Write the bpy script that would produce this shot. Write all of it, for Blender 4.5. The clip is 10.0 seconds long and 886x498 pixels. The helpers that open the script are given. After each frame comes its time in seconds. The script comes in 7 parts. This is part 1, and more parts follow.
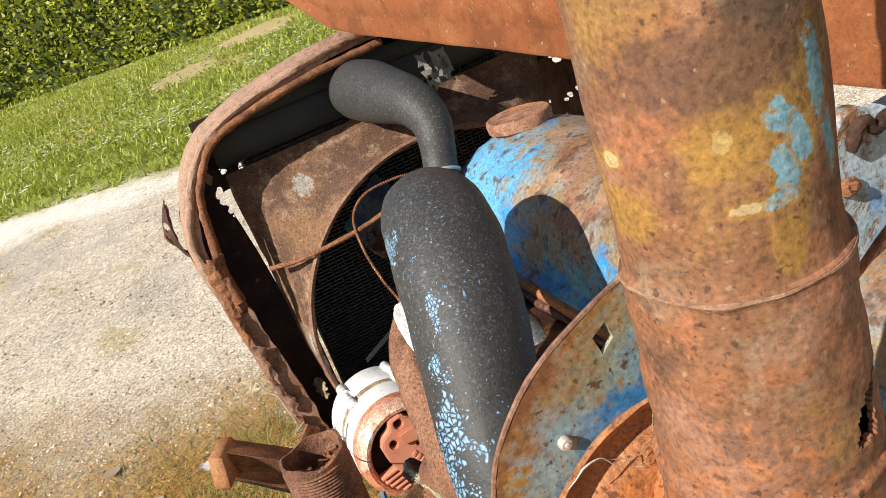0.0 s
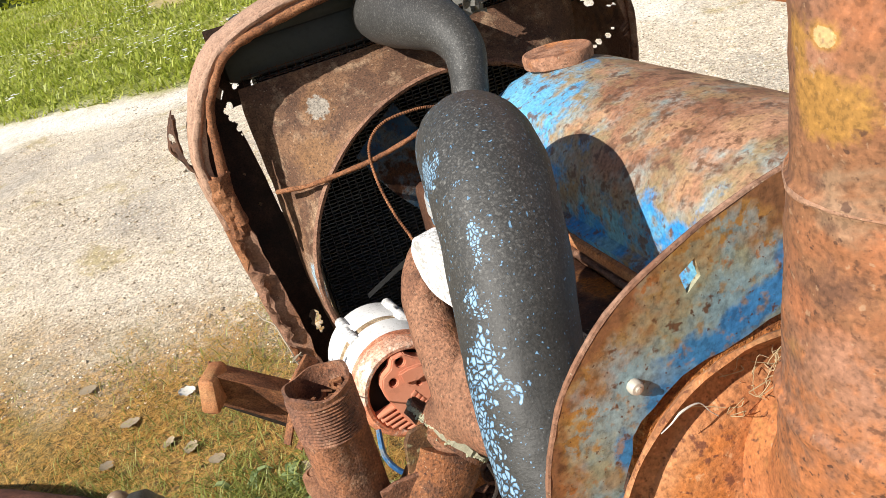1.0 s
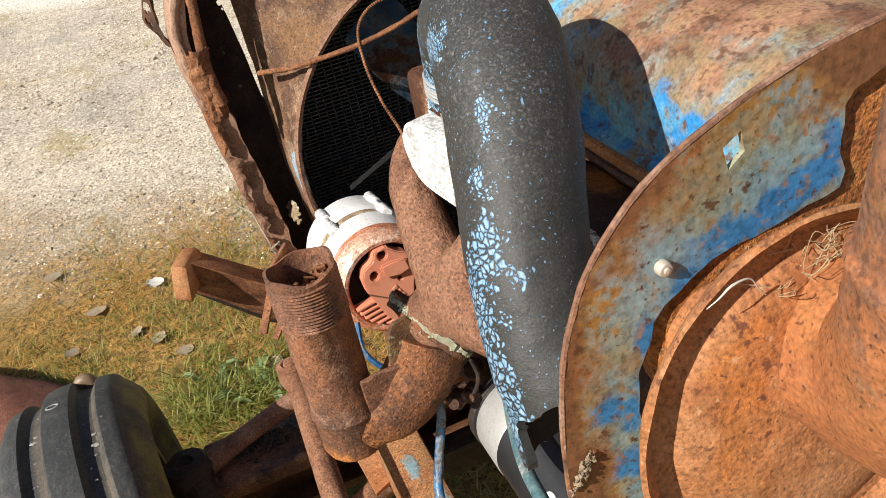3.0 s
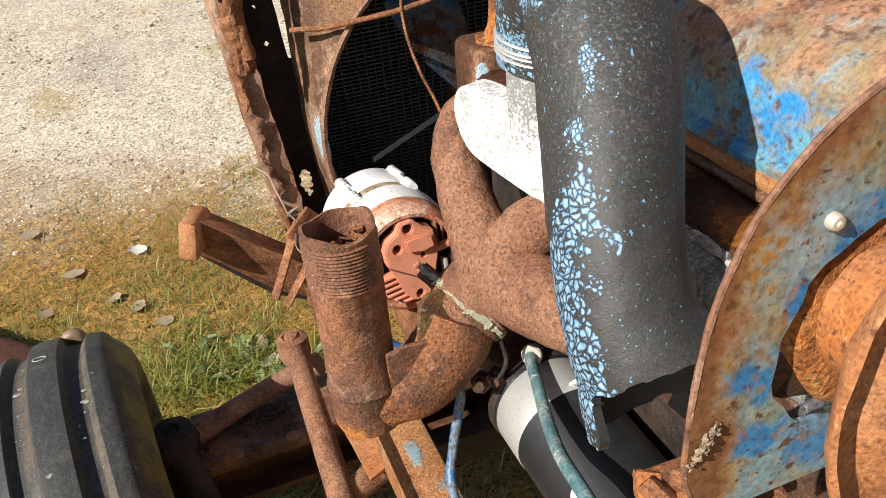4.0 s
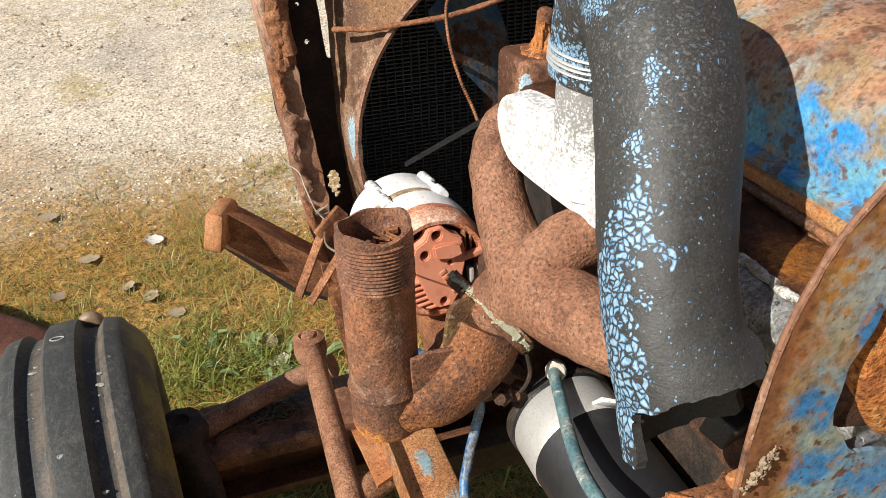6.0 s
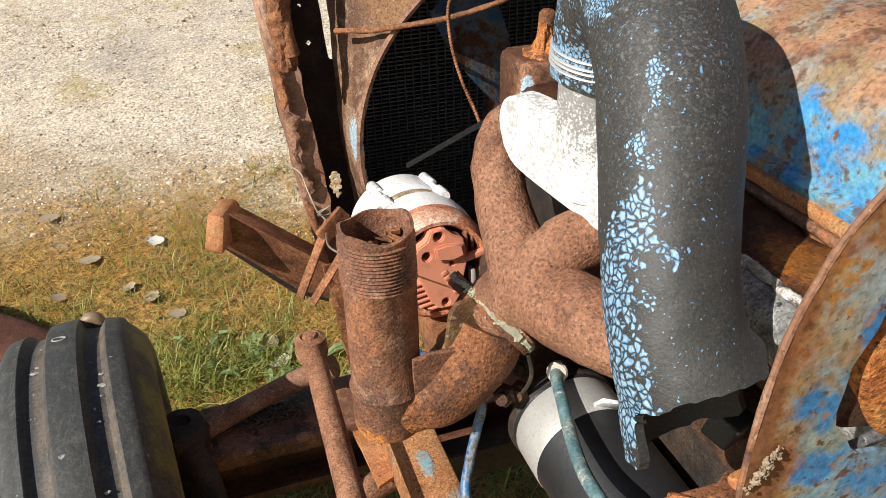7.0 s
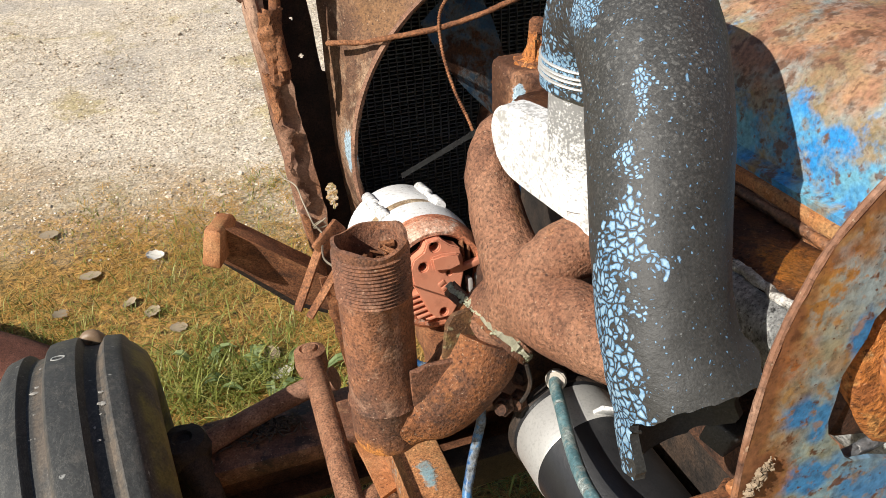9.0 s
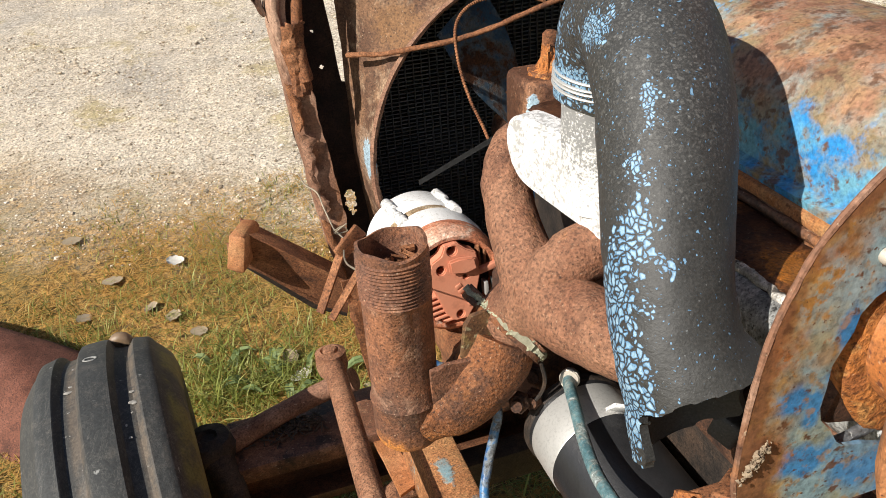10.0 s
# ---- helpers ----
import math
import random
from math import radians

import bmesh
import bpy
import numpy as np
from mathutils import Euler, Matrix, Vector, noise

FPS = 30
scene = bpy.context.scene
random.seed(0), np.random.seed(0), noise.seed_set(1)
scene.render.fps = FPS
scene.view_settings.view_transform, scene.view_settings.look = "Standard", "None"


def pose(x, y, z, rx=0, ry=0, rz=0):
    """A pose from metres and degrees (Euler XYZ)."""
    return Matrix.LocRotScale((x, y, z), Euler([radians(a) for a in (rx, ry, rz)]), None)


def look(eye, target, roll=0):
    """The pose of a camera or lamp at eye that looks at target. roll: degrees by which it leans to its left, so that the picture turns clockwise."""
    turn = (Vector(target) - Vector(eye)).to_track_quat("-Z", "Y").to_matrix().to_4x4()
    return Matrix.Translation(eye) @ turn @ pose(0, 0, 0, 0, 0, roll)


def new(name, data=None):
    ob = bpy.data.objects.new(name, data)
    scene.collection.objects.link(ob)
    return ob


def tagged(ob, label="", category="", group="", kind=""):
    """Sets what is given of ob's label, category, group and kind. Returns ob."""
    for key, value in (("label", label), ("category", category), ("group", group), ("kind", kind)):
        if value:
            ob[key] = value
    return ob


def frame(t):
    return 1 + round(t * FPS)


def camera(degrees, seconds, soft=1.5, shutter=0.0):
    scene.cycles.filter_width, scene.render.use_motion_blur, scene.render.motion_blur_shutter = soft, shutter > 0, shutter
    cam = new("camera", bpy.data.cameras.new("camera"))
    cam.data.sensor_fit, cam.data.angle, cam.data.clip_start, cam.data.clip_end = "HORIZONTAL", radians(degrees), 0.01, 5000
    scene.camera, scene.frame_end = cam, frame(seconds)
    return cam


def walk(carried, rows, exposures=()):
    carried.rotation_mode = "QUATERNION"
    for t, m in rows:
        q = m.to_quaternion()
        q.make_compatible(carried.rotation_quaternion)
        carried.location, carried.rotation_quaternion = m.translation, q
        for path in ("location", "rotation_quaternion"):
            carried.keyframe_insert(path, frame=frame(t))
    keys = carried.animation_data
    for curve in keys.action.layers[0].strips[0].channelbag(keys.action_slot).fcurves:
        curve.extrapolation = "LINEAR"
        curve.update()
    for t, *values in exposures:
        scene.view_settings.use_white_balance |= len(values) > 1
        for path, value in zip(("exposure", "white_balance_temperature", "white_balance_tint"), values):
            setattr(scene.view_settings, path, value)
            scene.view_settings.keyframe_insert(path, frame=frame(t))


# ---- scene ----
cam = camera(58.3, 10.0, 0.65)
PATH = [
    (0.0, (0.3285, -0.134, 1.3726), (0.6983, 1.2087, 0.8154), -20.58),
    (0.5, (0.3272, -0.1294, 1.3695), (0.6916, 1.2069, 0.7938), -20.17),
    (1.0, (0.2947, -0.0884, 1.3534), (0.6567, 1.2161, 0.7075), -15.41),
    (1.5, (0.2718, -0.0515, 1.3162), (0.6112, 1.1996, 0.5614), -12.18),
    (2.0, (0.2623, -0.0457, 1.3193), (0.5956, 1.1869, 0.5322), -11.88),
    (2.5, (0.2799, -0.0657, 1.3294), (0.6075, 1.1635, 0.5346), -13.35),
    (2.7, (0.283, -0.0666, 1.3294), (0.6202, 1.1579, 0.5313), -13.22),
    (4.0, (0.214, -0.02, 1.2879), (0.6242, 1.1806, 0.4878), -5.49),
    (4.5, (0.201, -0.0136, 1.278), (0.6159, 1.1869, 0.48), -2.66),
    (5.0, (0.1962, -0.0096, 1.2779), (0.5987, 1.1948, 0.4795), -2.3),
    (5.5, (0.1936, -0.0099, 1.279), (0.5958, 1.2054, 0.4972), -1.75),
    (7.0, (0.1892, -0.0111, 1.2796), (0.5938, 1.2091, 0.5066), -1.42),
    (7.5, (0.1914, -0.0102, 1.2794), (0.5959, 1.21, 0.5064), -1.48),
    (8.0, (0.1934, -0.0125, 1.284), (0.5978, 1.2088, 0.5126), -1.86),
    (8.5, (0.1955, -0.0128, 1.2851), (0.6028, 1.2101, 0.518), -2.47),
    (9.0, (0.197, -0.0104, 1.2833), (0.5993, 1.2162, 0.5193), -2.91),
    (9.5, (0.1944, -0.013, 1.2833), (0.5955, 1.215, 0.5209), -2.66),
    (10.0, (0.1828, -0.0365, 1.2998), (0.565, 1.2021, 0.5451), -3.6),
]
EXPOSURES = [(0.0, 0.38), (0.5, 0.42), (1.0, 0.49), (1.5, 0.50), (2.0, 0.30), (2.5, 0.28), (4.0, 0.40), (5.5, 0.40), (7.5, 0.36), (10.0, 0.32)]
walk(cam, [(t, look(eye, target, roll)) for t, eye, target, roll in PATH], EXPOSURES)

# ---- light ----
SUN_DIR = Vector((-0.75, -0.28, 0.60)).normalized()   # towards the sun
world = bpy.data.worlds.new("sky")
scene.world = world
world.use_nodes = True
wn = world.node_tree.nodes
sky = wn.new("ShaderNodeTexSky")
sky.sky_type, sky.sun_disc = "NISHITA", False
sky.sun_elevation = math.asin(SUN_DIR.z)
sky.sun_rotation = math.atan2(SUN_DIR.x, SUN_DIR.y)
wn["Background"].inputs["Strength"].default_value = 0.072
world.node_tree.links.new(sky.outputs[0], wn["Background"].inputs["Color"])
sun = new("sun", bpy.data.lights.new("sun", "SUN"))
sun.data.energy, sun.data.angle, sun.data.color = 5.0, radians(0.5), (1.0, 0.95, 0.87)
sun.matrix_world = look((0, 0, 8), Vector((0, 0, 8)) - SUN_DIR)


# ---- materials ----
def material(name, rough=0.7, metal=0.0):
    m = bpy.data.materials.new(name)
    m.use_nodes = True
    b = m.node_tree.nodes["Principled BSDF"]
    b.inputs["Roughness"].default_value, b.inputs["Metallic"].default_value = rough, metal
    return m


class Nodes:
    """Short calls for the nodes of one material."""

    def __init__(self, m):
        self.t = m.node_tree
        self.b = m.node_tree.nodes["Principled BSDF"]
        self.co = self.t.nodes.new("ShaderNodeTexCoord").outputs["Object"]
        self.torn = {}

    def put(self, socket, v):
        if isinstance(v, bpy.types.NodeSocket):
            self.t.links.new(v, socket)
        elif hasattr(socket.default_value, "__len__"):
            socket.default_value = (*v, 1.0) if len(v) == 3 and len(socket.default_value) == 4 else v
        else:
            socket.default_value = v

    def noise(self, scale, detail=6.0, rough=0.6, distort=0.0, co=None):
        n = self.t.nodes.new("ShaderNodeTexNoise")
        self.put(n.inputs["Vector"], co or self.co)
        for k, v in (("Scale", scale), ("Detail", detail), ("Roughness", rough), ("Distortion", distort)):
            n.inputs[k].default_value = v
        return n.outputs["Fac"]

    def voronoi(self, scale, feature="F1", out="Distance", co=None, rnd=1.0):
        n = self.t.nodes.new("ShaderNodeTexVoronoi")
        n.feature = feature
        self.put(n.inputs["Vector"], co or self.co)
        n.inputs["Scale"].default_value, n.inputs["Randomness"].default_value = scale, rnd
        return n.outputs[out]

    def ramp(self, fac, *stops):
        n = self.t.nodes.new("ShaderNodeValToRGB")
        self.put(n.inputs[0], fac)
        e = n.color_ramp.elements
        while len(e) < len(stops):
            e.new(0.5)
        for el, (p, c) in zip(e, stops):
            el.position, el.color = p, (c, c, c, 1) if isinstance(c, (int, float)) else (*c, 1)
        return n.outputs[0]

    def mix(self, fac, a, b, mode="MIX"):
        n = self.t.nodes.new("ShaderNodeMix")
        n.data_type, n.blend_type = "RGBA", mode
        self.put(n.inputs[0], fac), self.put(n.inputs[6], a), self.put(n.inputs[7], b)
        return n.outputs[2]

    def math(self, op, a, b=0.0, c=0.0):
        n = self.t.nodes.new("ShaderNodeMath")
        n.operation = op
        self.put(n.inputs[0], a), self.put(n.inputs[1], b), self.put(n.inputs[2], c)
        return n.outputs[0]

    def axis(self, weights, co=None):
        n = self.t.nodes.new("ShaderNodeVectorMath")
        n.operation = "DOT_PRODUCT"
        self.put(n.inputs[0], co or self.co)
        n.inputs[1].default_value = weights
        return n.outputs["Value"]

    def scaled(self, xyz):
        n = self.t.nodes.new("ShaderNodeMapping")
        self.put(n.inputs["Vector"], self.co)
        n.inputs["Scale"].default_value = xyz
        return n.outputs[0]

    def blot(self, at, size, wobble=0.5, grain=70.0):
        """Above 0 within an uneven patch round a place, up to 1 in its middle."""
        n = self.t.nodes.new("ShaderNodeMapping")
        n.vector_type = "TEXTURE"
        self.put(n.inputs["Vector"], self.co)
        n.inputs["Location"].default_value, n.inputs["Scale"].default_value = at, size
        d = self.t.nodes.new("ShaderNodeVectorMath")
        d.operation = "LENGTH"
        self.put(d.inputs[0], n.outputs[0])
        if (wobble, grain) not in self.torn:
            self.torn[wobble, grain] = self.math("MULTIPLY", self.math("SUBTRACT", self.noise(grain, 5, 0.6), 0.5), 2 * wobble)
        ragged = self.torn[wobble, grain]
        return self.math("ADD", self.math("SUBTRACT", 1.0, d.outputs["Value"]), ragged)

    def speck(self, c, scale=230.0, dark=0.42, pale=1.5, amount=0.85):
        """Fine dark pits and pale grains over a colour."""
        n = self.noise(scale, 4, 0.6)
        return self.mix(amount, c, self.ramp(n, (0.37, dark), (0.46, 0.92), (0.55, 1.05), (0.66, pale)), "MULTIPLY")

    def random(self):
        return self.t.nodes.new("ShaderNodeObjectInfo").outputs["Random"]

    def island(self):
        return self.t.nodes.new("ShaderNodeNewGeometry").outputs["Random Per Island"]

    def bump(self, height, strength=0.5, distance=0.002):
        n = self.t.nodes.new("ShaderNodeBump")
        self.put(n.inputs["Height"], height)
        n.inputs["Strength"].default_value, n.inputs["Distance"].default_value = strength, distance
        old = self.b.inputs["Normal"].links
        if old:
            self.t.links.new(old[0].from_socket, n.inputs["Normal"])
        self.put(self.b.inputs["Normal"], n.outputs[0])

    def colour(self, c):
        self.put(self.b.inputs["Base Color"], c)

    def rough(self, r):
        self.put(self.b.inputs["Roughness"], r)


def rust_colour(k, dark, mid, light, size=28.0, flake=0.5):
    """Rust in soft blotches, finer mottling, and small dark pits and pale crusts."""
    c = k.ramp(k.noise(size, 8, 0.66, 0.0), (0.30, dark), (0.48, mid), (0.72, light))
    c = k.mix(0.7, c, k.ramp(k.noise(size * 5.5, 6, 0.7), (0.30, 0.70), (0.50, 1.0), (0.68, 1.25)), "MULTIPLY")
    pit = k.math("ADD", k.voronoi(size * 8.5), k.math("MULTIPLY", k.noise(size * 3, 4, 0.6), 0.55))
    c = k.mix(k.ramp(pit, (0.34, 0.9 * flake), (0.46, 0.0)), c, tuple(v * 0.34 for v in dark))
    c = k.speck(k.speck(c, 420.0, 0.36, 1.55, 0.9), 170.0, 0.66, 1.2, 0.6)
    return k.mix(k.ramp(k.noise(size * 9.0, 5, 0.7), (0.61, 0.0), (0.70, 0.5)), c, light)


def rust_bump(k, fine=0.5, size=260.0):
    k.bump(k.noise(400.0, 4, 0.6), fine, 0.0018)
    k.bump(k.noise(size * 0.3, 4, 0.6), fine * 0.7, 0.003)


def rust(name, dark=(0.060, 0.026, 0.014), mid=(0.19, 0.075, 0.032), light=(0.34, 0.155, 0.07), size=28.0, rough=0.85, fine=0.5, flake=0.5):
    m = material(name, rough)
    k = Nodes(m)
    k.colour(rust_colour(k, dark, mid, light, size, flake))
    rust_bump(k, fine)
    return m


def aged(name, base, layers, size=20.0, pit=(0.07, 0.03, 0.016), pits=0.7, pale=(0.5, 0.36, 0.24), blots=(), rough=0.8, fine=0.35, grain=0.85, grit=380.0, torn=(0.6, 120)):
    """Weathered sheet metal: soft clouds of several rust hues, fine grain, strewn dark pits and pale flecks, patches of what is left of paint."""
    m = material(name, rough)
    k = Nodes(m)
    c = base
    for hue, scale, at, soft, much in layers:
        c = k.mix(k.ramp(k.noise(scale, 6, 0.62, 0.3), (at, 0.0), (at + soft, much)), c, hue)
    for at, extent, rim, hue in blots:
        v = k.blot(at, extent, *torn)
        c = k.mix(k.ramp(k.math("ADD", v, 0.3), (0.05, 0.0), (0.55, 0.85)), c, rim)
        if hue:
            c = k.mix(k.ramp(v, (0.24, 0.0), (0.36, 0.95)), c, hue)
    c = k.speck(k.speck(c, grit, 0.45, 1.45, grain), 120.0, 0.72, 1.2, 0.7 * grain)
    where = k.ramp(k.noise(size * 1.1, 4, 0.6), (0.40, 0.25), (0.58, 1.0))
    spot = k.ramp(k.noise(size * 8.0, 4, 0.55), (0.62, 0.0), (0.68, pits))
    tiny = k.ramp(k.noise(size * 16, 3, 0.5), (0.63, 0.0), (0.69, pits))
    c = k.mix(k.math("MULTIPLY", where, k.math("MAXIMUM", spot, tiny)), c, pit)
    c = k.mix(k.ramp(k.noise(size * 12, 4, 0.5), (0.66, 0.0), (0.71, 0.6)), c, pale)
    k.colour(c)
    k.bump(k.noise(grit, 4, 0.6), fine, 0.6 / grit)
    k.bump(k.noise(size * 8.0, 4, 0.55), fine, 0.0025)
    return m


def painted_rust(name, paints, cover, dark, mid, light, size=22.0, lean=(0, 0, 0), lean_at=0.0, worn=0.5, blots=()):
    """Old paint in two tones over rust. cover: how much paint is left; lean: the way in which more of it is left."""
    m = material(name, 0.6)
    k = Nodes(m)
    r = rust_colour(k, dark, mid, light, size * 1.3, worn)
    n = k.math("ADD", k.math("MULTIPLY", k.noise(size, 8, 0.62, 0.6), 0.72), k.math("MULTIPLY", k.noise(size * 5, 6, 0.7, 0.4), 0.28))
    lost = k.math("ADD", n, k.math("SUBTRACT", k.axis(lean), lean_at))
    for at, extent, much in blots:
        lost = k.math("ADD", lost, k.math("MULTIPLY", k.math("MAXIMUM", k.blot(at, extent, 0.3, 20), 0.0), much))
    left = k.ramp(lost, (0.48 - cover, 0.0), (0.55 - cover, 1.0))
    thin = k.ramp(lost, (0.53 - cover, 0.0), (0.60 - cover, 1.0))
    tone = k.ramp(k.noise(size * 0.55, 5, 0.6, 0.5), (0.42, 0.0), (0.56, 1.0))
    paint = k.mix(tone, paints[0], paints[1])
    faded = tuple(0.45 * a + 0.55 * b for a, b in zip(paints[0], (0.42, 0.43, 0.36)))
    paint = k.mix(thin, faded, paint)
    paint = k.mix(k.ramp(k.noise(size * 8, 6, 0.75), (0.54, 0.0), (0.62, 0.8)), paint, tuple(v * 0.7 for v in mid))
    paint = k.mix(0.6, paint, k.ramp(k.noise(size * 4, 6, 0.7), (0.3, 0.6), (0.7, 1.3)), "MULTIPLY")
    k.colour(k.speck(k.mix(left, r, paint), 260.0, 0.6, 1.3, 0.7))
    k.rough(k.ramp(left, (0.0, 0.80), (1.0, 0.40)))
    rust_bump(k, 0.22)
    k.bump(left, 0.6, 0.0014)
    return m


RUST_BROWN = rust("rust_brown", (0.070, 0.028, 0.014), (0.22, 0.085, 0.034), (0.38, 0.17, 0.075))
RUST_DARK = rust("rust_dark", (0.018, 0.010, 0.007), (0.065, 0.028, 0.015), (0.16, 0.07, 0.032))
RUST_IRON = rust("rust_cast_iron", (0.125, 0.052, 0.028), (0.265, 0.118, 0.060), (0.40, 0.205, 0.115), 26.0, fine=0.9, flake=0.25)
RUST_AXLE = aged("rust_axle", (0.125, 0.053, 0.029), (((0.27, 0.120, 0.062), 14, 0.45, 0.14, 0.9), ((0.30, 0.155, 0.085), 33, 0.55, 0.08, 0.6), ((0.014, 0.010, 0.008), 21, 0.54, 0.08, 0.8)), 22, (0.012, 0.009, 0.007), 0.8, rough=0.55)
RUST_ARM = aged("rust_arm", (0.25, 0.125, 0.075), (((0.34, 0.19, 0.12), 26, 0.50, 0.12, 0.8), ((0.13, 0.06, 0.035), 18, 0.54, 0.10, 0.8)), 26)
RUST_ORANGE = aged("rust_orange", (0.42, 0.165, 0.060), (((0.50, 0.235, 0.105), 14, 0.48, 0.14, 0.8), ((0.31, 0.105, 0.036), 24, 0.50, 0.12, 0.75), ((0.45, 0.28, 0.12), 8, 0.55, 0.12, 0.6),
                   ((0.46, 0.15, 0.03), 11, 0.54, 0.10, 0.7)), 20, (0.13, 0.042, 0.022), 0.9, (0.58, 0.36, 0.2), grain=0.7, grit=520.0)
RUST_SHELL = aged("rust_sheet", (0.22, 0.105, 0.06), (((0.36, 0.21, 0.14), 19, 0.50, 0.12, 0.8), ((0.10, 0.045, 0.028), 26, 0.52, 0.10, 0.9), ((0.36, 0.15, 0.06), 13, 0.56, 0.10, 0.7)), 26, fine=0.4, grain=0.5,
                  blots=(((0.36, 1.03, 1.19), (0.26, 0.30, 0.20), (0.44, 0.275, 0.19), None),))
RUST_SHROUD = aged("rust_shroud", (0.115, 0.056, 0.031), (((0.23, 0.12, 0.062), 17, 0.47, 0.12, 0.85), ((0.40, 0.27, 0.17), 30, 0.55, 0.12, 0.6), ((0.40, 0.29, 0.19), 10, 0.61, 0.06, 0.7)), 24, (0.03, 0.014, 0.008), 0.8,
                   blots=(((0.392, 0.955, 0.858), (0.008, 0.05, 0.045), (0.32, 0.22, 0.15), (0.32, 0.44, 0.52)), ((0.476, 1.0, 1.092), (0.022, 0.08, 0.020), (0.22, 0.11, 0.05), (0.34, 0.30, 0.25)), ((0.455, 0.99, 1.030), (0.030, 0.08, 0.030), (0.22, 0.11, 0.045), None)))
BLUE_LEFT, OCHRE = (0.19, 0.36, 0.43), (0.36, 0.185, 0.038)
RUST_STACK = aged("rust_stack", (0.245, 0.108, 0.050), (((0.185, 0.092, 0.056), 15, 0.45, 0.14, 0.85), ((0.38, 0.135, 0.055), 21, 0.52, 0.10, 0.65), ((0.29, 0.215, 0.14), 33, 0.57, 0.09, 0.45),
                  ((0.36, 0.195, 0.045), 11, 0.48, 0.13, 0.75), ((0.38, 0.185, 0.115), 17, 0.55, 0.08, 0.6), ((0.10, 0.045, 0.028), 44, 0.56, 0.08, 0.7)), 24, (0.07, 0.030, 0.018), 0.9, (0.40, 0.25, 0.15), grain=0.55, grit=480.0, torn=(1.0, 150),
                  blots=(((0.472, 0.085, 1.060), (0.30, 0.30, 0.115), (0.40, 0.140, 0.047), None), ((0.450, 0.026, 1.318), (0.026, 0.03, 0.012), (0.14, 0.066, 0.038), None), ((0.4680, 0.021, 1.334), (0.012, 0.03, 0.010), (0.10, 0.062, 0.036), None),
                         ((0.4645, 0.0205, 1.2860), (0.0062, 0.03, 0.0120), OCHRE, BLUE_LEFT), ((0.4600, 0.022, 1.2785), (0.0070, 0.03, 0.0036), OCHRE, BLUE_LEFT), ((0.4655, 0.020, 1.3000), (0.0062, 0.03, 0.0075), OCHRE, BLUE_LEFT), ((0.4785, 0.021, 1.3075), (0.0050, 0.03, 0.0150), OCHRE, BLUE_LEFT),
                         ((0.4810, 0.023, 1.2865), (0.0040, 0.03, 0.0110), (0.28, 0.20, 0.12), BLUE_LEFT), ((0.4700, 0.020, 1.2920), (0.0045, 0.03, 0.0080), OCHRE, BLUE_LEFT), ((0.4514, 0.0244, 1.2968), (0.0085, 0.03, 0.0095), OCHRE, None), ((0.4505, 0.0246, 1.2985), (0.0032, 0.03, 0.0040), OCHRE, (0.46, 0.30, 0.10)), ((0.4535, 0.024, 1.2790), (0.0055, 0.03, 0.0025), OCHRE, (0.50, 0.36, 0.19)),
                         ((0.4621, 0.0213, 1.2660), (0.0060, 0.03, 0.0110), OCHRE, None), ((0.4352, 0.0540, 1.2965), (0.020, 0.0050, 0.0036), OCHRE, (0.52, 0.36, 0.17)), ((0.4352, 0.0540, 1.2790), (0.020, 0.0120, 0.0090), OCHRE, None), ((0.4380, 0.0640, 1.2950), (0.020, 0.0050, 0.0060), OCHRE, None)), fine=0.16)
RUST_BONNET = aged("rust_bonnet", (0.31, 0.100, 0.034), (((0.39, 0.155, 0.06), 12, 0.5, 0.12, 0.7), ((0.20, 0.064, 0.024), 20, 0.5, 0.12, 0.8)), 14, (0.12, 0.04, 0.02), 0.5, rough=0.6, fine=0.15, grain=0.35, grit=500.0)


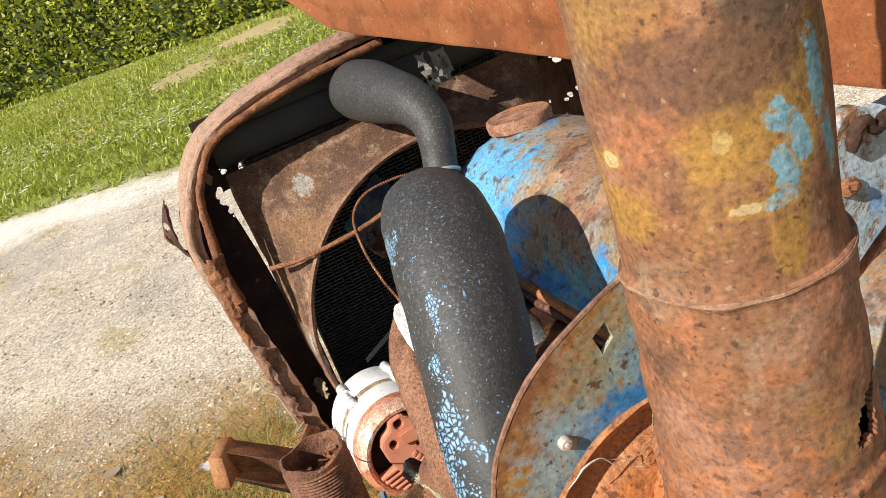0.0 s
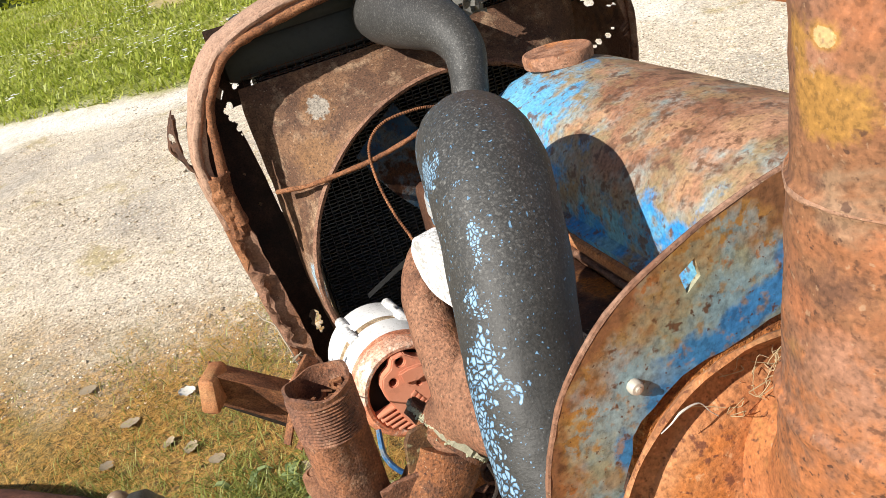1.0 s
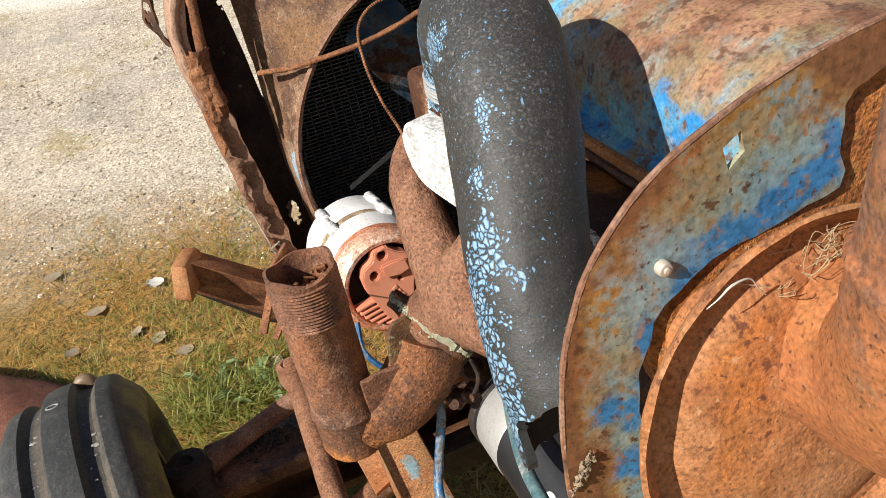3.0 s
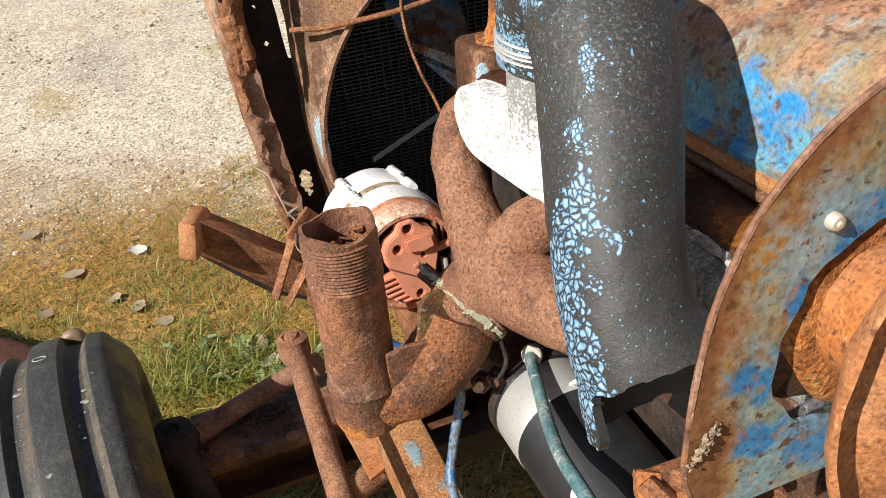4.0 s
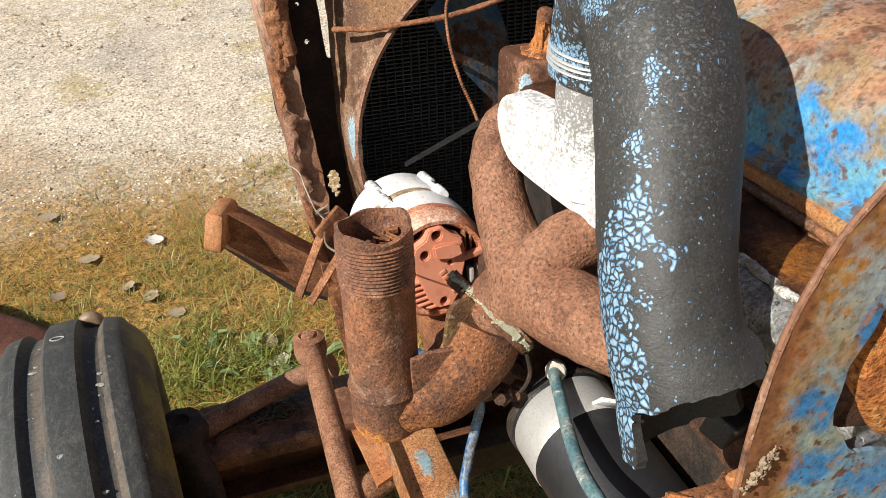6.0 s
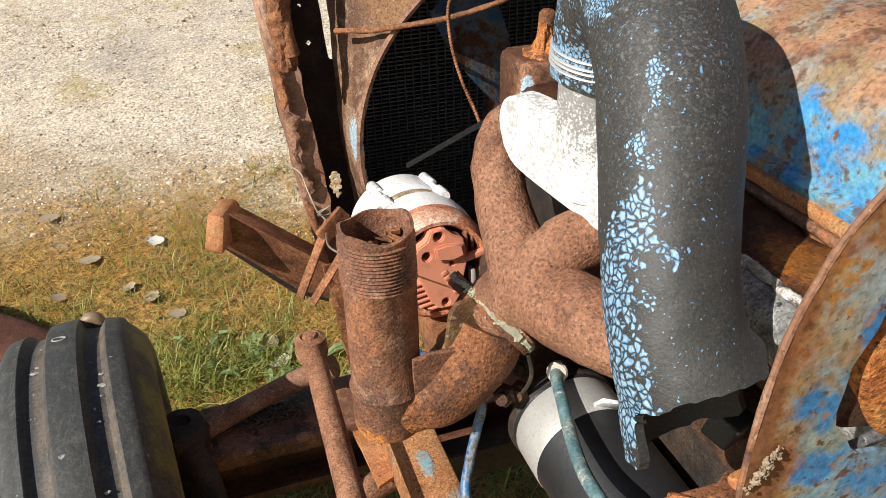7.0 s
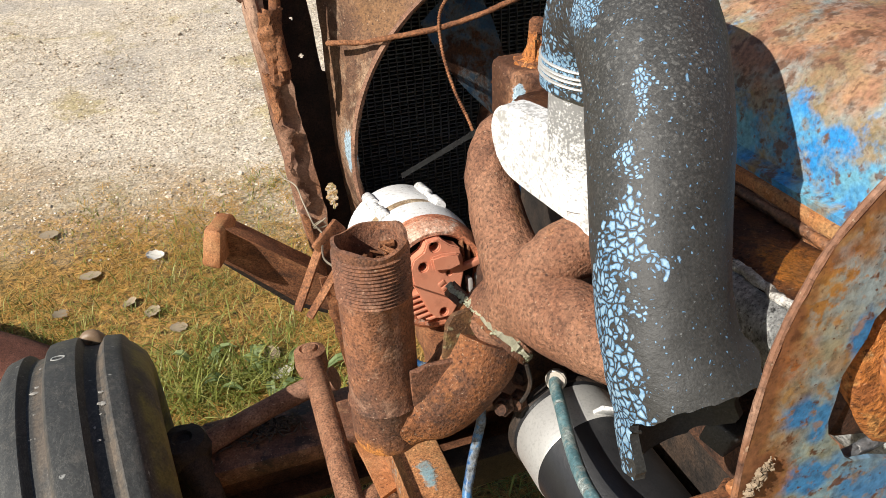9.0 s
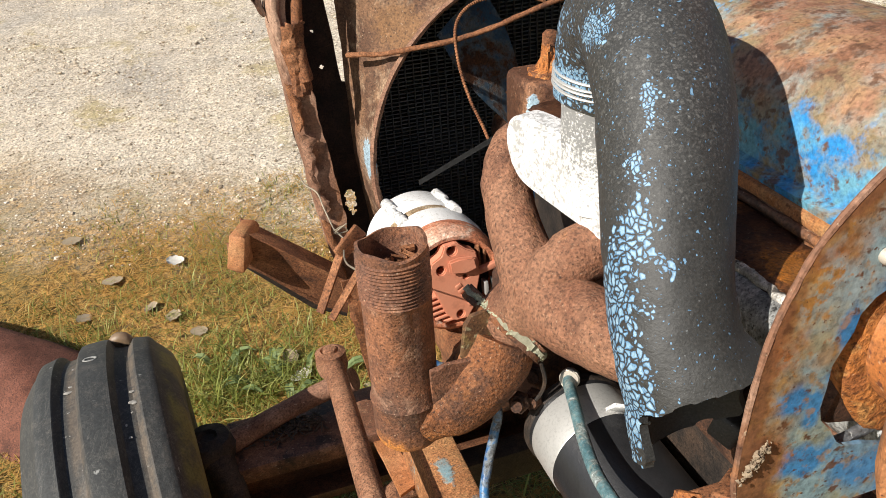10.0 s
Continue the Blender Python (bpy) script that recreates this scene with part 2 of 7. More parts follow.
def plate_paint():
    """Blue by the opening, grey-green further out, rust and ochre along the edge, with rust spots all over."""
    m = material("plate_paint", 0.55)
    k = Nodes(m)
    out = k.blot((0.490, 0.172, 1.050), (0.112, 1.0, 0.152), 0.36, 24)
    fine = k.blot((0.490, 0.172, 1.050), (0.112, 1.0, 0.152), 0.60, 130)
    teal = k.mix(k.noise(40, 6, 0.65), (0.17, 0.30, 0.36), (0.33, 0.42, 0.42))
    teal = k.mix(k.ramp(k.noise(22, 5, 0.6), (0.46, 0.0), (0.58, 0.8)), teal, (0.32, 0.29, 0.16))
    blue = k.mix(k.noise(55, 5, 0.65), (0.02, 0.15, 0.42), (0.08, 0.30, 0.55))
    strong = k.math("MULTIPLY", k.ramp(out, (0.36, 0.0), (0.47, 1.0)), k.ramp(k.noise(17, 4, 0.55), (0.44, 0.15), (0.56, 0.9)))
    for at, extent in (((0.405, 0.172, 1.056), (0.016, 1.0, 0.013)), ((0.416, 0.172, 1.016), (0.030, 1.0, 0.015)), ((0.417, 0.172, 1.048), (0.008, 1.0, 0.018)), ((0.476, 0.172, 1.126), (0.034, 1.0, 0.013)), ((0.515, 0.172, 1.138), (0.026, 1.0, 0.014)), ((0.450, 0.172, 1.110), (0.014, 1.0, 0.012)), ((0.428, 0.172, 1.088), (0.010, 1.0, 0.018)), ((0.524, 0.172, 1.150), (0.008, 1.0, 0.024)), ((0.500, 0.172, 1.132), (0.030, 1.0, 0.011)), ((0.545, 0.172, 1.186), (0.022, 1.0, 0.008))):
        strong = k.math("MAXIMUM", strong, k.ramp(k.blot(at, extent, 0.7, 70), (0.15, 0.0), (0.5, 1.0)))
    c = k.mix(strong, teal, blue)
    for at, extent in (((0.417, 0.172, 1.078), (0.012, 1.0, 0.010)), ((0.400, 0.172, 1.067), (0.014, 1.0, 0.008)), ((0.398, 0.172, 1.043), (0.017, 1.0, 0.010))):
        c = k.mix(k.ramp(k.blot(at, extent, 0.7, 60), (0.1, 0.0), (0.6, 0.75)), c, (0.30, 0.19, 0.09))
    rusty = k.mix(k.noise(60, 6, 0.7), (0.24, 0.095, 0.028), (0.50, 0.27, 0.07))
    rusty = k.mix(k.ramp(k.noise(28, 5, 0.6), (0.5, 0.0), (0.6, 0.8)), rusty, (0.36, 0.13, 0.045))
    c = k.mix(k.ramp(k.math("MAXIMUM", k.math("SUBTRACT", 0.21, out), k.math("SUBTRACT", 0.14, fine)), (0.0, 0.0), (0.13, 1.0)), c, rusty)
    c = k.mix(k.ramp(k.noise(105, 5, 0.6), (0.545, 0.0), (0.63, 0.65)), c, (0.38, 0.21, 0.06))
    c = k.mix(k.ramp(k.noise(118, 4, 0.55), (0.62, 0.0), (0.68, 0.9)), c, (0.13, 0.052, 0.02))
    c = k.mix(k.ramp(k.noise(330, 3, 0.5), (0.66, 0.0), (0.71, 0.9)), c, (0.10, 0.045, 0.022))
    c = k.mix(k.ramp(out, (0.06, 0.9), (0.13, 0.0)), c, k.mix(k.noise(70, 5, 0.6), (0.15, 0.058, 0.026), (0.30, 0.13, 0.06)))
    k.colour(k.speck(c, 270.0, 0.6, 1.3, 0.8))
    k.bump(k.noise(118, 4, 0.55), 0.25, 0.0015)
    k.bump(k.noise(330, 3, 0.5), 0.22, 0.001)
    return m


PLATE_PAINT = plate_paint()


def cover_paint():
    """Blue paint left low on the side and round the front, worn through olive to rust on top."""
    m = material("cover_paint", 0.55)
    k = Nodes(m)
    r = k.mix(k.ramp(k.noise(15, 6, 0.65), (0.40, 0.0), (0.60, 1.0)), (0.225, 0.103, 0.057), (0.42, 0.23, 0.14))
    r = k.mix(k.ramp(k.noise(23, 6, 0.65), (0.52, 0.0), (0.62, 0.55)), r, (0.40, 0.25, 0.12))
    r = k.mix(k.ramp(k.noise(47, 5, 0.6), (0.56, 0.0), (0.64, 0.7)), r, (0.11, 0.05, 0.03))
    p = k.math("ADD", k.math("MULTIPLY", k.noise(19, 7, 0.64), 0.75), k.math("MULTIPLY", k.noise(80, 5, 0.6), 0.25))
    p = k.math("ADD", p, k.math("SUBTRACT", k.axis((-0.4, 0.0, -2.0)), -0.4 * 0.65 - 2.0 * 1.062))
    for at, extent, much in (((0.640, 0.735, 1.085), (0.16, 0.24, 0.12), 0.41), ((0.61, 0.20, 1.06), (0.07, 0.13, 0.06), 0.10)):
        p = k.math("ADD", p, k.math("MULTIPLY", k.math("MAXIMUM", k.blot(at, extent, 0.3, 20), 0.0), much))
    worn = k.mix(k.ramp(k.noise(31, 5, 0.6), (0.44, 0.0), (0.58, 1.0)), (0.25, 0.205, 0.11), (0.25, 0.33, 0.32))
    c = k.mix(k.ramp(p, (0.37, 0.0), (0.50, 0.75)), r, worn)
    blue = k.mix(k.ramp(k.noise(27, 5, 0.6), (0.42, 0.0), (0.60, 1.0)), (0.026, 0.235, 0.56), (0.14, 0.36, 0.48))
    blue = k.mix(k.ramp(k.blot((0.640, 0.735, 1.085), (0.16, 0.20, 0.12), 0.7, 30), (0.0, 0.0), (0.5, 0.75)), blue, (0.15, 0.42, 0.64))
    c = k.mix(k.ramp(p, (0.52, 0.0), (0.61, 1.0)), c, blue)
    c = k.mix(k.ramp(k.noise(62, 5, 0.6), (0.56, 0.0), (0.63, 0.85)), c, (0.125, 0.062, 0.034))
    c = k.mix(k.ramp(k.noise(150, 4, 0.6), (0.61, 0.0), (0.67, 0.8)), c, (0.16, 0.08, 0.045))
    k.colour(k.speck(c, 270.0, 0.6, 1.35, 0.75))
    k.bump(k.noise(62, 5, 0.6), 0.3, 0.002)
    k.bump(k.noise(270, 4, 0.6), 0.3, 0.0012)
    return m


COVER_PAINT = cover_paint()
PALE_BLUE = painted_rust("pale_blue_paint", ((0.48, 0.60, 0.68), (0.035, 0.22, 0.58)), 0.06, (0.10, 0.04, 0.018), (0.28, 0.12, 0.05), (0.42, 0.22, 0.10), 22.0)
HEAD_RUST = aged("head_rust", (0.085, 0.040, 0.023), (((0.20, 0.095, 0.052), 20, 0.48, 0.12, 0.85), ((0.30, 0.16, 0.10), 32, 0.55, 0.10, 0.6)), 24, (0.02, 0.012, 0.008), 0.9,
                 blots=(((0.555, 0.33, 0.985), (0.03, 0.07, 0.03), (0.34, 0.13, 0.035), (0.50, 0.20, 0.05)),), rough=0.6)
HOUSING_RUST = aged("housing_rust", (0.10, 0.045, 0.026), (((0.30, 0.14, 0.075), 26, 0.50, 0.12, 0.85), ((0.05, 0.024, 0.016), 34, 0.54, 0.10, 0.7)), 26,
                    blots=(((0.523, 0.70, 0.985), (0.009, 0.03, 0.040), (0.30, 0.15, 0.08), (0.40, 0.55, 0.64)),), rough=0.5)
RAIL_PAINT = painted_rust("rail_paint", ((0.25, 0.38, 0.42), (0.34, 0.34, 0.30)), -0.08, (0.22, 0.085, 0.030), (0.44, 0.19, 0.075), (0.56, 0.31, 0.13), 20.0, blots=(((0.384, 0.665, 0.55), (0.012, 0.075, 0.03), 0.22),))
FAN_PAINT = painted_rust("fan_paint", ((0.02, 0.09, 0.20), (0.03, 0.13, 0.26)), 0.08, (0.05, 0.02, 0.01), (0.16, 0.06, 0.025), (0.28, 0.12, 0.05), 12.0)
RUST_STUB = aged("rust_stub", (0.185, 0.080, 0.044), (((0.31, 0.128, 0.060), 24, 0.48, 0.12, 0.85), ((0.095, 0.052, 0.036), 17, 0.52, 0.10, 0.7), ((0.34, 0.19, 0.12), 40, 0.57, 0.08, 0.6)), 26, (0.045, 0.024, 0.016), 0.7, grain=0.95, grit=430.0, fine=0.6, blots=(((0.298, 0.552, 0.716), (0.030, 0.032, 0.022), (0.36, 0.14, 0.045), (0.52, 0.20, 0.045)),))
CAN_SIDE = aged("can_side", (0.38, 0.38, 0.37), (((0.74, 0.74, 0.72), 26, 0.45, 0.10, 0.9), ((0.20, 0.20, 0.195), 44, 0.54, 0.08, 0.7)), 34, (0.03, 0.03, 0.028), 0.9, grit=420.0, rough=0.6)
# orange rust stains; the third one stands in for a sun patch between shadows
CAN_LID = aged("can_lid", (0.095, 0.040, 0.024), (((0.19, 0.080, 0.038), 18, 0.47, 0.12, 0.85), ((0.045, 0.022, 0.015), 30, 0.55, 0.08, 0.7)), 30, (0.02, 0.012, 0.009), 0.8, blots=(((0.549, 0.326, 1.000), (0.026, 0.040, 0.03), (0.33, 0.12, 0.03), (0.55, 0.20, 0.03)), ((0.562, 0.295, 1.000), (0.03, 0.04, 0.03), (0.34, 0.14, 0.04), (0.52, 0.22, 0.06)), ((0.568, 0.445, 1.000), (0.018, 0.030, 0.03), (0.34, 0.15, 0.06), (0.52, 0.20, 0.04))), rough=0.5)
RUST_ELBOW = aged("rust_elbow", (0.22, 0.080, 0.029), (((0.32, 0.135, 0.058), 28, 0.52, 0.12, 0.8), ((0.085, 0.036, 0.020), 21, 0.48, 0.10, 0.8), ((0.33, 0.12, 0.028), 12, 0.54, 0.10, 0.7)), 34, (0.030, 0.013, 0.009), 0.95, grain=1.0, grit=300.0, fine=0.8, blots=(((0.340, 0.545, 0.722), (0.075, 0.06, 0.022), (0.36, 0.135, 0.040), None),))
CAP_RUST = aged("rust_cap", (0.34, 0.165, 0.095), (((0.46, 0.25, 0.16), 26, 0.5, 0.12, 0.7), ((0.20, 0.085, 0.045), 45, 0.52, 0.08, 0.8), ((0.42, 0.16, 0.05), 35, 0.56, 0.08, 0.7)), 30, grain=0.55)
SEAM_RUST = aged("rust_seam", (0.34, 0.19, 0.12), (((0.25, 0.12, 0.065), 40, 0.46, 0.12, 0.8),), 30, grain=0.6)
SHADED_BAFFLE = rust("shaded_rust_baffle", (0.010, 0.006, 0.004), (0.028, 0.013, 0.008), (0.07, 0.032, 0.018))
IRON_BLACK = rust("oily_iron", (0.010, 0.008, 0.007), (0.028, 0.020, 0.015), (0.075, 0.045, 0.028), 24.0, 0.7)


def plain(name, c1, c2, size, rough=0.6, metal=0.0, fine=0.3, size2=None, bump_size=None):
    m = material(name, rough, metal)
    k = Nodes(m)
    c = k.mix(k.noise(size, 8, 0.65, 0.3), c1, c2)
    c = k.mix(k.ramp(k.noise(size2 or size * 8, 5, 0.7), (0.5, 0.0), (0.75, 0.5)), c, tuple(v * 0.5 for v in c1))
    k.colour(c)
    k.bump(k.noise(bump_size or size * 12, 5, 0.7), fine, 0.001)
    return m


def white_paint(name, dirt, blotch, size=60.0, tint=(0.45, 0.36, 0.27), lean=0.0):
    m = material(name, 0.6)
    k = Nodes(m)
    n = k.math("ADD", k.math("MULTIPLY", k.noise(size * 0.3, 5, 0.6), 0.3), k.math("MULTIPLY", k.noise(size * 1.3, 6, 0.65, 0.3), 0.7))
    if lean:
        n = k.math("SUBTRACT", n, k.math("MULTIPLY", k.math("SUBTRACT", k.axis((0, 0, 1)), 1.03), lean))
    c = k.mix(k.ramp(n, (blotch, 1.0), (blotch + 0.10, 0.0)), (0.80, 0.79, 0.77), dirt)
    c = k.mix(k.ramp(k.noise(14, 6, 0.6), (0.64, 0.0), (0.78, 0.45)), c, tint)
    c = k.mix(k.ramp(k.noise(260, 4, 0.6), (0.60, 0.0), (0.66, 0.6)), c, dirt)
    k.colour(c)
    k.bump(k.noise(220, 5, 0.7), 0.4, 0.0012)
    return m


CRUST = aged("pale_crust", (0.34, 0.31, 0.27), (((0.60, 0.58, 0.54), 60, 0.46, 0.10, 0.9), ((0.05, 0.042, 0.036), 75, 0.53, 0.06, 0.9)), 60, (0.02, 0.018, 0.016), 0.9, grit=500.0, rough=0.8)
GREY_CAST = aged("grey_casting", (0.12, 0.124, 0.13), (((0.055, 0.058, 0.06), 30, 0.50, 0.12, 0.8), ((0.30, 0.30, 0.30), 42, 0.53, 0.10, 0.7), ((0.60, 0.60, 0.58), 70, 0.60, 0.05, 0.8)), 40, (0.03, 0.028, 0.026), 0.8, (0.5, 0.5, 0.5), rough=0.45, grain=0.9)
RUST_BRIGHT = aged("rust_bright", (0.44, 0.155, 0.036), (((0.30, 0.10, 0.03), 60, 0.48, 0.10, 0.8), ((0.56, 0.28, 0.09), 90, 0.54, 0.08, 0.7)), 34, (0.10, 0.035, 0.015), 0.9, grain=0.9, fine=0.7)
RUST_OILY = rust("oily_rust", (0.035, 0.016, 0.010), (0.10, 0.042, 0.022), (0.20, 0.085, 0.04), 20.0, 0.45)
LICHEN = plain("pale_lichen", (0.34, 0.35, 0.22), (0.55, 0.53, 0.38), 120, 0.95, fine=0.8)
WHITE_PAINT = white_paint("white_paint", (0.40, 0.39, 0.37), 0.425, 170.0, (0.58, 0.57, 0.55))
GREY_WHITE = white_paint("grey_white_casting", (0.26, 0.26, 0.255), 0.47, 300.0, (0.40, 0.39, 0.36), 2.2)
OVERSPRAY = white_paint("white_overspray", (0.52, 0.50, 0.46), 0.36, 120.0, (0.66, 0.60, 0.52))
BAND_TAN = aged("tan_band", (0.36, 0.25, 0.14), (((0.55, 0.44, 0.30), 60, 0.48, 0.1, 0.8), ((0.22, 0.13, 0.06), 44, 0.55, 0.08, 0.7)), 40, (0.10, 0.06, 0.03), 0.7)
RUST_MANIFOLD = aged("rust_manifold", (0.235, 0.100, 0.053), (((0.33, 0.165, 0.094), 10, 0.46, 0.16, 0.8), ((0.125, 0.054, 0.030), 17, 0.54, 0.10, 0.65), ((0.37, 0.16, 0.055), 13, 0.60, 0.08, 0.6)), 30, (0.050, 0.022, 0.014), 0.85, grain=0.9, grit=330.0, fine=0.95)
ALTERNATOR_RED = plain("faded_red_plastic", (0.60, 0.205, 0.11), (0.74, 0.34, 0.22), 30, 0.55, size2=60)
RIM_RED = aged("faded_red_rim", (0.56, 0.21, 0.11), (((0.74, 0.62, 0.50), 34, 0.56, 0.08, 0.8), ((0.40, 0.12, 0.06), 22, 0.54, 0.1, 0.7)), 24, (0.12, 0.06, 0.04), 0.6,
               blots=(((0.424, 0.71, 0.848), (0.055, 0.06, 0.020), (0.66, 0.45, 0.33), (0.78, 0.72, 0.64)), ((0.384, 0.715, 0.831), (0.04, 0.06, 0.035), (0.66, 0.45, 0.33), (0.78, 0.70, 0.60))), rough=0.6)
BLACK_PAINT = plain("black_enamel", (0.012, 0.012, 0.013), (0.03, 0.03, 0.032), 20, 0.32)
SILVER = plain("dull_silver", (0.46, 0.45, 0.43), (0.62, 0.61, 0.58), 40, 0.45, 0.4)
TEAL_RUBBER = painted_rust("teal_rubber", ((0.07, 0.15, 0.17), (0.13, 0.24, 0.26)), 0.10, (0.16, 0.20, 0.20), (0.30, 0.36, 0.36), (0.42, 0.46, 0.45), 40.0)
BLUE_RUBBER = painted_rust("blue_rubber", ((0.02, 0.09, 0.24), (0.05, 0.18, 0.38)), 0.10, (0.03, 0.03, 0.03), (0.09, 0.09, 0.09), (0.30, 0.32, 0.34), 40.0)
DARK_VOID = plain("shaded_inside", (0.010, 0.008, 0.007), (0.02, 0.015, 0.012), 30, 0.95)
LICHEN_RUST = aged("lichen_rust", (0.17, 0.085, 0.035), (((0.24, 0.19, 0.07), 40, 0.52, 0.12, 0.7), ((0.10, 0.045, 0.02), 30, 0.54, 0.10, 0.8), ((0.42, 0.40, 0.24), 75, 0.58, 0.07, 0.7)), 40, grain=0.9)
MOSS = plain("mossy_gasket", (0.12, 0.11, 0.055), (0.56, 0.54, 0.41), 110, 0.95, fine=1.0)
STRAW = plain("dry_straw", (0.34, 0.24, 0.12), (0.52, 0.42, 0.27), 50, 0.9)
TANK_GREY = plain("tank_dark_grey", (0.022, 0.026, 0.026), (0.05, 0.055, 0.052), 16, 0.55)
CORE_BLACK = plain("core_black", (0.008, 0.008, 0.008), (0.022, 0.021, 0.02), 30, 0.6)
BRASS = plain("dull_zinc", (0.50, 0.44, 0.36), (0.62, 0.56, 0.48), 60, 0.5, 0.2)


def rubber(name, cracked):
    m = material(name, 0.58)
    k = Nodes(m)
    c = k.speck(k.mix(k.noise(30, 7, 0.65), (0.024, 0.0235, 0.022), (0.050, 0.0485, 0.0455)), 560.0, 0.65, 1.5, 0.8)
    c = k.mix(k.ramp(k.noise(420, 2, 0.5), (0.71, 0.0), (0.76, 0.6)), c, (0.20, 0.21, 0.21))
    # upper hoses paler: sky sheen put into the colour, along with dust
    dusty_sheen = k.math("ADD", k.math("MULTIPLY", k.math("SUBTRACT", k.axis((0, 0, 1)), 1.05), 5.0), k.math("MULTIPLY", k.math("SUBTRACT", k.noise(24, 5, 0.6), 0.5), 0.5))
    c = k.mix(k.ramp(dusty_sheen, (0.0, 0.0), (0.4, 0.9)), c, k.speck(c, 300.0, 2.1, 3.2, 1.0))
    if cracked:
        warp = k.t.nodes.new("ShaderNodeVectorMath")
        warp.operation = "MULTIPLY_ADD"
        wob = k.t.nodes.new("ShaderNodeTexNoise")
        k.put(wob.inputs["Vector"], k.co)
        wob.inputs["Scale"].default_value = 60
        k.put(warp.inputs[0], wob.outputs["Color"])
        warp.inputs[1].default_value = (0.012, 0.012, 0.012)
        k.put(warp.inputs[2], k.co)
        side = k.math("ADD", k.axis((-0.84, 0.54, -0.187)), 0.392)          # how far round to the sunny flank
        low = k.math("MULTIPLY", k.math("SUBTRACT", 1.05, k.axis((0, 0, 1))), 3.0)
        flank = k.math("ADD", k.math("MULTIPLY", k.math("SUBTRACT", side, 0.0275), 34.0), low)
        flank = k.math("ADD", flank, k.math("MULTIPLY", k.math("SUBTRACT", k.noise(21, 4, 0.55), 0.5), 2.0))
        # the skin cracks into large plates low on the flank, and into slivers round the bend
        plates = (((0.4213, 0.3304, 1.0767), (0.014, 0.022, 0.022), 2.2), ((0.4170, 0.3160, 1.0560), (0.030, 0.034, 0.026), 2.9), ((0.4240, 0.2990, 1.0500), (0.014, 0.016, 0.016), 2.4),
                  ((0.4013, 0.3194, 1.0256), (0.022, 0.030, 0.030), 3.2), ((0.3985, 0.3060, 1.0000), (0.022, 0.030, 0.034), 3.4), ((0.3980, 0.2850, 0.9650), (0.026, 0.032, 0.045), 3.6), ((0.4290, 0.3850, 1.1150), (0.04, 0.05, 0.06), -3.0), ((0.4450, 0.430, 1.156), (0.04, 0.06, 0.05), -3.0))
        slivers = (((0.4476, 0.3629, 1.1330), (0.026, 0.030, 0.022), 3.0), ((0.4390, 0.3530, 1.1150), (0.026, 0.030, 0.022), 3.3), ((0.4290, 0.3400, 1.0900), (0.022, 0.030, 0.030), 2.5), ((0.4566, 0.3885, 1.1580), (0.020, 0.026, 0.018), 2.0), ((0.4470, 0.4350, 1.1560), (0.022, 0.045, 0.030), 3.4), ((0.4090, 0.2950, 1.0100), (0.016, 0.022, 0.060), 2.1),
                   ((0.4820, 0.5200, 1.0920), (0.05, 0.05, 0.014), 3.4), ((0.4626, 0.5156, 1.1208), (0.030, 0.026, 0.020), -3.0), ((0.430, 0.400, 1.135), (0.012, 0.020, 0.022), -1.2))
        stretched = k.scaled((1.0, 1.0, 2.4))
        for size, start, spots in ((205, flank, plates), (330, k.math("SUBTRACT", flank, 0.55), slivers)):
            where = start
            for at, extent, much in spots:
                where = k.math("ADD", where, k.math("MULTIPLY", k.math("MAXIMUM", k.blot(at, extent, 0.9, 45), 0.0), much))
            cell = k.voronoi(size, "F1", "Color", co=warp.outputs[0])
            where = k.math("ADD", where, k.math("MULTIPLY", k.math("SUBTRACT", k.axis((0.6, 0.5, 0.4), co=cell), 0.82), 1.3))
            show = k.ramp(k.math("ADD", where, -0.50), (0.0, 0.0), (1.1, 1.0))
            edge = k.voronoi(size, "DISTANCE_TO_EDGE", co=warp.outputs[0])
            inner = k.math("SUBTRACT", edge, k.math("MULTIPLY", k.math("SUBTRACT", 1.0, show), 0.335))
            inner = k.math("SUBTRACT", inner, k.math("MULTIPLY", k.math("SUBTRACT", k.noise(300, 3, 0.6), 0.45), 0.30))
            flake = k.ramp(inner, (0.05, 0.0), (0.10, 1.0))
            # dark hair cracks spread beyond the flakes
            reach = k.ramp(k.math("ADD", where, 0.9), (0.0, 0.0), (0.8, 1.0))
            line = k.math("MULTIPLY", reach, k.ramp(k.voronoi(size * 0.46, "DISTANCE_TO_EDGE", co=stretched), (0.0, 0.5), (0.03, 0.0)))
            c = k.mix(line, c, (0.008, 0.008, 0.009))
            # the plates' blue is sky gloss on the rubber, put into the colour
            sky_gloss = k.mix(k.ramp(inner, (0.07, 0.0), (0.26, 1.0)), k.mix(k.noise(60, 4), (0.045, 0.13, 0.27), (0.10, 0.26, 0.44)), k.mix(k.noise(90, 4), (0.16, 0.33, 0.47), (0.40, 0.52, 0.60)))
            c = k.mix(flake, c, k.speck(sky_gloss, 420.0, 0.75, 1.2, 0.7))
    k.colour(c)
    k.bump(k.noise(560, 4, 0.6), 0.3, 0.0010)
    k.bump(k.noise(60, 5, 0.6, co=k.scaled((1, 1, 3.5))), 0.3, 0.002)
    return m


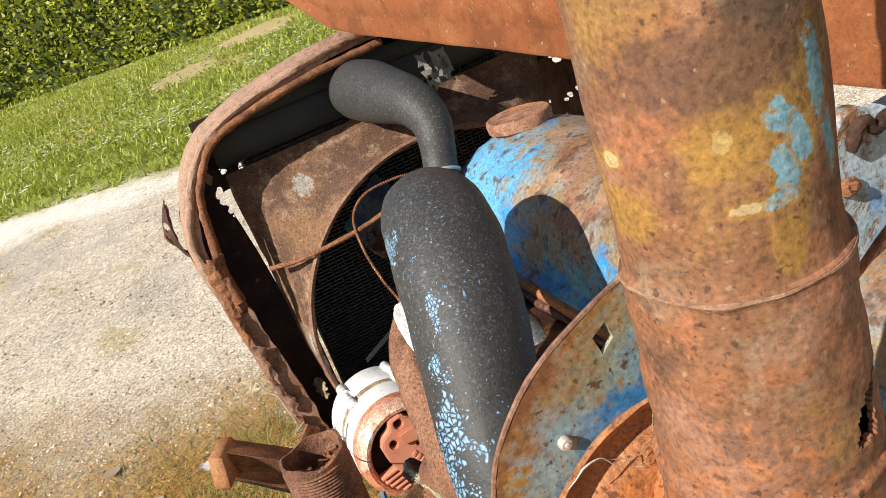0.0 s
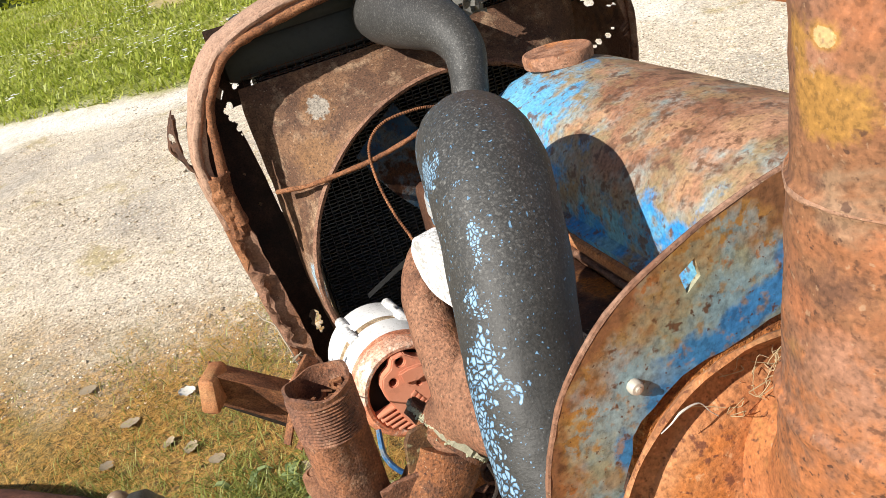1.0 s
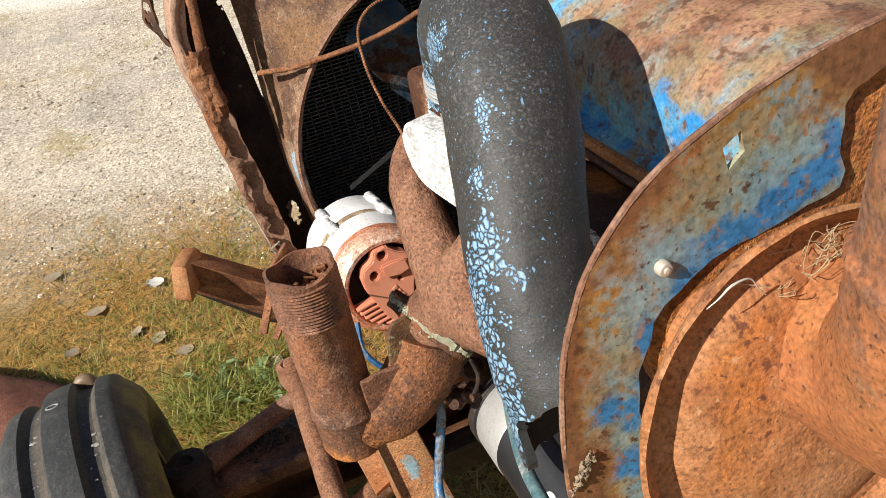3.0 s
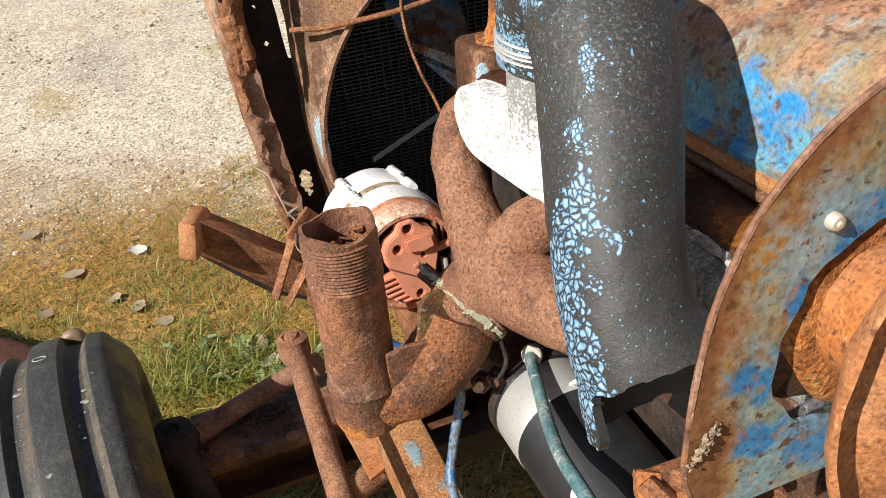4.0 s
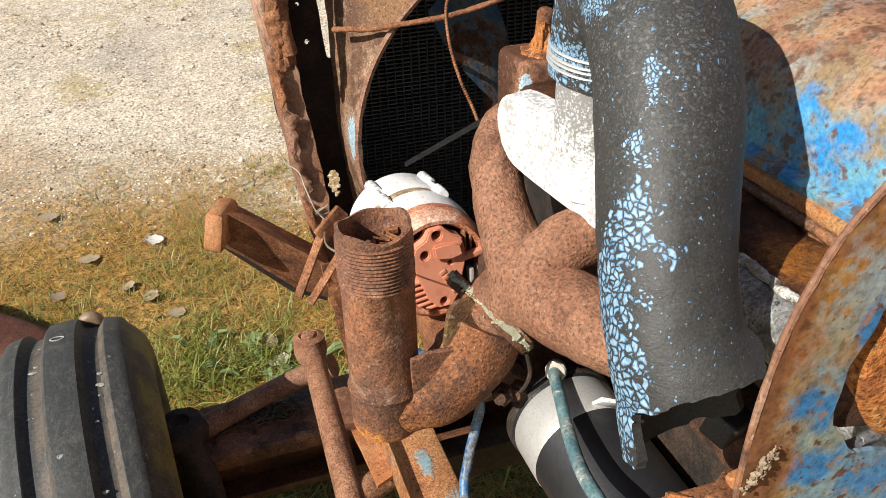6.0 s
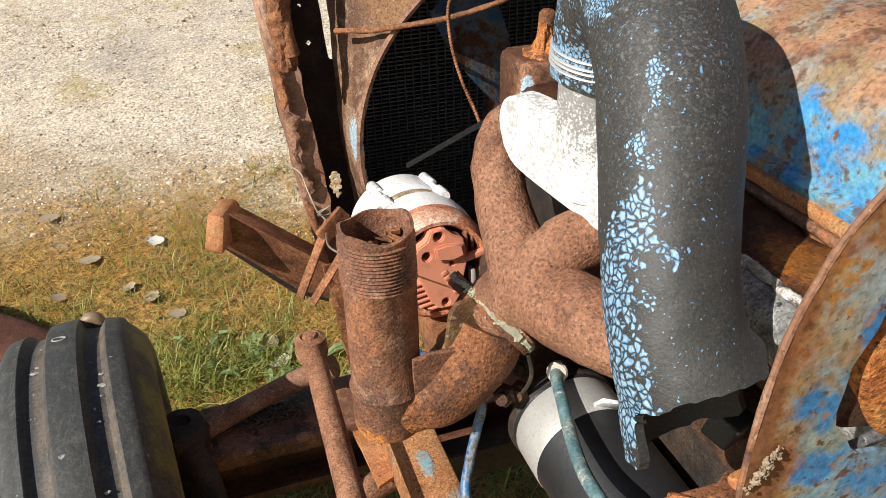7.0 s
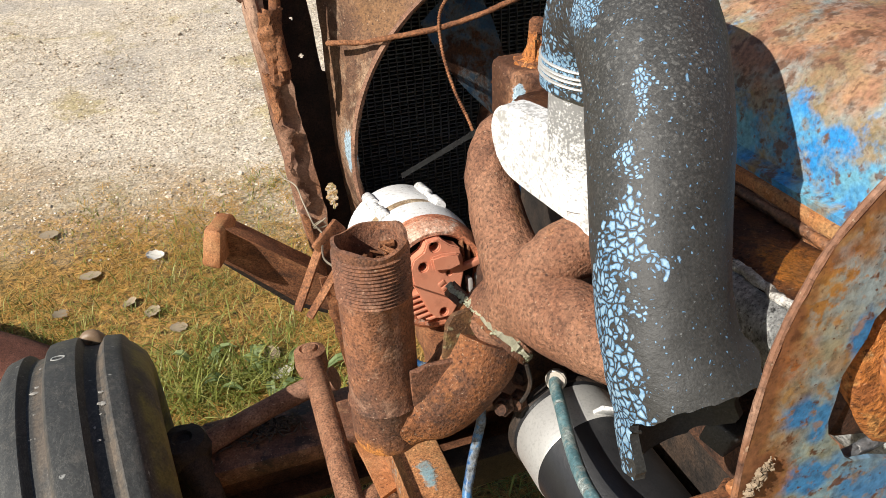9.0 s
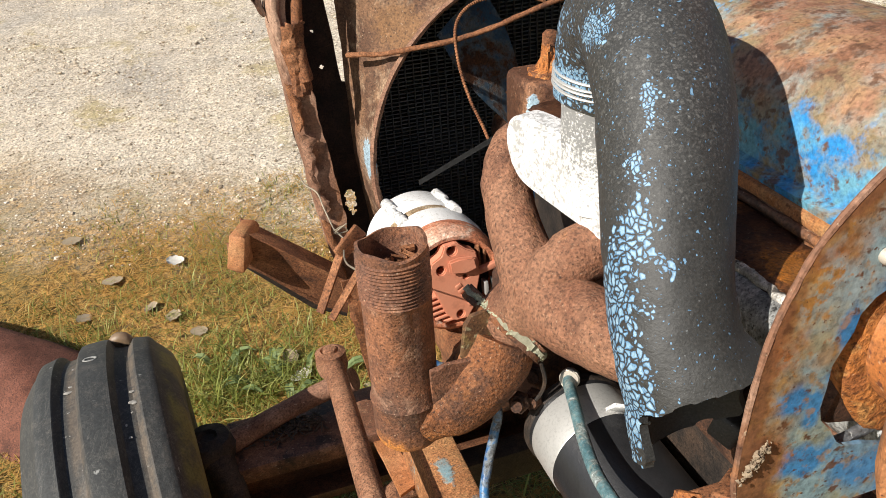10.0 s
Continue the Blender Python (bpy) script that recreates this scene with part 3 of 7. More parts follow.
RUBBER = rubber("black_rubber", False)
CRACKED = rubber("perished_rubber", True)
def tyre_rubber():
    m = material("tyre_rubber", 0.7)
    k = Nodes(m)
    c = k.mix(k.noise(16, 8, 0.7), (0.020, 0.021, 0.021), (0.056, 0.058, 0.056))
    c = k.mix(k.ramp(k.noise(40, 8, 0.75), (0.52, 0.0), (0.66, 0.4)), c, (0.125, 0.112, 0.094))
    c = k.mix(k.ramp(k.noise(75, 3, 0.6), (0.70, 0.0), (0.73, 0.8)), c, (0.30, 0.30, 0.28))
    c = k.mix(k.ramp(k.noise(9, 9, 0.8, 1.5, co=k.scaled((3, 1, 1))), (0.495, 0.0), (0.50, 0.55), (0.505, 0.0)), c, (0.28, 0.26, 0.22))
    off = k.math("SUBTRACT", k.axis((0.9964, 0.0847, 0)), 0.0624)      # how far across the tread
    mud = k.math("MAXIMUM", k.ramp(k.math("ADD", off, 0.5), (0.464, 0.0), (0.468, 0.6), (0.478, 0.6), (0.483, 0.0)), k.ramp(k.math("ADD", off, 0.5), (0.536, 0.0), (0.541, 0.8), (0.546, 0.8), (0.551, 0.0)))
    c = k.mix(k.math("MULTIPLY", mud, k.ramp(k.noise(35, 6, 0.7), (0.38, 0.2), (0.55, 0.95))), c, (0.155, 0.115, 0.08))
    wall = k.ramp(off, (0.076, 0.0), (0.082, 1.0))
    c = k.mix(k.math("MULTIPLY", wall, k.ramp(k.noise(14, 6, 0.65), (0.40, 0.0), (0.55, 0.75))), c, k.mix(k.noise(70, 4, 0.6), (0.09, 0.085, 0.018), (0.26, 0.23, 0.05)))
    k.colour(k.speck(c, 330.0, 0.6, 1.4, 0.7))
    k.bump(k.noise(220, 5, 0.7), 0.35, 0.001)
    k.bump(k.noise(18, 4, 0.6), 0.3, 0.004)
    return m


TYRE_RUBBER = tyre_rubber()
DIRT = plain("dry_dirt", (0.20, 0.18, 0.15), (0.46, 0.44, 0.40), 200, 0.9)
RIM_YELLOW = plain("rim_yellow", (0.10, 0.09, 0.02), (0.30, 0.24, 0.05), 30, 0.7)


# ---- building helpers ----
def part(name, bm, mat, parent, label="", smooth=True, weld=False):
    if weld:
        bmesh.ops.remove_doubles(bm, verts=bm.verts, dist=1e-5)
    bmesh.ops.recalc_face_normals(bm, faces=bm.faces)
    me = bpy.data.meshes.new(name)
    bm.to_mesh(me)
    bm.free()
    me.materials.append(mat)
    if smooth:
        me.polygons.foreach_set("use_smooth", [True] * len(me.polygons))
        me.set_sharp_from_angle(angle=radians(38))
    ob = new(name, me)
    if parent is not None:
        ob.parent = parent
        ob.matrix_parent_inverse = parent.matrix_world.inverted()
    if label:
        ob["label"] = label
    return ob


def root(name, at, label, category, **more):
    ob = new(name)
    ob.location = at
    ob.empty_display_size = 0.05
    bpy.context.view_layer.update()
    return tagged(ob, label, category, **more)


def spline(pts, n=6):
    p = [Vector(q) for q in pts]
    p = [p[0] * 2 - p[1]] + p + [p[-1] * 2 - p[-2]]
    out = []
    for i in range(1, len(p) - 2):
        for j in range(n):
            t = j / n
            out.append(0.5 * (2 * p[i] + (p[i + 1] - p[i - 1]) * t + (2 * p[i - 1] - 5 * p[i] + 4 * p[i + 1] - p[i + 2]) * t * t
                              + (3 * p[i] - p[i - 1] - 3 * p[i + 1] + p[i + 2]) * t ** 3))
    return out + [p[-2]]


def along(values, n):
    """Values at the n + 1 samples of a path, from a few given evenly."""
    return [float(v) for v in np.interp(np.linspace(0, 1, n), np.linspace(0, 1, len(values)), values)]


def tube(bm, pts, radii, seg=20, cap=True, hollow=0.0, steps=6):
    path = spline(pts, steps) if steps > 1 else [Vector(q) for q in pts]
    rr = along(radii if hasattr(radii, "__len__") else [radii], len(path))
    d = (path[1] - path[0]).normalized()
    u = d.orthogonal().normalized()
    rings = []
    for i, p in enumerate(path):
        e = (path[min(i + 1, len(path) - 1)] - path[max(i - 1, 0)]).normalized()
        u = (u - e * u.dot(e)).normalized()
        v = e.cross(u)
        rings.append([bm.verts.new(p + (u * math.cos(a) + v * math.sin(a)) * rr[i]) for a in np.linspace(0, 2 * math.pi, seg, endpoint=False)])
    if hollow:
        inner = []
        d = 0
        for i in (len(path) - 1, 0):
            e = (path[min(i + 1, len(path) - 1)] - path[max(i - 1, 0)]).normalized()
            inner.append([bm.verts.new(path[i] + (w.co - path[i]) * (1 - hollow / rr[i])) for w in rings[i]])
        e = (path[-1] - path[-2]).normalized()
        deep = [bm.verts.new(w.co - e * rr[-1] * 2.2) for w in inner[0]]
        rings = rings + [inner[0], deep]
        cap_last = True
    for a, b in zip(rings, rings[1:]):
        for i in range(seg):
            bm.faces.new((a[i], a[(i + 1) % seg], b[(i + 1) % seg], b[i]))
    if cap:
        bm.faces.new(rings[0][::-1])
        bm.faces.new(rings[-1])
    return rings


def lathe(bm, profile, origin, axis, seg=40, closed=False):
    """Turns (radius, height) points round an axis."""
    z = Vector(axis).normalized()
    x = z.orthogonal().normalized()
    y = z.cross(x)
    o = Vector(origin)
    rings = []
    for r, h in profile:
        rings.append([bm.verts.new(o + z * h + (x * math.cos(a) + y * math.sin(a)) * max(r, 1e-5)) for a in np.linspace(0, 2 * math.pi, seg, endpoint=False)])
    pairs = list(zip(rings, rings[1:])) + ([(rings[-1], rings[0])] if closed else [])
    for a, b in pairs:
        for i in range(seg):
            bm.faces.new((a[i], a[(i + 1) % seg], b[(i + 1) % seg], b[i]))
    return rings


def slab(bm, outline, holes, thick, m, rim=0.0):
    """A plate of an outline with holes (points in its plane), thick along its own z, laid by the matrix m."""
    t = bmesh.new()
    edges = []
    for loop in [outline] + list(holes):
        vs = [t.verts.new((x, y, 0)) for x, y in loop]
        edges += [t.edges.new((vs[i], vs[(i + 1) % len(vs)])) for i in range(len(vs))]
    bmesh.ops.triangle_fill(t, use_beauty=True, edges=edges)
    geo = bmesh.ops.extrude_face_region(t, geom=t.faces[:])
    bmesh.ops.translate(t, verts=[v for v in geo["geom"] if isinstance(v, bmesh.types.BMVert)], vec=(0, 0, thick))
    bmesh.ops.recalc_face_normals(t, faces=t.faces)
    bmesh.ops.transform(t, matrix=m, verts=t.verts)
    me = bpy.data.meshes.new("t")
    t.to_mesh(me)
    t.free()
    bm.from_mesh(me)
    bpy.data.meshes.remove(me)


def box(bm, lo, hi, bevel=0.004, m=None):
    t = bmesh.new()
    bmesh.ops.create_cube(t, size=1)
    lo, hi = Vector(lo), Vector(hi)
    bmesh.ops.scale(t, vec=hi - lo, verts=t.verts)
    bmesh.ops.translate(t, vec=(lo + hi) / 2, verts=t.verts)
    if bevel:
        bmesh.ops.bevel(t, geom=t.edges[:], offset=bevel, segments=2, profile=0.5, affect="EDGES")
    if m is not None:
        bmesh.ops.transform(t, matrix=m, verts=t.verts)
    me = bpy.data.meshes.new("t")
    t.to_mesh(me)
    t.free()
    bm.from_mesh(me)
    bpy.data.meshes.remove(me)


def lumpy(bm, amount, size, seed=0.0):
    bm.normal_update()
    moves = [(v, v.normal * amount * noise.fractal(v.co * size + Vector((seed, seed * 2, 0)), 1.0, 2.0, 3)) for v in bm.verts]
    for v, d in moves:
        v.co += d


def grid_sheet(bm, rows, thick=0.0, keep=None):
    """A sheet through rows of points; keep(i, j) says which squares are left; thick gives it two sides."""
    vs = [[bm.verts.new(p) for p in r] for r in rows]
    for i in range(len(vs) - 1):
        for j in range(len(vs[0]) - 1):
            if keep is None or keep(i, j):
                bm.faces.new((vs[i][j], vs[i + 1][j], vs[i + 1][j + 1], vs[i][j + 1]))
    for v in [v for v in bm.verts if not v.link_faces]:
        bm.verts.remove(v)
    if keep is not None:
        for _ in range(6):
            bmesh.ops.smooth_vert(bm, verts=[v for v in bm.verts if v.is_boundary and len(v.link_faces) > 1], factor=0.5, use_axis_x=True, use_axis_y=True, use_axis_z=True)
    if thick:
        bmesh.ops.solidify(bm, geom=bm.faces[:], thickness=thick)


def hexagon(bm, at, axis, r, h):
    return lathe(bm, [(0, 0), (r, 0), (r, h * 0.85), (r * 0.85, h), (0, h)], at, axis, 6)


# ---- ground ----
def ground_z(x, y):
    """A gentle slope that levels out far off."""
    far = math.hypot(x, y)
    k = 1.0 if far < 14 else 14 / far
    return 0.147 + (0.0523 * (x * k - 0.016) + 0.0926 * (y * k - 1.8))


def across(x, y):
    """How far a place lies from the tractor towards the hedge."""
    return 0.5 * x + 0.866 * y


def ground_material():
    m = material("gravel_and_grass", 0.95)
    k = Nodes(m)
    v = k.axis((0.5, 0.866, 0.0))
    wav = k.math("MULTIPLY", k.math("SUBTRACT", k.noise(1.6, 6, 0.65), 0.5), 1.5)
    vw = k.math("ADD", v, wav)
    pebble = k.voronoi(85, "F1", "Color")
    stone = k.mix(k.axis((0.4, 0.3, 0.3), co=pebble), (0.36, 0.28, 0.195), (0.98, 0.86, 0.69))
    stone = k.mix(k.ramp(k.noise(2.2, 6, 0.6), (0.42, 0.0), (0.62, 0.45)), stone, (0.86, 0.73, 0.565))
    stone = k.mix(k.ramp(k.noise(130, 3, 0.6), (0.36, 0.6), (0.48, 0.0)), stone, (0.13, 0.11, 0.085))
    stone = k.mix(k.ramp(k.noise(1.4, 7, 0.65, 0.4), (0.52, 0.0), (0.66, 0.5)), stone, (0.33, 0.30, 0.27))
    stone = k.mix(k.ramp(k.noise(3.1, 7, 0.7, 0.5), (0.56, 0.0), (0.66, 0.6)), stone, (0.42, 0.32, 0.11))
    stone = k.mix(k.ramp(k.noise(22, 6, 0.7), (0.35, 0.35), (0.55, 0.0)), stone, (0.24, 0.18, 0.11))
    soil = k.speck(k.mix(k.ramp(k.noise(40, 8, 0.75), (0.34, 0.0), (0.64, 1.0)), (0.030, 0.022, 0.010), (0.58, 0.32, 0.085)), 90.0, 0.36, 1.5, 1.0)
    soil = k.mix(k.ramp(k.noise(4.0, 6, 0.6), (0.44, 0.0), (0.62, 0.6)), soil, (0.20, 0.155, 0.040))
    soil = k.mix(k.ramp(k.math("MULTIPLY", k.math("ADD", v, k.noise(2.0, 5, 0.6)), -1.0), (0.0, 0.0), (0.9, 0.85)), soil, k.mix(k.noise(18, 7, 0.7), (0.07, 0.09, 0.02), (0.24, 0.24, 0.07)))
    lawn = k.mix(k.noise(14, 8, 0.7), (0.13, 0.17, 0.02), (0.40, 0.40, 0.10))
    lawn = k.mix(k.ramp(k.noise(1.3, 4, 0.6), (0.56, 0.0), (0.68, 0.7)), lawn, (0.50, 0.38, 0.18))
    stone = k.mix(k.ramp(k.math("ABSOLUTE", k.math("SUBTRACT", vw, 4.45)), (0.02, 0.75), (0.30, 0.0)), stone, (0.90, 0.84, 0.74))
    stone = k.speck(stone, 75.0, 0.58, 1.28, 0.8)
    for x, y, r in ((0.815, 8.303, 0.55), (1.75, 8.75, 0.6), (1.45, 8.9, 0.4)):
        lawn = k.mix(k.ramp(k.blot((x, y, ground_z(x, y)), (r, r, 1.0), 0.5, 4), (0.0, 0.0), (0.5, 0.75)), lawn, (0.50, 0.37, 0.20))
    near = k.math("SUBTRACT", vw, 1.75)
    near = k.ramp(near, (0.0, 0.0), (0.55, 1.0))
    far = k.ramp(k.math("SUBTRACT", k.math("ADD", v, k.math("MULTIPLY", wav, 0.35)), 4.62), (0.0, 0.0), (0.22, 1.0))
    c = k.mix(near, soil, stone)
    c = k.mix(far, c, lawn)
    k.colour(c)
    k.bump(k.noise(140, 5, 0.7), 0.8, 0.006)
    k.bump(k.voronoi(85), 0.5, 0.004)
    return m


def build_ground():
    near = np.linspace(-1.5, 3.5, 126)
    out = np.array([4, 4.6, 5.4, 6.4, 7.6, 9, 11, 14, 18, 25, 40, 70, 130, 260, 600, 1500])
    xs = np.concatenate((-out[::-1] + 2.2, near, out))
    ys = np.concatenate((-out[::-1] + 2.2, near, out))
    vs, fs = [], []
    for y in ys:
        for x in xs:
            z = ground_z(x, y)
            if -1.6 < x < 3.6 and -1.6 < y < 3.6:
                z += 0.012 * noise.fractal(Vector((x * 3, y * 3, 0)), 1.0, 2.0, 3)
            vs.append((x, y, z))
    n = len(xs)
    for i in range(len(ys) - 1):
        for j in range(n - 1):
            fs.append((i * n + j, i * n + j + 1, (i + 1) * n + j + 1, (i + 1) * n + j))
    me = bpy.data.meshes.new("ground")
    me.from_pydata(vs, [], fs)
    me.materials.append(ground_material())
    me.polygons.foreach_set("use_smooth", [True] * len(me.polygons))
    tagged(new("ground", me), "pale gravel track with patchy grass on both sides", "ground", kind="structure")


build_ground()


def foliage(name, c1, c2, c3, rough=0.5):
    m = material(name, rough)
    k = Nodes(m)
    c = k.ramp(k.island(), (0.0, c1), (0.55, c2), (1.0, c3))
    c = k.mix(k.noise(9, 4, 0.6), c, c2)
    k.colour(c)
    thin = k.t.nodes.new("ShaderNodeBsdfTranslucent")
    k.put(thin.inputs["Color"], c)
    both = k.t.nodes.new("ShaderNodeMixShader")
    both.inputs[0].default_value = 0.35
    k.t.links.new(k.b.outputs[0], both.inputs[1])
    k.t.links.new(thin.outputs[0], both.inputs[2])
    k.t.links.new(both.outputs[0], k.t.nodes["Material Output"].inputs["Surface"])
    return m


HEDGE_LEAF = foliage("hedge_leaf", (0.13, 0.17, 0.010), (0.37, 0.40, 0.028), (0.62, 0.60, 0.08))
GRASS_LEAF = foliage("grass_blade", (0.055, 0.080, 0.016), (0.27, 0.29, 0.055), (0.66, 0.62, 0.24))
LAWN_LEAF = foliage("lawn_blade", (0.18, 0.24, 0.02), (0.40, 0.45, 0.06), (0.66, 0.62, 0.16))


def hedge_point(u, v, z):
    x, y = 0.866 * u + 0.5 * v, -0.5 * u + 0.866 * v
    return Vector((x, y, ground_z(x, y) + z))


def build_hedge():
    rnd = random.Random(4)
    h = root("hedge", hedge_point(-5, 9.8, 0), "clipped green and yellow-green privet hedge behind the lawn", "hedge")
    # dark inner sheet stands in for the shade between the leaves
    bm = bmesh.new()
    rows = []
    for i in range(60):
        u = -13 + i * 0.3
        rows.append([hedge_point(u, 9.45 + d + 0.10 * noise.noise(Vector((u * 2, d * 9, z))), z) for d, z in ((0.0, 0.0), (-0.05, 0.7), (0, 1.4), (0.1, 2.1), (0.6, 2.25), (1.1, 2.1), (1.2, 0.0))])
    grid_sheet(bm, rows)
    part("hedge_shade_core", bm, plain("hedge_shade", (0.020, 0.030, 0.006), (0.06, 0.085, 0.015), 12, 0.9), h)
    vs, fs = [], []
    for _ in range(34000):
        u, z = rnd.uniform(-12.5, 3.5), rnd.uniform(0.02, 2.2) 
        lump = 0.16 * noise.noise(Vector((u * 1.7, 0, z * 1.7))) + 0.08 * noise.noise(Vector((u * 5, 3, z * 5)))
        p = hedge_point(u, 9.36 + lump - rnd.random() ** 2 * 0.14 + (0.12 if z > 2 else 0), z)
        a = Vector((rnd.gauss(0, 1), rnd.gauss(0, 1), rnd.gauss(0, 0.6))).normalized()
        b = a.cross(Vector((rnd.gauss(0, 1), rnd.gauss(0, 1), rnd.gauss(0, 1)))).normalized()
        s = rnd.uniform(0.022, 0.042)
        i = len(vs)
        vs += [p, p + a * s + b * s * 0.55, p + a * s * 2.1, p + a * s - b * s * 0.55]
        fs.append((i, i + 1, i + 2, i + 3))
    me = bpy.data.meshes.new("leaves")
    me.from_pydata(vs, [], fs)
    me.materials.append(HEDGE_LEAF)
    ob = new("leaves", me)
    ob.parent = h
    ob.matrix_parent_inverse = h.matrix_world.inverted()
    tagged(ob, kind="stuff")


build_hedge()

# ---- tractor ----
tractor = root("tractor", (0.645, 0.2, 0.0), "derelict rusty blue farm tractor with its engine laid bare", "tractor")
CX = 0.645          # the tractor's middle


# fan shroud, radiator and shell
def build_radiator():
    bm = bmesh.new()
    ring = [(CX + 0.252 * math.cos(a), 0.845 + 0.252 * math.sin(a)) for a in np.linspace(0, 2 * math.pi, 96, endpoint=False)]

    def outer(x, z):
        dx, dz = x - CX, z - 0.845
        k = min((0.259 + 0.005 * max(0.0, min(1.0, (z - 0.97) / 0.06)) + 0.012 * max(0.0, min(1.0, (z - 1.06) / 0.04)) - 0.012 * max(0.0, min(1.0, (0.84 - z) / 0.1))) / max(abs(dx), 1e-6), (0.297 if dz > 0 else 0.29) / max(abs(dz), 1e-6))
        return CX + dx * k, 0.845 + dz * k
    rows = []
    for x, z in ring + ring[:1]:
        ox, oz = outer(x, z)
        r = []
        for t in (0.0, 0.12, 0.3, 0.5, 0.7, 0.85, 1.0):
            y = 1.032 - 0.076 * (t ** 1.3) - (0.008 if t > 0.9 else 0)
            r.append((ox + (x - ox) * t, y, oz + (z - oz) * t))
        r.append((CX + (x - CX) * 0.985, 0.940, 0.845 + (z - 0.845) * 0.985))
        rows.append(r)
    grid_sheet(bm, rows, 0.003)
    lumpy(bm, 0.003, 30)
    shroud = part("fan_shroud", bm, RUST_SHROUD, tractor, "rusty sheet-metal fan shroud with a round opening")
    bm = bmesh.new()
    lathe(bm, [(0.2500, -0.004), (0.2540, -0.0055), (0.2575, -0.002), (0.2560, 0.003), (0.2510, 0.004)], (CX, 0.940, 0.845), (0, 1, 0), 120, closed=True)
    lumpy(bm, 0.002, 50)
    part("shroud_lip", bm, RUST_ARM, shroud, "rolled lip round the opening")

    bm = bmesh.new()
    box(bm, (CX - 0.268, 1.05, 1.145), (CX + 0.268, 1.15, 1.20), 0.012)
    box(bm, (CX - 0.235, 1.052, 1.19), (CX + 0.235, 1.148, 1.226), 0.014)
    tank = part("radiator_tank", bm, TANK_GREY, tractor, "dark grey radiator header tank")
    bm = bmesh.new()
    tube(bm, [(0.610, 1.06, 1.185), (0.607, 1.0, 1.186)], 0.030, 20, steps=1)
    part("hose_neck", bm, TANK_GREY, tank)
    bm = bmesh.new()
    box(bm, (CX - 0.225, 1.10, 0.56), (CX + 0.225, 1.155, 1.146), 0.0)
    core = part("radiator_core", bm, CORE_BLACK, tractor, "black finned radiator core", smooth=False)
    bm = bmesh.new()
    for i in range(94):
        z = 0.575 + i * 0.0061
        box(bm, (CX - 0.224, 1.088, z), (CX + 0.224, 1.1005, z + 0.0021), 0.0)
    tagged(part("fin_bank", bm, plain("fin_grey", (0.10, 0.10, 0.095), (0.19, 0.187, 0.175), 40, 0.5), core, smooth=False), kind="stuff")
    bm = bmesh.new()
    for i in range(35):
        x = CX - 0.222 + i * 0.0127
        box(bm, (x, 1.083, 0.575), (x + 0.0014, 1.0885, 1.146), 0.0)
    tagged(part("tube_bank", bm, plain("tube_grey", (0.05, 0.05, 0.048), (0.10, 0.10, 0.095), 40, 0.5), core, smooth=False), kind="stuff")
    # wire gauze above the shroud
    bm = bmesh.new()
    for i in range(40):
        x = CX - 0.25 + i * 0.0128
        tube(bm, [(x, 1.04, 1.118), (x, 1.035, 1.158)], 0.0007, 4, steps=1)
    for z in (1.122, 1.133, 1.144, 1.155):
        tube(bm, [(CX - 0.25, 1.038, z), (CX + 0.25, 1.038, z)], 0.0007, 4, steps=1)
    part("wire_gauze", bm, RUST_DARK, tractor, "strip of rusty wire gauze")


build_radiator()


def shell_outline():
    left = [(0.352, 0.60), (0.334, 0.67), (0.3205, 0.748), (0.3105, 0.828), (0.305, 0.90), (0.2965, 0.985), (0.290, 1.048), (0.2915, 1.082), (0.3067, 1.126), (0.321, 1.156),
            (0.339, 1.186), (0.368, 1.2145), (0.398, 1.2285), (0.434, 1.240), (0.506, 1.256), (0.562, 1.264), (0.604, 1.268), (CX, 1.27)]
    pts = [(p.x, p.y) for p in spline([(x, z, 0) for x, z in left], 12)]
    return pts + [(2 * CX - x, z) for x, z in pts[-2::-1]]


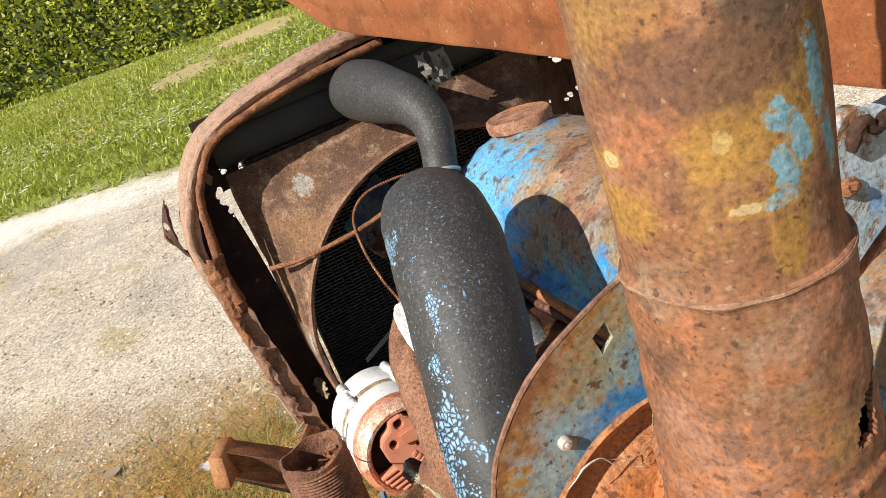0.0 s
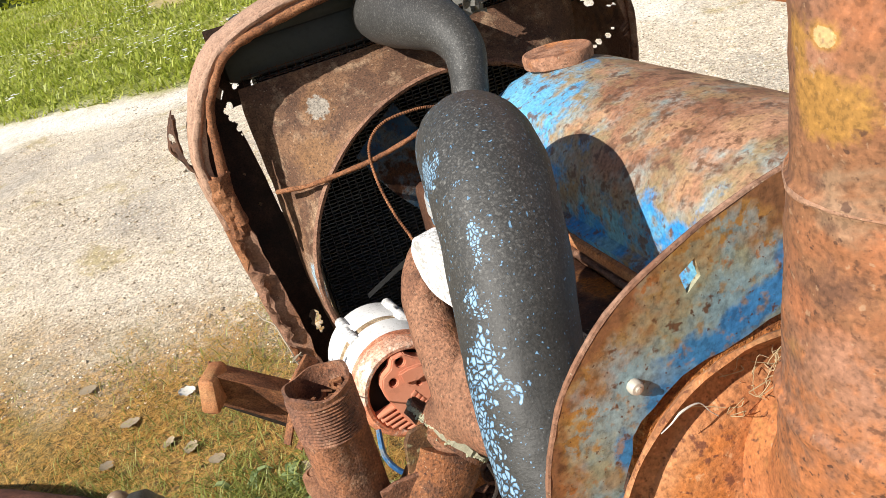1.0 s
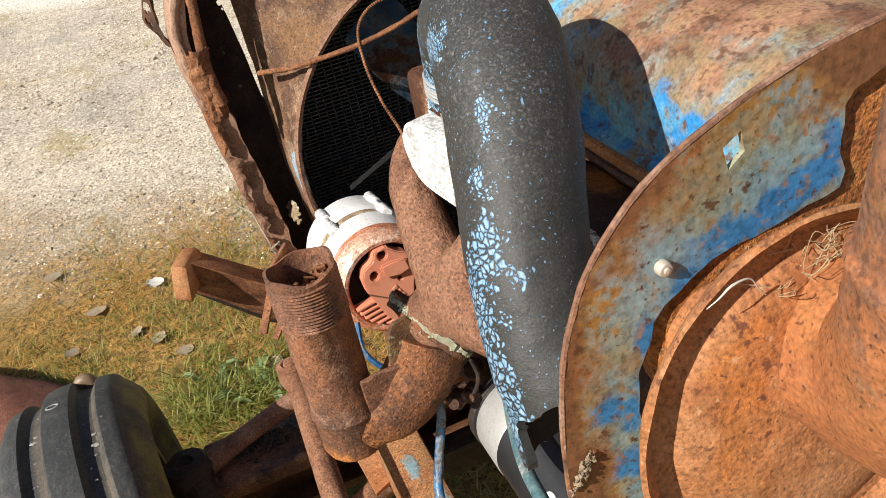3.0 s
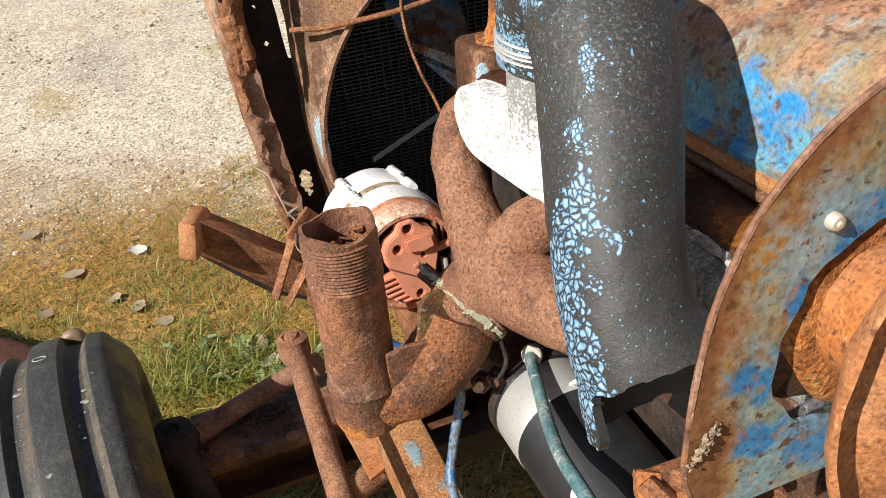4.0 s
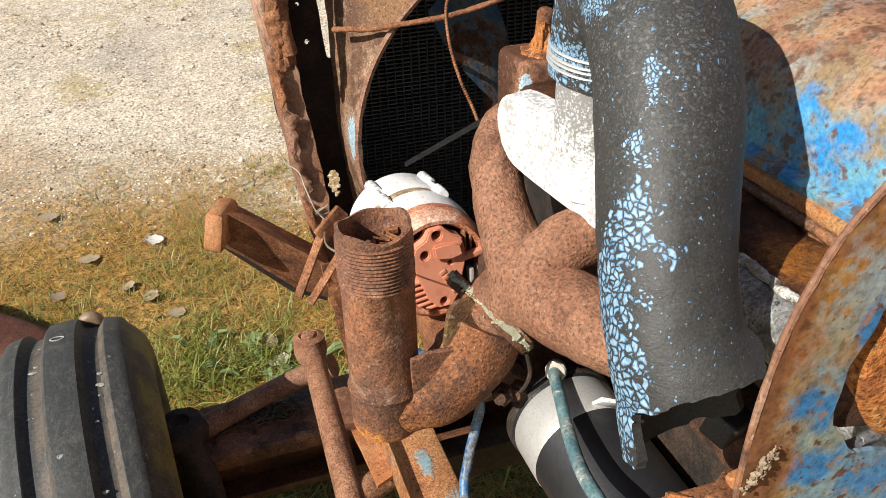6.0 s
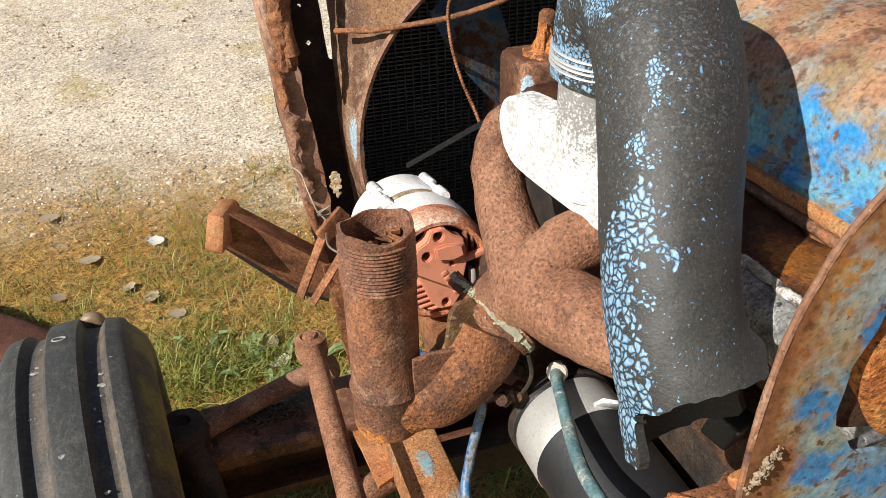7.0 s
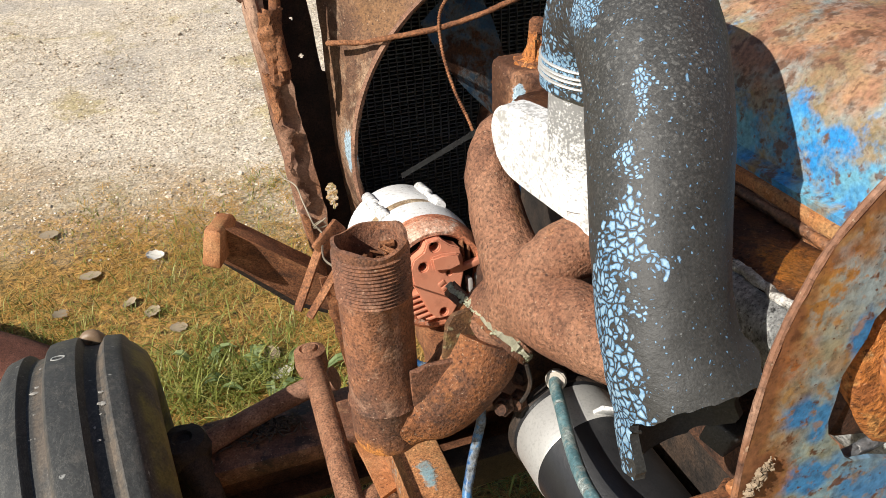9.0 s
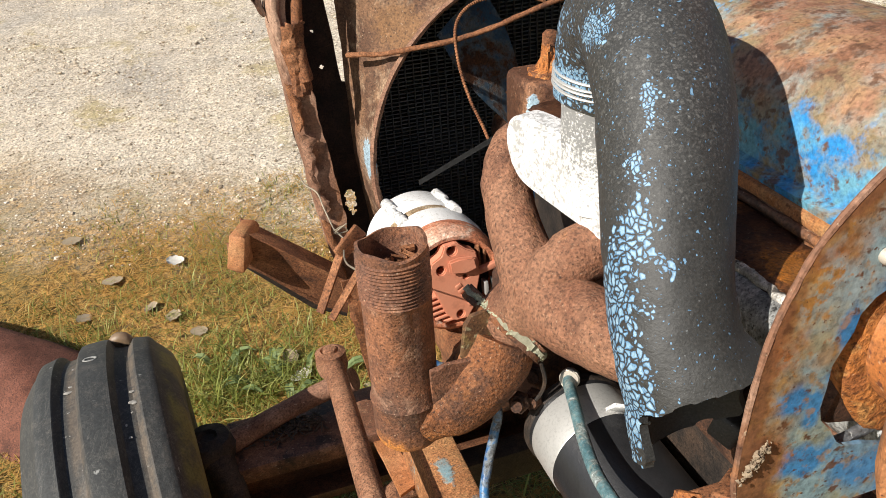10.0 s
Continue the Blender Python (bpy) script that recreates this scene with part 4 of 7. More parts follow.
def build_shell():
    out = shell_outline()
    knots = [0.995, 0.999, 1.005, 1.013, 1.021, 1.035, 1.055, 1.080, 1.11, 1.15, 1.20, 1.25, 1.30]
    sets = [0.036, 0.015, 0.004, 0.001, 0.0, 0.001, 0.003, 0.006, 0.012, 0.022, 0.035, 0.055, 0.090]
    depth = [0.995 + 0.0032 * i for i in range(14)] + [1.047 + 0.012 * i for i in range(21)]
    inset = [float(v) for v in np.interp(depth, knots, sets)]
    rows = []
    for (x, z) in out:
        k = 1 / max(0.001, math.hypot(x - CX, z - 0.9))
        nx, nz = (CX - x) * k, (0.9 - z) * k
        lowish = max(0.0, min(1.0, (1.02 - z) / 0.12))
        rows.append([(x + nx * s + 0.004 * noise.noise(Vector((x * 14, y * 14, z * 14))) + lowish * 0.016 * max(0, (1.011 - y) / 0.014) * (0.75 + 0.55 * noise.fractal(Vector((z * 31, 3, 1)), 1.0, 2.0, 4)), y, z + nz * s) for y, s in zip(depth, inset)])

    def keep(i, j):
        x, z = out[i]
        y = depth[j]
        t = noise.fractal(Vector((x * 22, y * 22, z * 22)), 1.0, 2.0, 3) + 0.35 * noise.fractal(Vector((x * 90, y * 90, z * 90)), 1.0, 2.0, 2)
        if z < 0.60 + 0.05 * t:
            return False
        if x > CX + 0.05 and z < 1.20:
            return z > 0.85 and (t < 0.45 or z < 1.0)
        return not (z < 1.12 and 1.09 <= y <= 1.19 and t > 0.62)
    bm = bmesh.new()
    grid_sheet(bm, rows, 0.0025, keep)
    lumpy(bm, 0.0025, 26, 3)
    shell = part("radiator_shell", bm, RUST_SHELL, tractor, "rusted-through sheet steel radiator shell with a rolled lip")
    lip = [p for p in out if p[1] > 0.93 and p[0] < 1.0]
    bm = bmesh.new()
    tube(bm, [(x + (CX - x) * 0.030, 0.997, z - 0.012 * max(0.0, min(1.0, (z - 1.10) / 0.08))) for x, z in lip[::7]], 0.0060, 10, steps=3)
    lumpy(bm, 0.0025, 60, 5)
    part("rolled_lip", bm, RUST_SHELL, shell)
    bm = bmesh.new()
    bead = [(0.324, 0.978, 0.978), (0.3215, 0.982, 1.010), (0.3236, 0.988, 1.043), (0.3300, 0.991, 1.090), (0.3375, 0.991, 1.1335), (0.3596, 0.991, 1.172), (0.3889, 0.991, 1.2005), (0.4425, 0.991, 1.215), (0.4967, 0.991, 1.225), (0.568, 0.991, 1.233), (0.66, 0.991, 1.237)]
    tube(bm, bead, [0.0095, 0.0085, 0.0075, 0.0066, 0.006, 0.006, 0.006, 0.006, 0.006, 0.006, 0.006], 14, steps=14)
    lumpy(bm, 0.0014, 75, 6)
    part("inner_bead", bm, RUST_BROWN, shell)
    # torn flap standing off the side, and a curled flake on the lip
    bm = bmesh.new()
    rows = [[(0.292 - 0.022 * math.sin(math.pi * i / 20) * (0.25 + 0.75 * j / 8) - 0.001, 1.010 + 0.006 * j, 1.050 + 0.0045 * i) for j in range(9)] for i in range(21)]
    grid_sheet(bm, rows, 0.002, lambda i, j: noise.noise(Vector((i * 0.28, j * 0.36, 1))) < 0.26)
    lumpy(bm, 0.004, 40, 7)
    part("torn_flap", bm, RUST_DARK, shell, "torn rusty flap")
    bm = bmesh.new()
    rows = [[(0.302 + 0.0022 * j + 0.003 * math.sin(i * 0.21) + 0.002 * noise.noise(Vector((i * 0.3, j * 0.4, 2))), 0.984 - 0.007 * math.sin(j * 0.28) + 0.003 * noise.noise(Vector((i * 0.25, j * 0.5, 7))), 0.958 + 0.0026 * i) for j in range(13)] for i in range(38)]
    grid_sheet(bm, rows, 0.003, lambda i, j: min(i, 37 - i) * 0.3 + min(j, 11 - j) > 1.2 + 2.5 * noise.noise(Vector((i * 0.35, j * 0.35, 3))))
    lumpy(bm, 0.0022, 45, 9)
    part("curled_flake", bm, RUST_BROWN, shell, "thick curled flake of rust")
    # what is left of the side's folded edge: thin strips, broken by gaps
    for z0, z1, w0, w1, seed in ((0.905, 0.972, 0.012, 0.016, 1), (0.835, 0.900, 0.011, 0.024, 2), (0.772, 0.842, 0.022, 0.010, 3), (0.700, 0.765, 0.010, 0.016, 4), (0.640, 0.692, 0.012, 0.008, 5)):
        bm = bmesh.new()
        rows = []
        for i in range(30):
            t = i / 29
            z = z0 + (z1 - z0) * t
            x0 = float(np.interp(z, [0.60, 0.67, 0.748, 0.828, 0.90, 0.985], [0.352, 0.334, 0.3205, 0.3105, 0.305, 0.2965]))
            w = (w0 + (w1 - w0) * t) * (0.85 + 0.40 * noise.fractal(Vector((z * 60, seed, 3)), 1.0, 2.0, 3)) * min(1.0, 0.35 + 6 * t, 0.35 + 6 * (1 - t))
            rows.append([(x0 + w * q, 0.999 - 0.010 * math.sin(2.2 * q) + 0.003 * noise.noise(Vector((z * 50, q * 2, seed))), z) for q in (0, 0.2, 0.4, 0.6, 0.8, 1.0)])
        grid_sheet(bm, rows, 0.002)
        lumpy(bm, 0.0012, 60, seed)
        part("edge_strip", bm, RUST_ARM if seed in (2, 3) else RUST_BROWN, shell, "ragged strip of rusted edge")
    # side baffles between shell and radiator, eaten through in places, darkened as recess shade
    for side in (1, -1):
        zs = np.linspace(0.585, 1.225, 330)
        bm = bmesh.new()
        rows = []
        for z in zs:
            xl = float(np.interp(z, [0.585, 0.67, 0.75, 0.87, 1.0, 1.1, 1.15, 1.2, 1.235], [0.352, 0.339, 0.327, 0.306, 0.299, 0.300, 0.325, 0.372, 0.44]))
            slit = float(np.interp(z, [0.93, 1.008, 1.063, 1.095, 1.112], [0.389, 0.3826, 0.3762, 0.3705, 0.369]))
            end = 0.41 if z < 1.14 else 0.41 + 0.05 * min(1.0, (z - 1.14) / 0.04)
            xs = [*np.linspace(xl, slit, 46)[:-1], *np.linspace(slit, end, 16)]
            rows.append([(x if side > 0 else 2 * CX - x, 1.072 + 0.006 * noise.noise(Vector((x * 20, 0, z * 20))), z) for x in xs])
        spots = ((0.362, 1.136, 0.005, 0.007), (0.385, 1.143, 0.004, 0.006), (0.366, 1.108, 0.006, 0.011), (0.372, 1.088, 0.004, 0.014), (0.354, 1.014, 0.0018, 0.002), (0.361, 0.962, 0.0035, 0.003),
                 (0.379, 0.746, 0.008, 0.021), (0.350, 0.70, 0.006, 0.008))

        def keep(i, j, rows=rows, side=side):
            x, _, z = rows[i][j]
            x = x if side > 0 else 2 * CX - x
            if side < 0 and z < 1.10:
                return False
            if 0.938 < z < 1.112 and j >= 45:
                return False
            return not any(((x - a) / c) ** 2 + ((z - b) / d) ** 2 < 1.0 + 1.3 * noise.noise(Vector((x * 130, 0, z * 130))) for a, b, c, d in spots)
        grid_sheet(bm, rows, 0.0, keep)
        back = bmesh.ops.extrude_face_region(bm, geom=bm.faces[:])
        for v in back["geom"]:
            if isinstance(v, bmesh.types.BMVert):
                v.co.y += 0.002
        part("side_baffle", bm, SHADED_BAFFLE, tractor, "rusty side baffle eaten through in places, darkened as the recess's shade")
    bm = bmesh.new()
    slab(bm, [(CX + (x - CX) * 0.56, 0.9 + (z - 0.9) * 0.90) for x, z in out[::7]], [], 0.008, Matrix(((1, 0, 0, 0), (0, 0, 1, 1.285), (0, 1, 0, 0), (0, 0, 0, 1))))
    part("grille_panel", bm, RUST_DARK, tractor, "dark rusty grille panel")


build_shell()


def build_fan():
    hub = (CX, 0.985, 0.845)
    bm = bmesh.new()
    lathe(bm, [(0, -0.05), (0.032, -0.05), (0.036, -0.03), (0.036, 0.01), (0.055, 0.012), (0.055, 0.02), (0, 0.02)], hub, (0, 1, 0), 24)
    fan = part("fan_hub", bm, RUST_DARK, tractor, "rusty fan hub and pulley")
    for a in (118, 298):
        bm = bmesh.new()
        rows = []
        for i in range(9):
            r = 0.045 + 0.175 * i / 8
            w = 0.024 + 0.024 * math.sin(math.pi * min(1, i / 7) * 0.6)
            rows.append([(r, w * s, 0.022 * s + 0.004 * s * s) for s in (-1, -0.5, 0, 0.5, 1)])
        grid_sheet(bm, rows, 0.0025)
        m = Matrix.Translation(hub) @ Matrix.Rotation(radians(-a), 4, "Y") @ Matrix.Rotation(radians(90), 4, "X")
        bmesh.ops.transform(bm, matrix=m, verts=bm.verts)
        part("blade", bm, FAN_PAINT, fan, "dark blue fan blade")
    bm = bmesh.new()
    rows = [[(0.448 + 0.062 * t, 0.915 - 0.115 * t + 0.002 * j, 0.832 + 0.094 * t + 0.0028 * j) for j in (-1, 1)] for t in np.linspace(0, 1.6, 8)]
    grid_sheet(bm, rows, 0.004)
    part("fan_belt", bm, plain("old_belt", (0.008, 0.008, 0.008), (0.02, 0.02, 0.019), 50, 0.8), fan, "dusty grey fan belt")


build_fan()


# engine
def build_engine():
    bm = bmesh.new()
    box(bm, (0.56, -0.30, 0.44), (0.86, 0.80, 0.90), 0.02)
    part("engine_block", bm, IRON_BLACK, tractor, "oily black cast-iron engine block")
    bm = bmesh.new()
    box(bm, (0.53, -0.10, 0.90), (0.86, 0.78, 0.985), 0.008)
    box(bm, (0.5815, -0.10, 0.96), (0.85, 0.78, 1.0095), 0.003)
    lumpy(bm, 0.003, 30)
    head = part("cylinder_head", bm, HEAD_RUST, tractor, "dark rusty cylinder head")
    bm = bmesh.new()
    box(bm, (0.581, -0.10, 1.008), (0.845, 0.785, 1.0185), 0.003)
    part("gasket_face", bm, RUST_ORANGE, head, "orange-rusted joint face")
    # flat top of the head beside the cover, and the rounded rail at the cover's foot
    bm = bmesh.new()
    rows = [[(x, 0.10 + 0.0085 * i, z + 0.0022 * noise.fractal(Vector((x * 45, i * 0.38, 3)), 1.0, 2.0, 3)) for x, z in ((0.518, 0.994), (0.522, 0.999), (0.532, 1.0012), (0.546, 1.001), (0.554, 1.001), (0.562, 1.0005), (0.570, 1.000), (0.579, 0.999))] for i in range(80)]
    grid_sheet(bm, rows, 0.004)
    part("head_top", bm, CAN_LID, head, "dark brown head surface stained bright orange, one patch coloured as sunlit")
    bm = bmesh.new()
    tube(bm, [(0.5808, 0.10 + 0.04 * i, 1.0040) for i in range(18)], 0.0040, 12, steps=3)
    lumpy(bm, 0.0018, 60, 2)
    part("foot_rail", bm, HEAD_RUST, head, "rounded rusty rail at the foot of the cover")
    # rocker cover: a domed cross-section drawn along the engine, rounded at its front end
    bm = bmesh.new()
    section = [(-0.115, 0.0), (-0.116, 0.006), (-0.105, 0.010), (-0.104, 0.030), (-0.098, 0.058), (-0.080, 0.083), (-0.050, 0.099), (-0.018, 0.106),
               (0.018, 0.106), (0.050, 0.099), (0.080, 0.083), (0.098, 0.058), (0.104, 0.030), (0.105, 0.010), (0.116, 0.006), (0.115, 0.0)]
    rows = []
    for y, k in [(-0.25, 1.0)] + [(-0.2 + 0.05 * i, 1.0) for i in range(18)] + [(0.69, 0.995), (0.715, 0.97), (0.735, 0.92), (0.75, 0.84), (0.758, 0.72), (0.762, 0.5), (0.763, 0.0)]:
        rows.append([(0.702 + x * (k ** 0.5 if z > 0.009 else max(k, 0.3) ** 0.25), y + (0.012 if z < 0.009 and k < 1 else 0), 1.018 + (z * k if z > 0.009 else z)) for x, z in section])
    grid_sheet(bm, rows, 0.003)
    lumpy(bm, 0.0016, 22)
    cover = part("rocker_cover", bm, COVER_PAINT, tractor, "rocker cover with flaking bright blue paint over rust")
    bm = bmesh.new()
    lathe(bm, [(0, -0.025), (0.030, -0.025), (0.031, -0.004), (0.030, 0.0)], (0.702, 0.705, 1.122), (0.02, 0.03, 1), 32)
    part("filler_neck", bm, COVER_PAINT, cover)
    bm = bmesh.new()
    lathe(bm, [(0, 0), (0.036, 0), (0.039, 0.002), (0.040, 0.011), (0.0385, 0.0150), (0.0365, 0.0160), (0.0345, 0.0152), (0.030, 0.0140), (0.018, 0.0146), (0.012, 0.0156), (0, 0.0156)], (0.702, 0.705, 1.121), (0.02, 0.03, 1), 40)
    lumpy(bm, 0.0008, 60)
    part("filler_cap", bm, CAP_RUST, cover, "round rusty oil filler cap")
    # thermostat housing
    bm = bmesh.new()
    box(bm, (0.518, 0.705, 0.955), (0.60, 0.775, 1.022), 0.008)
    lumpy(bm, 0.003, 40)
    th = part("thermostat_housing", bm, HOUSING_RUST, tractor, "rusty thermostat housing with traces of blue")
    bm = bmesh.new()
    lathe(bm, [(0.0055, 0), (0.0055, 0.030), (0.009, 0.034), (0.009, 0.045), (0.0055, 0.048), (0, 0.050)], (0.556, 0.735, 1.020), (0, 0, 1), 16)
    lathe(bm, [(0.020, 0), (0.020, 0.006), (0, 0.007)], (0.552, 0.735, 1.020), (0, 0, 1), 16)
    lumpy(bm, 0.0015, 90)
    part("stem", bm, RUST_BROWN, th)
    bm = bmesh.new()
    lathe(bm, [(0.026, 0), (0.024, 0.003), (0.018, 0.006), (0.013, 0.010), (0.0105, 0.018), (0.0090, 0.028), (0.0080, 0.034), (0.0055, 0.035)], (0.556, 0.735, 1.020), (0, 0, 1), 40)
    lumpy(bm, 0.005, 110)
    lumpy(bm, 0.003, 320, 4)
    part("rust_crust", bm, RUST_BRIGHT, th, "crust of orange rust round the stem")


build_engine()


# intake manifold: pale casting along the head, with an upright inlet
def build_intake():
    bm = bmesh.new()
    tube(bm, [(0.552, 0.655, 0.985), (0.552, 0.60, 0.985), (0.546, 0.50, 0.980), (0.552, 0.42, 0.965)], [0.022, 0.030, 0.030, 0.022], 24)
    box(bm, (0.53, 0.15, 0.945), (0.56, 0.66, 0.985), 0.008)
    lumpy(bm, 0.0012, 50)
    man = part("intake_manifold", bm, GREY_CAST, tractor, "grey cast intake manifold with blotches of white paint")
    # straight flank of the casting below the head's edge
    bm = bmesh.new()
    section = [(0.575, 0.948), (0.516, 0.950), (0.5030, 0.956), (0.4980, 0.966), (0.4985, 0.978), (0.5030, 0.9885), (0.5090, 0.9930), (0.5155, 0.9950), (0.524, 0.990), (0.575, 0.975)]
    section = [(p.x, p.y) for p in spline([(a, b, 0) for a, b in section], 3)]
    rows = []
    for i in range(60):
        y = 0.12 + 0.0062 * i
        rows.append([(x + 0.0035 * noise.noise(Vector((y * 14, 1, 2))) + 0.0015 * noise.noise(Vector((y * 60, z * 60, 5))), y, z + 0.0022 * noise.noise(Vector((y * 45, x * 30, 8)))) for x, z in section])
    grid_sheet(bm, rows, 0.003)
    part("casting_flank", bm, CAN_SIDE, man, "pale grey flank of the casting with flaking white paint")
    # sealer squeezed out along the joint
    bm = bmesh.new()
    tube(bm, [(0.5195 + 0.003 * noise.noise(Vector((i * 0.9, 0, 0))), 0.14 + 0.01 * i, 0.9970 + 0.0012 * noise.noise(Vector((i * 0.7, 3, 0)))) for i in range(34)], [0.0036 + 0.0012 * noise.noise(Vector((i * 0.8, 5, 0))) for i in range(34)], 12, steps=5)
    lumpy(bm, 0.0014, 190, 4)
    part("joint_crust", bm, CRUST, man, "dirty crust along the joint")
    bm = bmesh.new()
    outline = [(0.010, -0.022), (0.003, -0.004), (0.003, 0.014), (0.012, 0.026), (0.030, 0.031), (0.085, 0.029), (0.155, 0.022), (0.190, 0.0), (0.190, -0.050), (0.158, -0.056), (0.104, -0.050), (0.042, -0.041), (0.022, -0.034)]
    outline = [(p.x, p.y) for p in spline([(a, b, 0) for a, b in outline + outline[:1]], 3)][:-1]
    slab(bm, outline, [], 0.030, Matrix(((0.25, 0, 0.97, 0.4595), (-0.97, 0, 0.25, 0.6375), (0, 1, 0, 0.997), (0, 0, 0, 1))))
    bmesh.ops.bevel(bm, geom=[e for e in bm.edges if e.calc_face_angle(0) > 0.5], offset=0.004, segments=2, affect="EDGES")
    part("white_flange", bm, WHITE_PAINT, man, "flange thick with white paint")
    bm = bmesh.new()
    tube(bm, [(0.514, 0.536, 0.965), (0.512, 0.536, 0.990), (0.509, 0.536, 1.01), (0.507, 0.535, 1.04), (0.5055, 0.532, 1.085)], [0.0335, 0.0335, 0.0335, 0.033, 0.0325], 40)
    part("inlet_pipe", bm, GREY_WHITE, man, "chalky grey and white inlet pipe")


build_intake()


# exhaust manifold, outlet elbow and stub
def build_exhaust():
    bm = bmesh.new()
    tube(bm, [(0.53, 0.69, 0.965), (0.494, 0.685, 0.968), (0.470, 0.655, 0.955), (0.459, 0.62, 0.925), (0.456, 0.575, 0.895), (0.458, 0.53, 0.876), (0.472, 0.47, 0.880), (0.490, 0.41, 0.888), (0.525, 0.35, 0.90)],
         [0.023, 0.0235, 0.0245, 0.026, 0.030, 0.038, 0.036, 0.031, 0.030], 40)
    tube(bm, [(0.455, 0.53, 0.885), (0.480, 0.525, 0.915), (0.53, 0.52, 0.935)], [0.032, 0.029, 0.028], 20)
    tube(bm, [(0.486, 0.42, 0.89), (0.505, 0.40, 0.91), (0.53, 0.385, 0.93)], [0.030, 0.028, 0.028], 20)
    tube(bm, [(0.458, 0.53, 0.880), (0.447, 0.552, 0.853), (0.434, 0.566, 0.836)], [0.037, 0.037, 0.036], 24)
    lumpy(bm, 0.0022, 45)
    man = part("exhaust_manifold", bm, RUST_MANIFOLD, tractor, "pitted rusty cast-iron exhaust manifold")
    axis = Vector((0.79, 0.14, 0.60)).normalized()
    long = Vector((0.019, -0.118, -0.0054))
    long = (long - axis * long.dot(axis)).normalized()
    wide = axis.cross(long)
    turn = Matrix(((long.x, wide.x, axis.x, 0.4285), (long.y, wide.y, axis.y, 0.571), (long.z, wide.z, axis.z, 0.830), (0, 0, 0, 1)))
    rim = [(0.061 * math.cos(a) * (1.0 + 0.05 * abs(math.cos(a)) ** 6), 0.0385 * math.sin(a) * (1 - 0.25 * abs(math.cos(a)) ** 3)) for a in np.linspace(0, 6.283, 64, endpoint=False)]
    for nm, at, th, mat, lab in (("flange", -0.0075, 0.0060, RUST_ELBOW, ""), ("gasket", -0.0020, 0.0058, MOSS, "crumbling gasket grown with moss and lichen"), ("flange", 0.0017, 0.0055, RUST_MANIFOLD, "")):
        bm = bmesh.new()
        o = [(x * 1.03 + 0.0015 * math.sin(9 * x * 100), y * 1.02 + 0.0015 * math.sin(y * 1300)) for x, y in rim] if nm == "gasket" else rim
        slab(bm, o, [], th, turn @ Matrix.Translation((0, 0, at)))
        lumpy(bm, 0.004 if nm == "gasket" else 0.0016, 70)
        part(nm, bm, mat, man, lab)
    rnd = random.Random(21)
    bm = bmesh.new()
    for _ in range(1500):
        a = rnd.uniform(0, 6.283)
        if noise.noise(Vector((3 * math.cos(a), 3 * math.sin(a), 4))) < rnd.uniform(-0.3, 0.2) or math.cos(a) < rnd.uniform(-0.7, 0.2):
            continue
        p = turn @ Vector((0.0625 * math.cos(a), 0.0395 * math.sin(a) * (1 - 0.25 * abs(math.cos(a)) ** 3), rnd.gauss(0.001, 0.0022)))
        bmesh.ops.create_icosphere(bm, subdivisions=1, radius=rnd.uniform(0.0005, 0.0019), matrix=Matrix.Translation(p) @ Matrix.Diagonal((1, 1, rnd.uniform(0.5, 1), 1)))
    lumpy(bm, 0.0018, 330, 9)
    tagged(part("lichen", bm, LICHEN, man, "pale green lichen crusts"), kind="stuff")
    bm = bmesh.new()
    tube(bm, [(0.425, 0.562, 0.824), (0.410, 0.558, 0.795), (0.376, 0.560, 0.760), (0.342, 0.570, 0.748), (0.310, 0.573, 0.745)], [0.038, 0.0375, 0.0355, 0.0345, 0.031], 40)
    lumpy(bm, 0.002, 45)
    part("outlet_elbow", bm, RUST_ELBOW, tractor, "rusty exhaust outlet elbow")
    # web between elbow and stub, and a plate grown with lichen behind it
    upright = lambda y: Matrix(((1, 0, 0, 0), (0, 0, 1, y), (0, 1, 0, 0), (0, 0, 0, 1)))
    bm = bmesh.new()
    slab(bm, [(0.340, 0.817), (0.348, 0.815), (0.357, 0.819), (0.385, 0.8165), (0.382, 0.790), (0.365, 0.772), (0.340, 0.765)], [], 0.005, upright(0.543))
    bmesh.ops.bevel(bm, geom=[e for e in bm.edges if e.calc_face_angle(0) > 0.5], offset=0.0015, segments=1, affect="EDGES")
    lumpy(bm, 0.0016, 80, 3)
    part("web", bm, RUST_STUB, tractor, "rusty web between elbow and stub")
    bm = bmesh.new()
    slab(bm, [(0.376, 0.815), (0.378, 0.838), (0.381, 0.853), (0.3875, 0.8626), (0.4024, 0.8651), (0.414, 0.850), (0.412, 0.800), (0.388, 0.800)], [], 0.005, upright(0.550))
    bmesh.ops.bevel(bm, geom=[e for e in bm.edges if e.calc_face_angle(0) > 0.5], offset=0.0015, segments=1, affect="EDGES")
    lumpy(bm, 0.002, 80, 5)
    part("lichen_plate", bm, LICHEN_RUST, tractor, "rusty plate grown over with yellow-green lichen")
    bm = bmesh.new()
    cx, cy = 0.322, 0.573
    prof = [(0.026, 0.718), (0.0325, 0.722), (0.0345, 0.728), (0.0345, 0.77), (0.0362, 0.773), (0.0345, 0.778), (0.0335, 0.80), (0.0335, 0.892)]
    z = 0.892
    while z < 0.938:
        prof += [(0.0347, z + 0.0015), (0.0330, z + 0.003)]
        z += 0.0036
    prof += [(0.0333, 0.946), (0.030, 0.947), (0.0295, 0.92), (0.029, 0.90), (0, 0.898)]
    lathe(bm, [(0, 0.716)] + prof, (cx, cy, 0), (0, 0, 1), 48)
